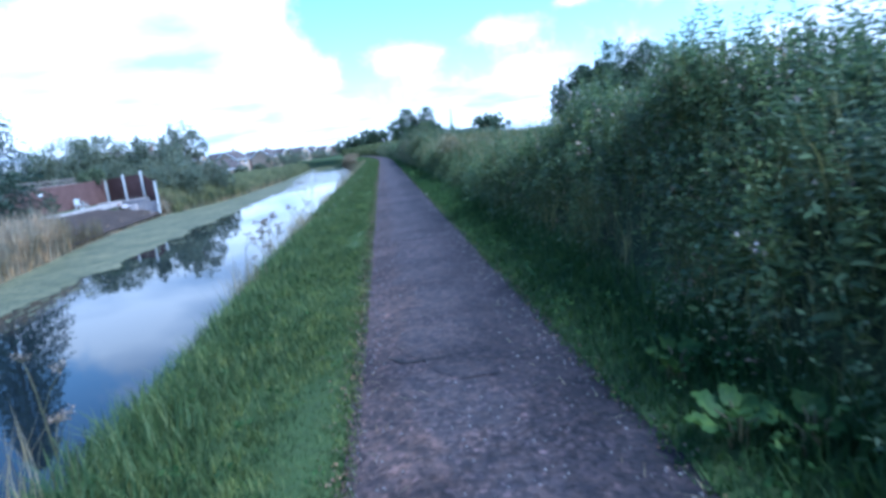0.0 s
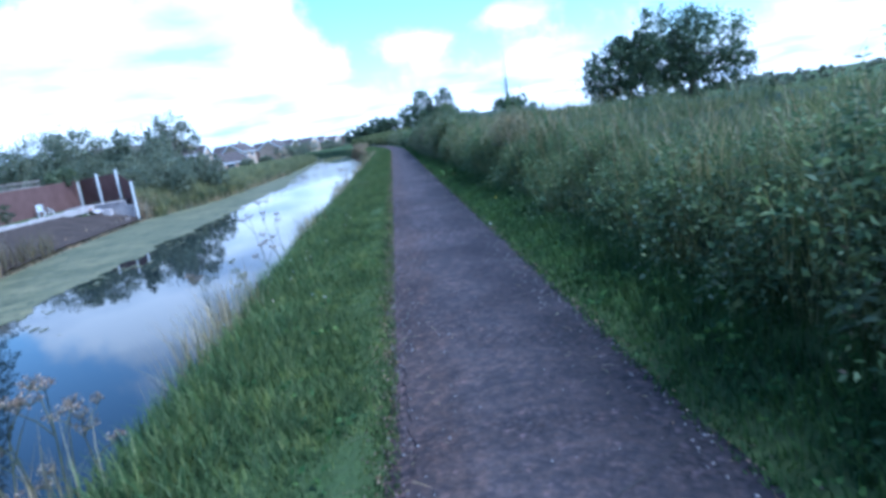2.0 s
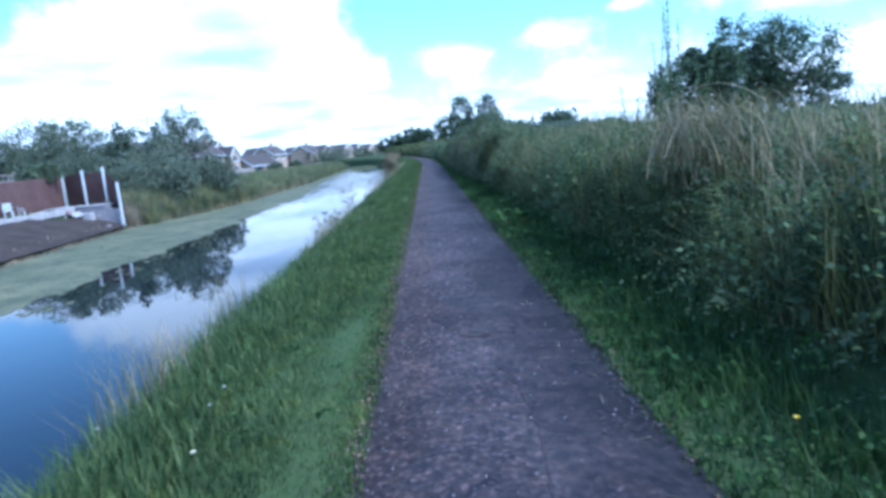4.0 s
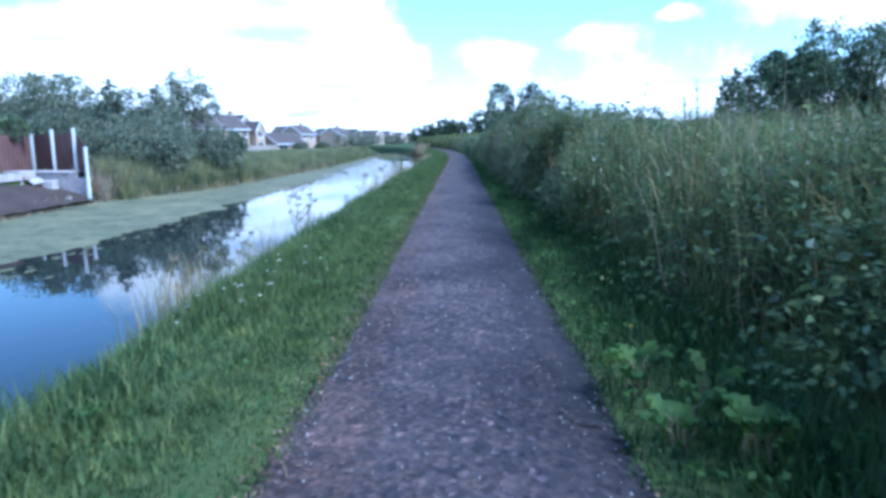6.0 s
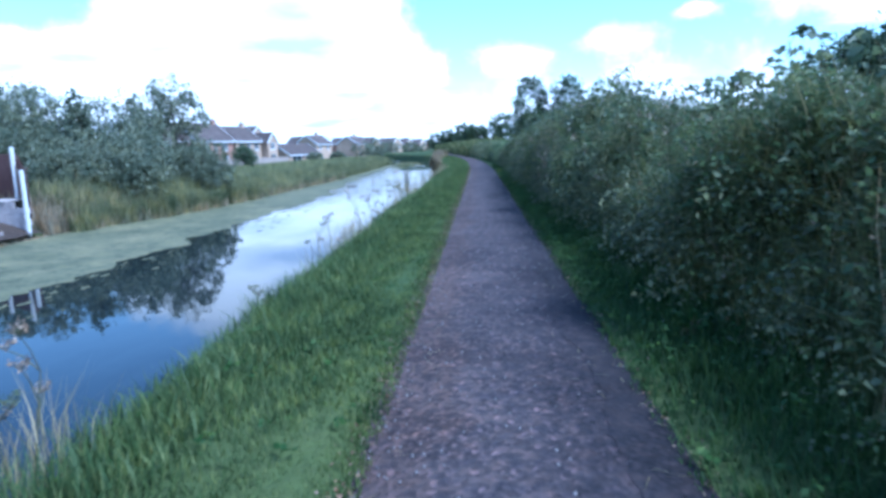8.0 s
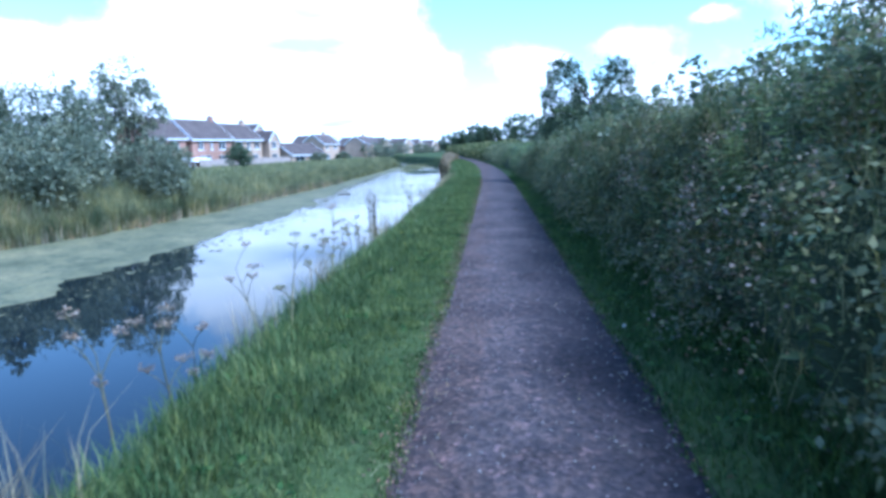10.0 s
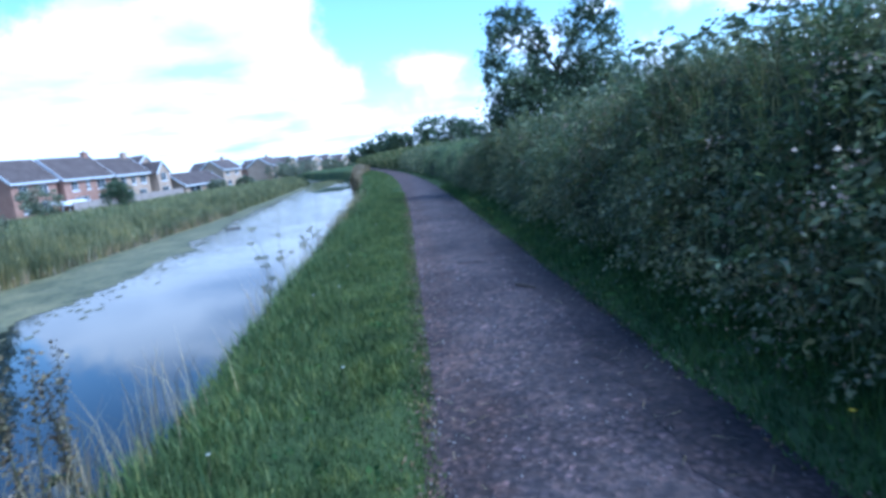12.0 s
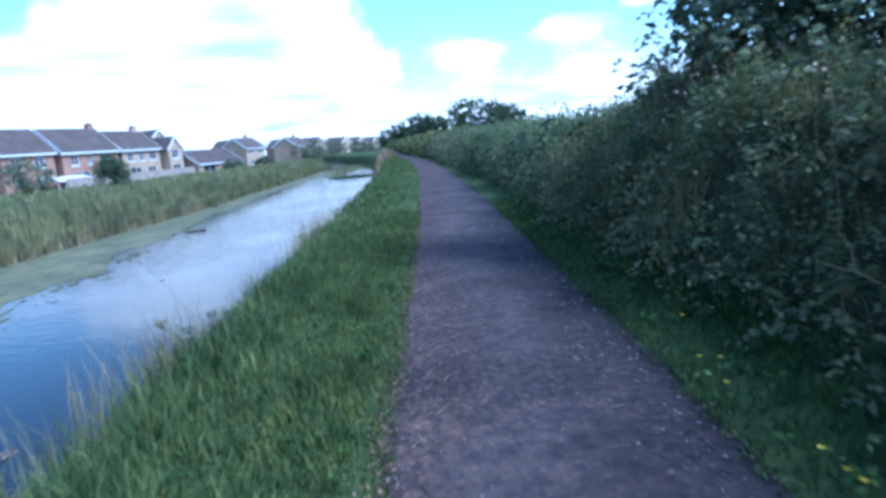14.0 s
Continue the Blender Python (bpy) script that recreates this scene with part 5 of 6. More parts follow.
def build_houses():
    W = lambda x, z=2.7, w=1.1, h=1.1: (x, x + w, z, z + h)
    low = lambda x, w=1.4: (x, x + w, 0.9, 2.0)
    house("brick_house", "red brick house with grey tiled roof", on_row(-6.0, 0.6), 5.6, 6.0, 4.35, 6.7, M_BRICK, M_ROOF, [W(0.9), W(3.4), low(1.0), low(3.2)], gable_windows=[(2.2, 3.2, 2.7, 3.7)])
    house("brick_house", "red brick house with white windows and chimney", on_row(0), 7.1, 6.0, 4.25, 6.65, M_BRICK, M_ROOF, [W(1.0, w=0.95), W(3.1, w=0.55), W(4.7, w=1.3), low(1.2, 2.0), low(4.6, 1.4)], chimney=6.6)
    house("brick_house", "buff brick house with white windows", on_row(8.0, 0.3), 5.7, 6.0, 4.2, 6.3, M_BRICK_BUFF, M_ROOF, [W(0.8, w=0.9), W(2.5, w=0.8), W(4.1, w=1.1), low(1.0, 1.6), low(3.6, 1.3)], chimney=5.2)
    house("brick_house", "buff brick house with a gable to the canal", on_row(14.0, -0.8), 2.3, 6.0, 4.0, 5.3, M_BRICK_BUFF, M_ROOF, [W(0.6), low(0.5)], cross=True)
    house("brick_house", "buff brick house behind the garage", on_row(17.0, 5.5), 5.2, 6.0, 4.4, 6.6, M_BRICK_BUFF, M_ROOF, [W(0.8), W(3.0), low(1.0)], cross=True)
    house("garage", "low garage with dark roof and white fascia", on_row(17.2, -2.2), 8.5, 5.0, 1.9, 3.5, M_BRICK_BUFF, M_ROOF, [(1.0, 3.4, 0.05, 1.6), (4.6, 7.0, 0.05, 1.6)])
    # lean-to and garden wall in front of the second house
    e = new("lean_to")
    e.matrix_world = on_row(-2.6, -2.0)
    tagged(e, "white framed garden room against the house", "extension")
    part("wall", box(bmesh.new(), 0, 4.4, 0, 0.12, 0, 0.55), M_BRICK, e)
    bm = bmesh.new()
    slab(bm, (-0.2, -0.25, 1.3), (4.6, -0.25, 1.3), (4.6, 1.9, 1.75), (-0.2, 1.9, 1.75), 0.08)
    part("roof", bm, M_UPVC, e, "white sloping roof")
    for k in range(6):
        part("post", box(bmesh.new(), 0.02 + k * 0.86, 0.08 + k * 0.86, 0, 0.06, 0.55, 1.25), M_UPVC, e)
    # garden fence in panels before the houses
    for k in range(9):
        f = new("garden_fence")
        f.matrix_world = on_row(-4.5 + 1.9 * k, -5.5)
        tagged(f, "weathered grey-brown fence panel", "fence", "garden fence panels")
        part("post", box(bmesh.new(), -0.05, 0.05, -0.05, 0.05, 0, 1.6, 0.01), M_GREYFENCE, f)
        for j in range(9):
            part("board", box(bmesh.new(), 0.06 + j * 0.2, 0.245 + j * 0.2, -0.012 + 0.012 * (j % 2), 0.012 + 0.012 * (j % 2), 0.05, 1.5), M_GREYFENCE, f)
    # far houses beyond
    spots = ((-41, 184, 1, 4.2), (-36, 178, 0, 5.2), (-31, 200, 0, 6.0), (-37, 212, 1, 4.5), (-31, 222, 1, 4.5), (-36, 236, 0, 7.0), (-28, 246, 1, 4.6), (-34, 262, 0, 7.0), (-26, 270, 1, 4.8), (-30, 290, 0, 7.5), (-24, 300, 1, 5.0), (-20, 320, 0, 8.0), (-14, 330, 1, 5))
    for i, (x, y, cross, w) in enumerate(spots):
        eave, ridge = (3.8, 5.7) if i < 2 else (3.7, 5.6)
        wins = [(0.7, 1.7, eave - 1.3, eave - 0.5), (w - 1.9, w - 0.8, eave - 1.3, eave - 0.5), (0.8, 2.0, 0.5, 1.5)]
        house("distant_house", ("cream" if i % 3 == 0 else "brown") + " brick house farther along the canal", pose(1.25 * x + 0.1, 1.25 * y - 11, -1.3, 0, 0, 55 + 9 * (i % 3)) @ Matrix.Scale(1.25, 4), w, 6.0, eave, ridge, M_BRICK if i % 4 == 3 else M_BRICK_BUFF, M_ROOF, wins, chimney=w * 0.7 if not cross else None, cross=bool(cross), courses=6)
    # house behind the spruce
    house("brick_house", "brick house with white gable boards behind the garden", pose(-41.5, 62.8, -1.05, 0, 0, 70) @ Matrix.Scale(1.25, 4), 7.0, 6.5, 4.4, 6.4, M_BRICK, M_ROOF_RED, [(1.0, 2.1, 2.8, 3.8), (4.7, 5.9, 2.8, 3.8), (4.4, 6.0, 0.9, 2.0)], gable_windows=[(2.4, 3.6, 2.7, 3.8)])

    e = new("lean_to")
    e.matrix_world = pose(-38.3, 71.2, -1.05, 0, 0, 70) @ Matrix.Scale(1.25, 4)
    tagged(e, "low lean-to with white edged sloping roof", "extension")
    part("wall", box(bmesh.new(), 0, 2.2, 0.1, 0.3, 0, 1.9), M_BRICK_BUFF, e)
    part("wall", box(bmesh.new(), 2.2, 2.4, 0.1, 3.0, 0, 1.9), M_BRICK_BUFF, e)
    bm = bmesh.new()
    slab(bm, (-0.1, -0.1, 3.1), (2.7, -0.1, 1.8), (2.7, 3.2, 1.8), (-0.1, 3.2, 3.1), 0.1)
    part("roof", bm, M_ROOF_RED, e)
    bm = bmesh.new()
    slab(bm, (-0.1, -0.14, 3.14), (2.7, -0.14, 1.84), (2.7, -0.103, 1.84), (-0.1, -0.103, 3.14), 0.2)
    part("barge_board", bm, M_UPVC, e, "white barge board")


def fence_run(p, q, top_p, top_q, base, n, name, label, mat, posts=None, post_h=0.0):
    """Fence panels from p to q; each panel is a thing with boards; posts between are things of their own."""
    p, q = Vector((*p, 0)), Vector((*q, 0))
    d = (q - p).normalized()
    ang = math.degrees(math.atan2(d.y, d.x))
    length = (q - p).length / n
    for k in range(n):
        o = p + d * length * k
        f = new(name)
        f.matrix_world = pose(o.x, o.y, base, 0, 0, ang)
        tagged(f, label, "fence", name + " panels")
        t0, t1 = (top_p + (top_q - top_p) * (k + s) / n - base for s in (0, 1))
        nb = max(4, round(length / 0.16))
        for j in range(nb):
            x0, x1 = length * j / nb + 0.004, length * (j + 1) / nb - 0.004
            h = t0 + (t1 - t0) * (j + 0.5) / nb
            off = 0.014 * (j % 2)
            part("board", box(bmesh.new(), x0, x1, off, off + 0.02, 0.02, h), mat, f)
        for z in (0.3, (t0 + t1) / 2 - 0.25):
            part("rail", box(bmesh.new(), 0, length, 0.036, 0.08, z, z + 0.07), mat, f)


def build_garden():
    # long brown back fence and the side fence stepping down to the water
    fence_run((-22.6, 30.0), (-22.4, 57.6), 1.2, 1.5, -0.38, 15, "back_fence", "dark red-brown timber fence panel", M_FENCE)
    fence_run((-22.2, 57.5), (-18.7, 55.3), 1.5, 1.55, -0.38, 2, "side_fence", "dark red-brown timber fence panel", M_FENCE)
    fence_run((-18.6, 55.2), (-17.3, 53.8), 1.5, 0.75, -1.0, 1, "side_fence", "dark red-brown fence panel sloping to the water", M_FENCE)
    for x, y, z0, z1 in ((-22.3, 57.6, -0.4, 1.6), (-20.4, 56.3, -0.5, 1.72), (-18.65, 55.2, -0.9, 1.78), (-17.25, 53.65, -1.62, 0.88)):
        bm = box(bmesh.new(), x - 0.06, x + 0.06, y - 0.2, y - 0.08, z0, z1, 0.012)
        put_ob = part("fence_post", bm, M_POST, None)
        tagged(put_ob, "tall white concrete fence post", "post", "white fence posts")
    # trellis above the back fence
    e = new("trellis")
    tagged(e, "pale timber trellis topping the fence", "trellis")
    e.location = (-22.9, 44.5, 1.42)
    for k in range(24):
        part("slat", box(bmesh.new(), -0.01, 0.01, k * 0.4, k * 0.4 + 0.05, 0, 0.42), M_GREYFENCE, e)
    for z in (0.02, 0.36):
        part("rail", box(bmesh.new(), 0.011, 0.03, 0, 9.3, z, z + 0.05), M_GREYFENCE, e)
    # pale terrace edge in blocks
    wall = new("terrace_wall")
    tagged(wall, "pale stone edging wall of the garden terrace", "wall")
    wall.location = (-20.2, 28, -0.62)
    for k in range(52):
        part("block", box(bmesh.new(), rng.uniform(-0.02, 0.02), 0.2, k * 0.5 + 0.005, k * 0.5 + 0.495, 0, 0.35 + rng.uniform(-0.04, 0.03), 0.015), M_TERRACE, wall)
    # block wall below the white posts, with a paved ledge on it
    bw = new("block_wall")
    tagged(bw, "unfinished pale concrete block wall by the water", "wall")
    bw.matrix_world = pose(-21.95, 54.5, -1.45, 0, 0, -10)
    for r in range(5):
        for k in range(10 - (r == 4)):
            x = k * 0.45 + (0.22 if r % 2 else 0)
            part("block", box(bmesh.new(), x + 0.005, x + 0.44, rng.uniform(0, 0.02), 0.12, r * 0.225, r * 0.225 + 0.215, 0.008), M_BLOCK, bw)
    for k in range(6):
        for q in range(2):
            part("slab", box(bmesh.new(), 0.02 + k * 0.62, 0.63 + k * 0.62, -0.05 + q * 0.62, 0.56 + q * 0.62, 1.13 + rng.uniform(0, 0.02), 1.18 + rng.uniform(0, 0.02), 0.01), M_BLOCK, bw, "pale paving slab")
    for x, y, z, s in ((-19.1, 53.6, -0.95, 0.5), (-20.6, 53.9, -0.5, 0.35)):
        ob = part("stone_block", box(bmesh.new(), x - s / 2, x + s / 2, y - s / 2, y + s / 2, z - 0.25, z + s * 0.6, 0.03), M_BLOCK, None)
        tagged(ob, "pale loose concrete block on the bank", "block", "loose blocks")
    # soil bed sloping to the water
    ys, us = np.arange(29, 54.3, 0.4), np.linspace(0, 1, 8)
    V = []
    for y in ys:
        for u in us:
            x = -20.0 + (float(far_water(y)) + 0.15 + 20.0) * u
            V.append((x, y, -0.5 - 0.33 * min(1, max(0, (y - 49.5) / 3)) * (1 - u) - 1.05 * u ** 1.15 + 0.05 * noise.noise((x * 1.3, y * 1.3, 0)) + 0.02))
    k = len(us)
    i = np.arange(len(ys) - 1)[:, None] * k + np.arange(k - 1)[None]
    put("soil_bed", mesh_of("soil_bed", V, [np.stack([i, i + 1, i + k + 1, i + k], -1).reshape(-1, 4)], M_SOIL, True), label="dark bare soil bed sloping to the water", category="ground", kind="structure")
    # plastic chairs
    def chair():
        e = new("garden_chair")
        tagged(e, "white plastic garden chair on the terrace", "chair", "garden chairs")
        part("seat", box(bmesh.new(), -0.24, 0.24, -0.22, 0.24, 0.4, 0.44, 0.01), M_PLASTIC, e)
        bm = bmesh.new()
        for s in range(5):
            box(bm, -0.24 + s * 0.1, -0.17 + s * 0.1, 0.22, 0.25, 0.44, 0.88)
        box(bm, -0.26, 0.26, 0.215, 0.255, 0.84, 0.92, 0.01)
        part("backrest", bm, M_PLASTIC, e)
        for x in (-0.22, 0.22):
            for y in (-0.2, 0.22):
                part("leg", box(bmesh.new(), x - 0.025, x + 0.025, y - 0.025, y + 0.025, 0, 0.4), M_PLASTIC, e)
            part("armrest", box(bmesh.new(), x * 1.18 - 0.03, x * 1.18 + 0.03, -0.22, 0.24, 0.62, 0.66, 0.008), M_PLASTIC, e)
        return e

    c = chair()
    c.matrix_world = pose(-21.9, 51.2, -0.36, 0, 0, 40) @ Matrix.Diagonal((0.78, 0.78, 0.78, 1))
    copy_thing(c, pose(-21.9, 52.3, -0.36, 0, 0, 130) @ Matrix.Diagonal((0.78, 0.78, 0.68, 1)))
    tree("shrub", "pale grey-green shrub over the fence", (-22.75, 56.4, -0.4), 2.7, 0.05, [((0, 0, 2.2), (0.95, 0.9, 0.55)), ((0.3, 0, 2.45), (0.6, 0.6, 0.4))], 4500, 0.09, M_PALE, "bush")
    # rubble along the garden's water edge
    for k in range(12):
        bm = bmesh.new()
        bmesh.ops.create_icosphere(bm, subdivisions=2, radius=1.0)
        for v in bm.verts:
            v.co *= 1 + 0.35 * noise.noise(v.co * 1.4 + Vector((k * 3.1, 0, 0)))
        y = rng.uniform(43.5, 53.2)
        r = rng.uniform(0.09, 0.22)
        ob = part("rubble_stone", bm, M_RUBBLE, None)
        ob.matrix_world = pose(float(far_water(y)) - rng.uniform(0.2, 0.9), y, -1.5 + r * 0.3, rng.uniform(-30, 30), rng.uniform(-30, 30), rng.uniform(0, 360)) @ Matrix.Diagonal((r * 1.3, r, r * 0.7, 1))
        tagged(ob, "rough brown rubble stone at the soil bank's edge", "stone", "rubble stones")
    # broken slabs tipped over the edge of the ledge
    for x, y, z, a, b, c in ((-20.9, 53.55, -0.52, 0.75, 0.5, 18), (-20.2, 53.4, -0.6, 0.6, 0.45, -24), (-19.6, 53.35, -0.66, 0.7, 0.5, 12), (-21.4, 53.3, -0.45, 0.5, 0.4, 30), (-21.0, 52.6, -0.42, 0.45, 0.35, -10), (-20.3, 53.0, -0.75, 0.5, 0.4, 38)):
        ob = part("broken_slab", box(bmesh.new(), -a / 2, a / 2, -b / 2, b / 2, -0.03, 0.03, 0.012), M_BLOCK, None)
        ob.matrix_world = pose(x, y, z, c, rng.uniform(5, 22), rng.uniform(-40, 40))
        tagged(ob, "pale broken paving slab tipped on the soil", "slab", "broken slabs")
    for k in range(10):
        bm = bmesh.new()
        bmesh.ops.create_icosphere(bm, subdivisions=1, radius=1.0)
        for v in bm.verts:
            v.co *= 1 + 0.4 * noise.noise(v.co * 1.7 + Vector((k * 2.3, 5, 0)))
        r = rng.uniform(0.08, 0.18)
        ob = part("brick_rubble", bm, M_BRICK if k % 3 == 0 else M_BLOCK, None)
        ob.matrix_world = pose(rng.uniform(-21.8, -19.9), rng.uniform(53.0, 54.1), -0.5 + rng.uniform(-0.12, 0.05), rng.uniform(-30, 30), 20, rng.uniform(0, 360)) @ Matrix.Diagonal((r * 1.3, r, r * 0.8, 1))
        tagged(ob, "lump of broken masonry beside the block wall", "rubble", "masonry rubble")
    # low weeds along the foot of the brown fence
    for x, y, h in ((-21.6, 36.5, 0.8), (-21.7, 40.2, 0.9), (-21.7, 43.8, 0.7), (-21.6, 47.0, 1.1)):
        tree("shrub", "small dark shrub at the foot of the fence", (x, y, -0.4), h, 0.03, [((0, 0, h * 0.6), (0.4, 0.5, h * 0.45))], 900, 0.08, M_TREE, "bush", "fence shrubs", clump=18)
    # row of short stakes in the water beyond the posts
    for k in range(9):
        ob = part("wooden_stake", box(bmesh.new(), -0.035, 0.035, -0.035, 0.035, -0.3, rng.uniform(0.3, 0.55), 0.01), M_GREYFENCE, None)
        ob.matrix_world = pose(-17.15 - 0.03 * k + rng.uniform(-0.1, 0.1), 56.4 + 0.42 * k, WATER, rng.uniform(-6, 6), rng.uniform(-6, 6), rng.uniform(0, 90))
        tagged(ob, "short weathered wooden stake at the water edge", "stake", "water stakes")


build_houses()
build_garden()

# ---------------------------------------------------------------- single plants, path patches and small things
M_TARMAC = path_mat("smooth_tarmac", 0.45, 0.88)
M_TARMAC_DARK = path_mat("dark_tarmac", 0.9, 0.8)
M_LITTER = foliage("leaf_litter", (0.1, 0.06, 0.042), (0.16, 0.098, 0.07), (0.23, 0.15, 0.11), patch=2, through_light=0.1)
# near-black tone for the shade down in open cracks
M_CRACK = surface("crack_shade", (0.03, 0.028, 0.028), (0.05, 0.046, 0.045), 8, 80, 0.95, 0.5, 0.004)
M_STONE = surface("stone_chip", (0.13, 0.12, 0.12), (0.34, 0.31, 0.3), 30, 120, 0.85, 0.2)


def big_leaf(length, width, bow):
    """A broad ribbed leaf lying along +x, its stalk at the origin."""
    us, vs = np.linspace(0, 1, 7), np.linspace(-1, 1, 5)
    V = []
    for u in us:
        half = width * 0.5 * math.sin(math.pi * min(1, (u + 0.12) / 1.12) ** 0.75) ** 0.8
        for v in vs:
            V.append((0.06 + u * length, v * half, bow * math.sin(u * 2.4) + 0.14 * half * abs(v) ** 1.5 + 0.012 * math.sin(u * 22 + abs(v) * 6)))
    k = len(vs)
    i = np.arange(len(us) - 1)[:, None] * k + np.arange(k - 1)[None]
    return np.array(V), np.stack([i, i + 1, i + k + 1, i + k], -1).reshape(-1, 4)


def burdock(x, y, size, n, label="broad-leaved burdock plant on the path edge"):
    e = new("burdock_plant")
    e.location = (x, y, 0.02)
    tagged(e, label, "plant", "burdock plants")
    for k in range(n):
        V, f = big_leaf(size * rng.uniform(0.75, 1.1), size * rng.uniform(0.6, 0.8), size * rng.uniform(0.12, 0.3))
        lf = put("leaf", mesh_of("leaf", V, [f], M_BROADLEAF, True), e)
        lf.matrix_local = pose(0, 0, rng.uniform(0.03, 0.12), rng.uniform(-12, 12), rng.uniform(-38, -8), k * 360 / n + rng.uniform(-15, 15))
        put("stalk", mesh_of("stalk", *tube([(0, 0, -0.08), (0.04, 0, 0.0), (0.1, 0, 0.01)], (0.006, 0.006, 0.004), 4), M_STEM), lf)


def dock(x, y, z, h, label="tall brown seeding dock plant on the canal rim"):
    e = new("dock_plant")
    e.location = (x, y, z)
    tagged(e, label, "plant", "dock plants")
    for s in range(rng.integers(2, 4)):
        lean, hh = rng.normal(size=2) * 0.08, h * rng.uniform(0.7, 1.0)
        t = np.linspace(0, 1, 6)
        line = np.stack([lean[0] * t + 0.05 * s, lean[1] * t, hh * t], 1)
        st = put("stem", mesh_of("stem", *tube(line, 0.006 * (1.2 - t), 5), M_STEM), e)
        n = 190
        u = rng.uniform(0.42, 1, n)
        P = np.stack([lean[0] * u + 0.05 * s, lean[1] * u, hh * u], 1) + rng.normal(size=(n, 3)) * (0.018, 0.018, 0.01)
        put("seed_head", mesh_of("seed_head", *leaves(P, rng.normal(size=(n, 3)), rng.uniform(0.012, 0.028, n), 0.7), M_DOCK), st)
        n = 3
        u = rng.uniform(0.05, 0.5, n)
        P = np.stack([lean[0] * u + 0.05 * s, lean[1] * u, hh * u], 1)
        for q in P:
            V, f = big_leaf(rng.uniform(0.08, 0.16), rng.uniform(0.025, 0.045), 0.02)
            lf = put("leaf", mesh_of("leaf", V - (0.06, 0, 0), [f], M_NETTLE, True), st)
            lf.matrix_local = pose(*q, 0, rng.uniform(-40, 25), rng.uniform(0, 360))


def umbel(x, y, z, h, label="dried brown umbel plant on the canal rim", heads=4, mat=None):
    e = new("umbel_plant")
    e.location = (x, y, z)
    tagged(e, label, "plant", "umbel plants")
    mat = mat or M_SEED
    t = np.linspace(0, 1, 6)
    lean = rng.normal(size=2) * 0.1
    line = np.stack([lean[0] * t, lean[1] * t, h * 0.8 * t], 1)
    put("stem", mesh_of("stem", *tube(line, 0.006 * (1.2 - t * 0.8), 5), M_STEM), e)
    for k in range(heads):
        a = rng.uniform(0, 6.28)
        s = line[rng.integers(2, 6)]
        top = s + np.array([math.cos(a) * 0.12, math.sin(a) * 0.12, h * rng.uniform(0.12, 0.3)])
        pieces = [tube([s, (s + top) / 2 + (0, 0, 0.02), top], (0.003, 0.003, 0.002), 4)]
        r = rng.uniform(0.03, 0.055)
        rays = 11
        ends = []
        for j in range(rays):
            b = j * 6.28 / rays
            q = top + np.array([math.cos(b) * r, math.sin(b) * r, rng.uniform(0.02, 0.05)]) * rng.uniform(0.6, 1)
            pieces.append(tube([top, q], (0.0015, 0.001), 3))
            ends.append(q)
        P = np.repeat(np.array(ends), 7, 0) + rng.normal(size=(rays * 7, 3)) * 0.008
        hd = put("branch", mesh_of("branch", *join(*pieces), M_STEM), e)
        put("umbel", mesh_of("umbel", *leaves(P, rng.normal(size=(len(P), 3)) + (0, 0, 0.5), rng.uniform(0.008, 0.015, len(P)), 0.8), mat), hd)


def flower(x, y, z, h, mat, name, label, group, r=0.008, petals=9):
    e = new(name)
    e.location = (x, y, z)
    tagged(e, label, "flower", group)
    put("stem", mesh_of("stem", *tube([(0, 0, 0), (0.01, 0, h * 0.6), (0.012, 0.008, h)], (0.002, 0.002, 0.0015), 3), M_STEM), e)
    a = np.arange(petals) * 6.28 / petals
    P = np.repeat([[0.012, 0.008, h]], petals, 0)
    put("petals", mesh_of("petals", *leaves(P, np.stack([np.cos(a), np.sin(a), 0 * a + 0.35], 1), np.full(petals, r * 1.4), 0.6), mat), e)


def ground_at(x, y):
    return float(bank_z(np.array([x], float), np.array([y], float))[0])


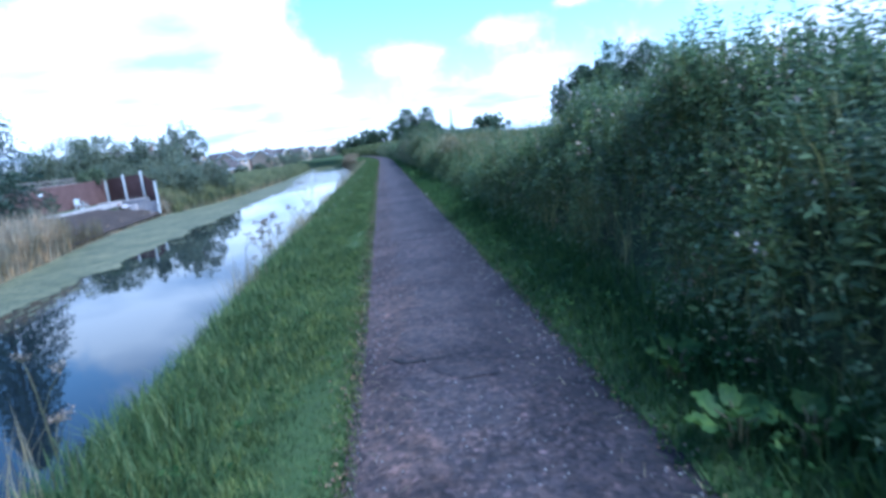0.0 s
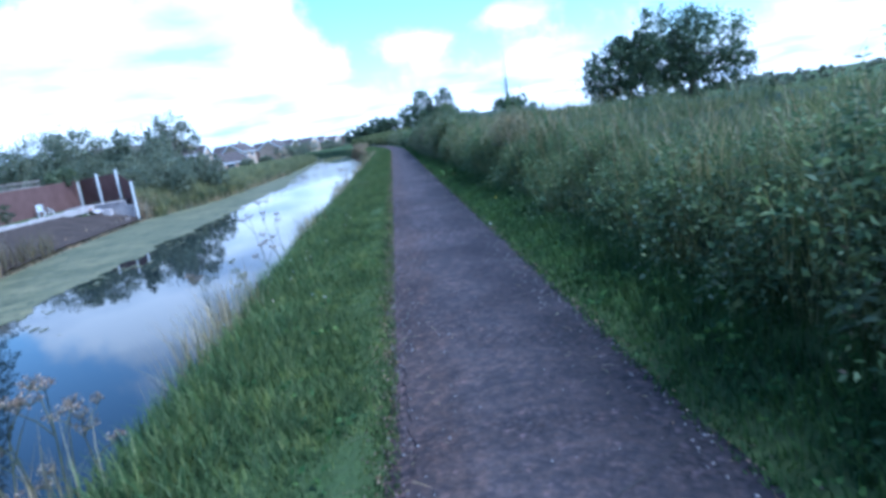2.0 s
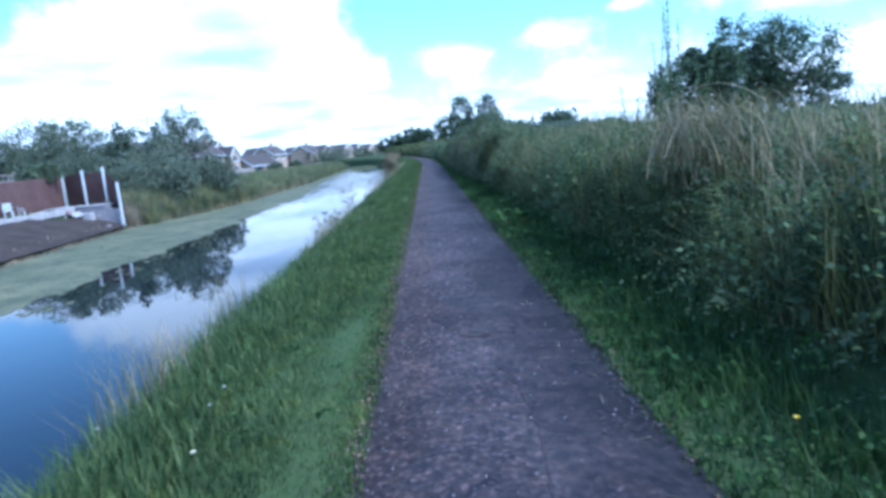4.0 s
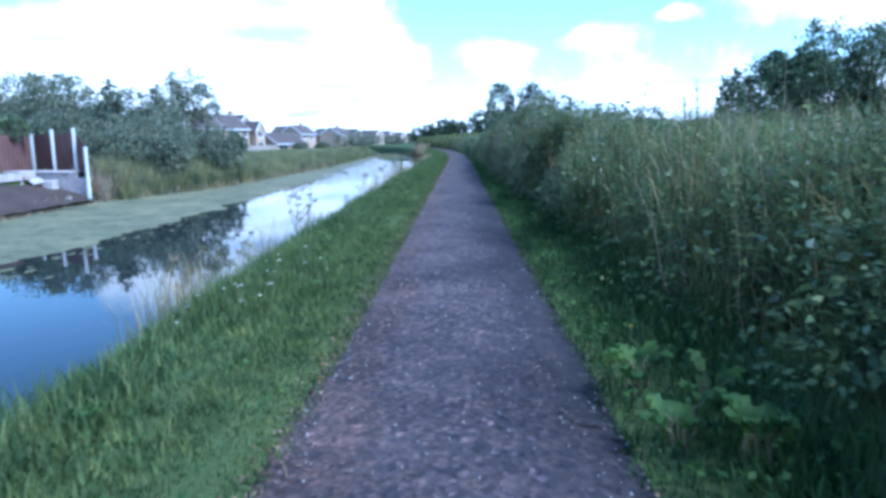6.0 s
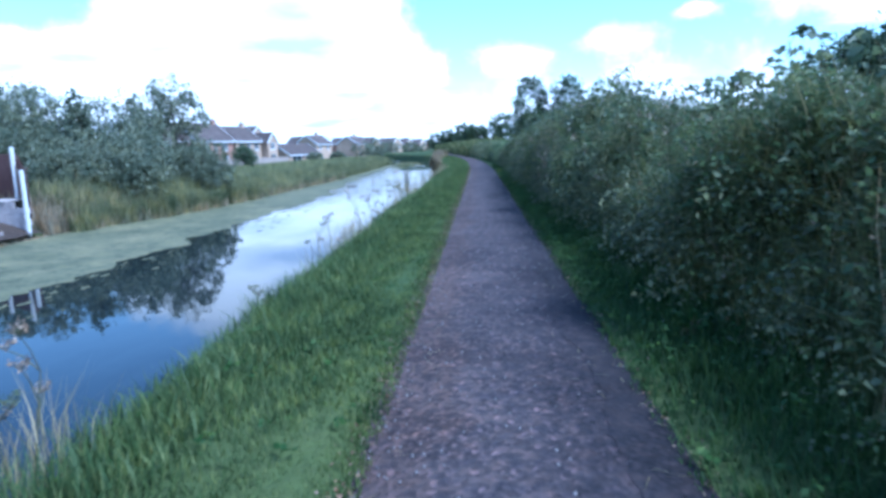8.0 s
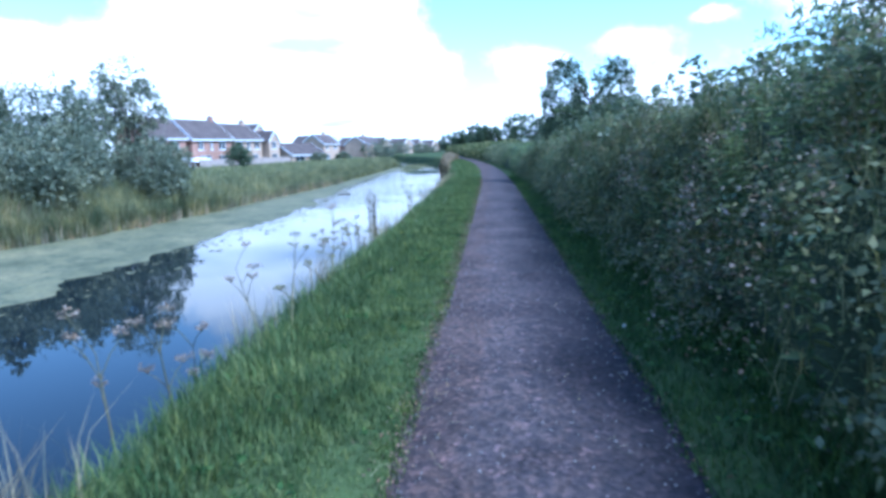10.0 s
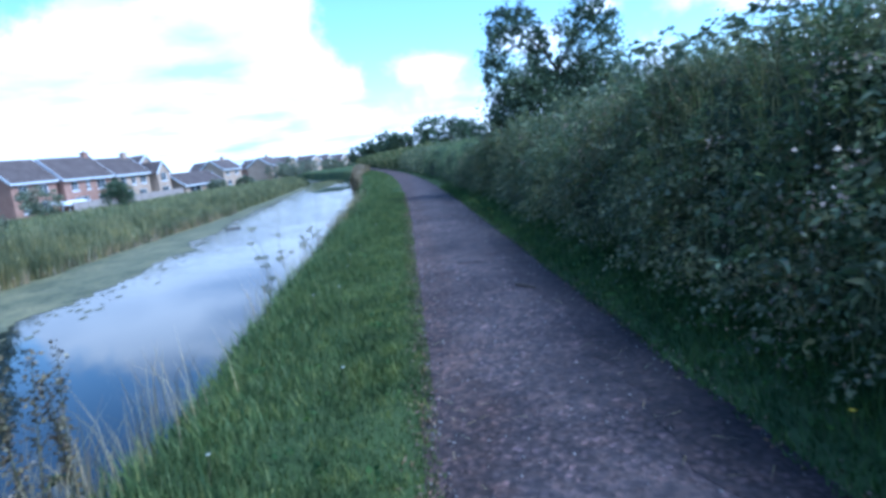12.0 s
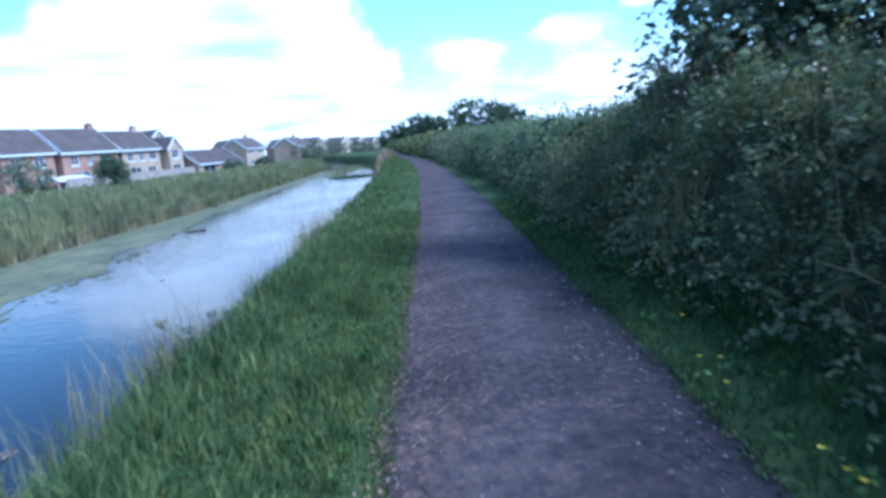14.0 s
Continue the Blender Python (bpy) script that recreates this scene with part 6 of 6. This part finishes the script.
def build_small_plants():
    for x, y, s, n in ((0.8, 4.85, 0.2, 8), (0.86, 5.45, 0.17, 6), (0.98, 4.7, 0.15, 6), (0.72, 25.75, 0.17, 6), (0.74, 25.3, 0.16, 5), (0.92, 25.15, 0.18, 7), (0.95, 25.6, 0.15, 6), (1.15, 44.7, 0.16, 7), (0.92, 30.7, 0.13, 6), (1.0, 33.2, 0.14, 6)):
        burdock(x, y, s * 0.62, n + 2)
    for x, y, h in ((-2.2, 47.8, 1.2), (-2.22, 48.15, 1.2), (-2.28, 47.4, 0.85)):
        dock(x, y, ground_at(x, y) - 0.02, h)
    for x, y, top in ((-2.05, 6.0, 0.36), (-2.08, 12.3, 0.4), (-2.15, 12.6, 0.42), (-2.05, 12.75, 0.36), (-2.1, 12.95, 0.38), (-2.2, 12.45, 0.3), (-2.1, 12.5, 0.26), (-2.1, 13.0, 0.24), (-2.1, 13.3, 0.1), (-2.1, 18.2, 0.4), (-2.1, 10.9, 0.3), (-2.1, 15.5, 0.5), (-2.1, 17.1, 0.1), (-2.1, 19.0, 0.5), (-2.05, 19.15, 0.38), (-2.1, 28.4, 0.1), (-2.1, 31.9, 0.35),
                      (-2.05, 31.4, 0.4), (-2.1, 30.1, 0.15), (-2.1, 32.2, 0.4), (-2.1, 37.4, 0.36), (-2.1, 38.2, 0.32), (-2.05, 34.9, 0.12), (-2.1, 43.2, 0.45), (-2.05, 42.4, 0.48), (-2.1, 44.9, 0.5), (-2.0, 40.8, 0.42), (-2.05, 40.3, 0.4), (-2.1, 41.3, 0.2),
                      (-2.1, 45.7, 0.45), (-2.05, 44.7, 0.38), (-2.1, 46.2, 0.34), (-2.1, 44.0, 0.25), (-2.1, 52.1, 0.45), (-2.05, 51.8, 0.3), (-2.1, 53.4, 0.25), (-2.1, 56.8, 0.0), (-2.0, 54.5, 0.34), (-2.05, 54.9, 0.26), (-2.1, 58.1, 0.08), (-2.1, 64.4, 0.03), (-2.1, 67.8, 0.1)):
        z = ground_at(x, y) - 0.02
        umbel(x, y, z, max(0.28, top - z), heads=int(rng.integers(3, 6)), mat=M_SEED if rng.uniform() < 0.75 else M_REED)
    for x, y, top in ((-1.95, 59.7, -0.05), (-1.95, 59.5, -0.1), (-2.0, 32.0, 0.2), (-2.0, 28.5, 0.18), (-2.0, 28.2, 0.12), (-1.95, 44.1, 0.3), (-2.0, 46.1, 0.2)):
        z = ground_at(x, y) - 0.02
        umbel(x, y, z, max(0.3, top - z), "yellow-green flowering ragwort on the canal rim", 4, M_REED)
    # daisies and clover heads in the left verge
    spots = [(-1.22, 14.8), (-1.41, 16.9), (-1.32, 15.73), (-1.39, 16.85), (-1.49, 16.8), (-1.77, 19.4), (-1.13, 18.9), (-1.43, 19.7), (-1.35, 27.8), (-1.17, 27.9), (-1.59, 26.8), (-1.54, 27.0), (-1.43, 27.84), (-1.22, 27.7), (-1.31, 27.6), (-1.3, 27.3), (-1.35, 27.2), (-1.5, 27.1),
             (-1.18, 52.3), (-0.99, 55.1), (-1.16, 53.0), (-1.23, 50.8), (-1.22, 51.4), (-1.2, 48.3), (-1.43, 50.8), (-1.15, 47.8), (-1.7, 43.6), (-1.36, 43.6), (-1.74, 44.9), (-1.1, 60.5)]
    for x, y in spots:
        for _ in range(2 if y < 30 else 1):
            a, b = x + rng.normal() * 0.13, y + rng.normal() * 0.3
            flower(a, b, ground_at(a, b), rng.uniform(0.13, 0.22), M_WHITE_FLOWER, "white_flower", "small white flower in the long grass", "white verge flowers")
    for x, y in ((0.9, 19.0), (0.81, 58.85), (0.72, 58.2), (0.66, 58.0), (0.66, 58.25), (0.66, 57.4), (0.68, 57.25), (0.94, 58.8), (0.7, 57.35), (0.66, 56.4), (0.68, 55.6), (0.7, 55.4), (0.66, 55.1), (0.8, 47.3), (0.72, 46.2), (-1.3, 45.4), (-1.5, 46.6), (-1.6, 53.3), (0.85, 26.4)):
        flower(x, y, ground_at(x, y), rng.uniform(0.08, 0.13), M_YELLOW, "yellow_flower", "small yellow flower beside the towpath", "yellow verge flowers", 0.009, 8)
    # pale seeding grass along the rim
    y = rng.uniform(3, 66, 16000)
    y = y[noise2(y, 0 * y, 0.55, 31) + 0.5 * noise2(y, 0 * y, 2.1, 33) > 0.16]
    n = len(y)
    x = bend(y) - 2.08 + rng.normal(size=n) * 0.16
    z = bank_z(x, y)
    H = rng.uniform(0.2, 0.5, n) + np.clip(-z, 0, 0.4) * 0.5
    put("seeding_grass", mesh_of("seeding_grass", *blades(np.stack([x, y, z], 1), H, 0.0042, H * rng.uniform(0.1, 0.7, n)), M_STRAW), label="thin pale seeding grass along the canal rim", category="grass", kind="stuff")


def canes():
    """Arching bramble canes with threes of leaves, sprays of dried flowers, dead stalks."""
    stems, leaf = [], []
    for _ in range(330):
        y0 = rng.uniform(32.5, 63)
        P, N = face_at(np.array([y0]), np.array([rng.uniform(0.5, 1.3)]))
        p = P[0] - N[0] * 0.1
        d = np.array([rng.uniform(-0.8, 0.1), rng.normal() * 0.7, 0])
        L, up = rng.uniform(0.3, 0.8), rng.uniform(0.25, 0.65)
        t = np.linspace(0, 1, 7)[:, None]
        line = p + d * L * t * 0.8 + np.array([0, 0, 1]) * (up * np.sin(t * 2.2)) * 0.8
        stems.append(tube(line, 0.004 * (1.2 - t[:, 0]), 4))
        for k in range(2, 7):
            b = rng.uniform(0, 6.28)
            for j in (-0.9, 0, 0.9):
                leaf.append((line[k], (math.cos(b + j), math.sin(b + j), rng.uniform(-0.3, 0.5)), rng.uniform(0.045, 0.085)))
    th = put("bramble_canes", mesh_of("bramble_canes", *join(*stems), M_STEM), label="arching bramble canes over the thicket", category="shrub", kind="stuff")
    put("leaf_mass", mesh_of("leaf_mass", *leaves(np.array([l[0] for l in leaf]), np.array([l[1] for l in leaf]), np.array([l[2] for l in leaf]), 0.6), M_PALE), th)
    n = 50
    y = np.concatenate([rng.normal(42, 3.5, n), rng.uniform(33, 63, 26), rng.uniform(3, 11, 10)])
    P, N = face_at(y, rng.uniform(0.25, 1.1, len(y)))
    P = P + N * 0.12
    C = np.repeat(P, 16, 0) + rng.normal(size=(len(P) * 16, 3)) * 0.03
    put("dried_flowers", mesh_of("dried_flowers", *leaves(C, rng.normal(size=C.shape), rng.uniform(0.012, 0.028, len(C)), 0.8), M_BLOSSOM), th)
    pieces = []
    for _ in range(90):
        y0 = rng.uniform(24, 32) if rng.uniform() < 0.75 else rng.uniform(6, 60)
        P, N = face_at(np.array([y0]), np.array([rng.uniform(0.1, 0.8)]))
        p = P[0] - N[0] * 0.05 - np.array([0, 0, 0.25])
        h = rng.uniform(0.5, 1.0)
        t = np.linspace(0, 1, 5)[:, None]
        line = p + np.array([rng.normal() * 0.12 - 0.04, rng.normal() * 0.15, h]) * t + rng.normal(size=(5, 3)) * 0.012
        pieces.append(tube(line, 0.0018 * (1.25 - t[:, 0]), 4))
    put("dead_stalks", mesh_of("dead_stalks", *join(*pieces), M_REED_DRY), label="thin dead stalks standing in the scrub", category="plant", kind="stuff")
    # a forked dead branch low in the thicket
    e = tagged(new("dead_branch"), "pale forked dead branch hanging from the thicket", "branch")
    e.location = (1.15, 58.1, 0.35)
    put("limb", mesh_of("limb", *tube([(0.32, -0.22, -0.08), (0.17, -0.07, 0.01), (0.07, 0.03, 0.08), (-0.03, 0.13, 0.11)], (0.005, 0.0045, 0.0035, 0.002), 5), M_REED_DRY), e)
    put("limb", mesh_of("limb", *tube([(0.07, 0.03, 0.08), (0.08, 0.08, 0.16), (0.04, 0.1, 0.23)], (0.0035, 0.003, 0.0015), 5), M_REED_DRY), e)


def patch_of(name, label, y0, y1, xa, xb, mat, seed, z=0.006):
    """A thin layer of tarmac with a ragged outline."""
    ys = np.arange(y0, y1 + 0.01, 0.05)
    us = np.linspace(0, 1, 7)
    V = []
    for y in ys:
        ease = min(1, (y - y0 + 0.1) / 0.7, (y1 - y + 0.1) / 0.7) ** 0.5
        mid = xa * 0.4 + xb * 0.6 + 0.12 * noise.noise((y * 2.2, seed, 8))
        rag = lambda q: 0.1 * noise.noise((y * 0.9, q, 0)) + 0.06 * noise.noise((y * 3.1, q, 3)) + 0.045 * noise.noise((y * 9, q, 6))
        l = mid + (xa - mid) * ease + rag(seed)
        r = mid + (xb - mid) * ease + rag(seed + 5) * 0.7
        r = min(r, 0.6)
        for u in us:
            x = l + (r - l) * u
            V.append((float(bend(y)) + x, y, 0.018 - 0.03 * (abs(x) / 0.625) ** 3 + 0.006 * noise.noise((x * 1.5, y * 1.5, 0)) + z * math.sin(math.pi * (0.04 + 0.92 * u)) ** 0.35))
    k = len(us)
    i = np.arange(len(ys) - 1)[:, None] * k + np.arange(k - 1)[None]
    put(name, mesh_of(name, V, [np.stack([i, i + 1, i + k + 1, i + k], -1).reshape(-1, 4)], mat, True), label=label, category="path", kind="structure")


def crack(points, width, seed, label="dark crack along a broken tarmac edge"):
    """A thin ragged dark ribbon laid on the path's surface, painting the shade of an open crack."""
    line = []
    for (xa, ya), (xb, yb) in zip(points, points[1:]):
        k = max(2, int(math.hypot(xb - xa, yb - ya) / 0.03))
        line += [(xa + (xb - xa) * j / k, ya + (yb - ya) * j / k) for j in range(k)]
    line.append(points[-1])
    V = []
    for j, (x, y) in enumerate(line):
        x += 0.03 * noise.noise((j * 0.31, seed, 0))
        y += 0.03 * noise.noise((j * 0.27, seed, 4))
        w = width * max(0.08, 0.6 + 0.9 * noise.noise((j * 0.45, seed, 8))) * min(1, (j + 0.5) / 4, (len(line) - j - 0.5) / 4)
        z = 0.018 - 0.03 * (abs(x) / 0.625) ** 3 + 0.006 * noise.noise((x * 1.5, y * 1.5, 0)) + 0.0085
        V += [(x - w * 0.4, y - w * 0.6, z), (x, y, z - 0.001), (x + w * 0.3, y + w * 0.6, z)]
    i = np.arange(len(line) - 1)[:, None] * 3 + np.arange(2)[None]
    put("path_crack", mesh_of("path_crack", V, [np.stack([i, i + 1, i + 4, i + 3], -1).reshape(-1, 4)], M_CRACK), label=label, category="path", kind="structure")


def build_path_details():
    crack([(-0.6, 10.78), (-0.38, 11.1), (-0.28, 11.45), (-0.1, 11.7), (0.1, 11.85), (0.32, 12.0), (0.52, 12.2)], 0.02, 1)
    crack([(0.24, 18.5), (0.27, 18.05), (0.4, 17.92), (0.41, 17.74), (0.45, 17.6), (0.54, 17.55)], 0.013, 2)
    crack([(-0.42, 6.42), (-0.3, 6.28), (-0.18, 6.25), (-0.05, 6.3), (0.06, 6.27)], 0.025, 3)
    crack([(-0.1, 18.92), (0.1, 18.88), (0.24, 18.8)], 0.012, 4)
    crack([(-0.22, 17.5), (0.0, 17.55), (0.26, 17.48)], 0.013, 5)
    crack([(-0.18, 20.72), (0.0, 20.76), (0.2, 20.7), (0.28, 21.3)], 0.013, 6)
    crack([(-0.17, 51.65), (0.1, 51.5), (0.34, 51.45), (0.52, 51.7)], 0.016, 7)
    crack([(0.03, 59.6), (0.2, 59.5), (0.38, 59.41), (0.5, 59.6)], 0.012, 10)
    # a short dark stick
    put("fallen_stick", mesh_of("fallen_stick", *tube([(0.2, 50.3, 0.03), (0.24, 50.22, 0.034), (0.31, 50.1, 0.028)], (0.008, 0.009, 0.005), 6), M_BARK, True), label="short dark stick lying on the towpath", category="stick")
    patch_of("tarmac_patch", "smoother grey tarmac left on the towpath", 10.9, 16.6, -0.5, 0.42, M_TARMAC, 1)
    patch_of("tarmac_patch", "smoother grey tarmac left on the towpath", 17.7, 24.2, 0.08, 0.6, M_TARMAC, 7)
    patch_of("tarmac_patch", "dark tarmac strip along the towpath edge", 44.2, 53.5, 0.3, 0.6, M_TARMAC_DARK, 13)
    patch_of("tarmac_patch", "squarish tarmac repair in the towpath", 20.7, 21.8, -0.3, 0.28, M_TARMAC, 41)
    patch_of("tarmac_patch", "pale worn tarmac in the middle of the towpath", 51.6, 54.2, -0.4, 0.35, M_TARMAC, 47)
    patch_of("tarmac_patch", "pale reddish tarmac repair in the towpath", 59.5, 60.4, 0.03, 0.5, M_TARMAC, 53)
    patch_of("tarmac_patch", "smoother grey tarmac left on the towpath", 5.9, 9.4, -0.35, 0.3, M_TARMAC, 19)
    patch_of("tarmac_patch", "smoother grey tarmac left on the towpath", 43.6, 47.2, -0.1, 0.27, M_TARMAC, 23)
    patch_of("tarmac_patch", "smoother grey tarmac left on the towpath", 56.5, 62.5, -0.4, 0.3, M_TARMAC, 29)
    patch_of("tarmac_patch", "dark tarmac strip along the towpath edge", 25.5, 36, 0.36, 0.6, M_TARMAC, 33)
    # loose stone chips: eight-cornered crumbs
    n = 7000
    y = rng.uniform(2.5, 64, n)
    edge = rng.uniform(0, 1, n) < 0.45
    x = np.where(edge, np.sign(rng.normal(size=n)) * (0.6 - np.abs(rng.normal(size=n)) * 0.09), rng.uniform(-0.58, 0.58, n))
    s = rng.uniform(0.003, 0.0085, n)
    z = 0.018 - 0.03 * (np.abs(x) / 0.625) ** 3
    C = np.stack([x + bend(y), y, z + s * 0.3], 1)
    base = np.array([(1, 0, 0), (0, 1, 0), (-1, 0, 0), (0, -1, 0), (0, 0, 0.8), (0, 0, -0.6)], float)
    V = (C[:, None] + base[None] * s[:, None, None] * rng.uniform(0.6, 1.4, (n, 6, 1))).reshape(-1, 3)
    b = np.arange(n)[:, None] * 6
    F = np.concatenate([b + f for f in ([0, 1, 4], [1, 2, 4], [2, 3, 4], [3, 0, 4], [1, 0, 5], [2, 1, 5], [3, 2, 5], [0, 3, 5])])
    put("stone_chips", mesh_of("stone_chips", V, [F], M_STONE), label="loose pale stone chips on the towpath", category="gravel", kind="stuff")
    n = 1500
    y = rng.uniform(2.5, 64, n)
    x = np.where(rng.uniform(size=n) < 0.6, -0.52, 0.45) + rng.normal(size=n) * 0.12
    P = np.stack([x, y, np.full(n, 0.022)], 1)
    put("dry_cuttings", mesh_of("dry_cuttings", *blades(P, 0.006, 0.003, rng.uniform(0.03, 0.12, n)), M_STRAW), label="dry grass cuttings strewn on the towpath", category="grass", kind="stuff")
    n = 15000
    y = rng.uniform(2.5, 64, n)
    x = np.where(rng.uniform(size=n) < 0.75, -0.6, 0.61) + rng.normal(size=n) * 0.045
    P = np.stack([x, y, np.full(n, 0.012)], 1)
    D = np.stack([rng.normal(size=n), rng.normal(size=n), rng.uniform(0, 0.4, n)], 1)
    put("leaf_litter", mesh_of("leaf_litter", *leaves(P, D, rng.uniform(0.008, 0.02, n), 0.55), M_LITTER), label="brown leaf litter along the path edges", category="litter", kind="stuff")
    # pale litter leaf by the path
    for x, y, s in ((0.52, 17.55, 0.028), (0.6, 41.7, 0.03)):
        V, f = big_leaf(s, s * 0.6, 0.006)
        lf = put("fallen_leaf", mesh_of("fallen_leaf", V + (x, y, 0.03), [f], M_WHITE_FLOWER, True), label="pale fallen leaf on the path edge", category="leaf", group="fallen leaves")
    # driftwood and weed rafts on the water
    bm = bmesh.new()
    bmesh.ops.create_cone(bm, cap_ends=True, segments=10, radius1=0.07, radius2=0.04, depth=0.8, matrix=pose(-10.5, 82.6, WATER + 0.03, 0, 88, 25))
    ob = part("floating_log", bm, M_BARK, None)
    tagged(ob, "dark waterlogged branch floating on the canal", "log")
    # pale board on the brown fence
    ob = part("fence_board", box(bmesh.new(), -22.45, -22.43, 47.2, 47.75, 0.85, 1.05, 0.004), M_POST, None)
    tagged(ob, "small white board fixed to the brown fence", "sign")


def tall_weed(x, y, top):
    """A slim upright weed with a narrow seed spike."""
    z = 0.75
    h = top - z
    e = new("tall_weed")
    e.location = (x, y, z)
    tagged(e, "tall thin seeding weed standing above the bank", "plant", "tall weeds")
    for s in range(3):
        t = np.linspace(0, 1, 7)
        hh = h * (1, 0.82, 0.7)[s]
        lean = rng.normal(size=2) * 0.09
        line = np.stack([lean[0] * t + 0.03 * s, lean[1] * t, hh * t], 1)
        st = put("stem", mesh_of("stem", *tube(line, 0.005 * (1.2 - t), 4), M_STEM), e)
        n = 150
        u = rng.uniform(0.4, 1, n)
        P = np.stack([lean[0] * u + 0.03 * s, lean[1] * u, hh * u], 1) + rng.normal(size=(n, 3)) * 0.022 * (1.15 - u)[:, None]
        put("seed_spike", mesh_of("seed_spike", *leaves(P, rng.normal(size=(n, 3)) + (0, 0, 0.6), rng.uniform(0.02, 0.045, n) * (1.45 - u), 0.4), M_NETTLE), st)


def build_bank_tops():
    for x, y, top in ((1.9, 22.63, 2.4), (1.95, 23.1, 2.1), (1.85, 22.3, 1.95), (1.85, 19.5, 1.5), (1.9, 30.3, 1.62), (1.95, 28.95, 1.42), (1.9, 28.5, 1.46), (2.0, 27.8, 1.38), (1.95, 21.6, 1.55), (2.1, 24.4, 1.6), (1.9, 33.9, 1.7)):
        tall_weed(x, y, top)
    # a tuft of bleached grass bowed over towards the path's start
    pieces = []
    for _ in range(130):
        a = np.array([1.75 + rng.normal() * 0.12, 21.9 + rng.normal() * 0.3, 1.12 + rng.normal() * 0.1])
        L = rng.uniform(0.35, 0.75)
        d = np.array([rng.normal() * 0.25 - 0.25, -1.0 + rng.normal() * 0.25, 0.35])
        t = np.linspace(0, 1, 6)[:, None]
        line = a + d * L * t - np.array([0, 0, 1.0]) * (L * rng.uniform(0.5, 1.0) * t ** 2)
        pieces.append(tube(line, 0.0028 * (1.2 - 0.8 * t[:, 0]) + 0.0022 * (t[:, 0] > 0.7), 3))
    put("bowed_grass", mesh_of("bowed_grass", *join(*pieces), M_STRAW), label="tuft of bleached seeding grass bowed over the bank", category="grass", kind="stuff")
    # bent straw over the bank
    n = 700
    y = np.concatenate([rng.normal(21.2, 0.9, 420), rng.uniform(13, 33, 280)])
    P, N = face_at(y, rng.uniform(0.45, 1.05, n))
    H = rng.uniform(0.3, 0.6, n)
    put("bent_straw", mesh_of("bent_straw", *blades(P - N * 0.08, H, 0.005, H * rng.uniform(0.5, 1.3, n)), M_STRAW), label="bleached bent straw hanging over the bank", category="grass", kind="stuff")


build_small_plants()
build_bank_tops()
canes()
build_path_details()
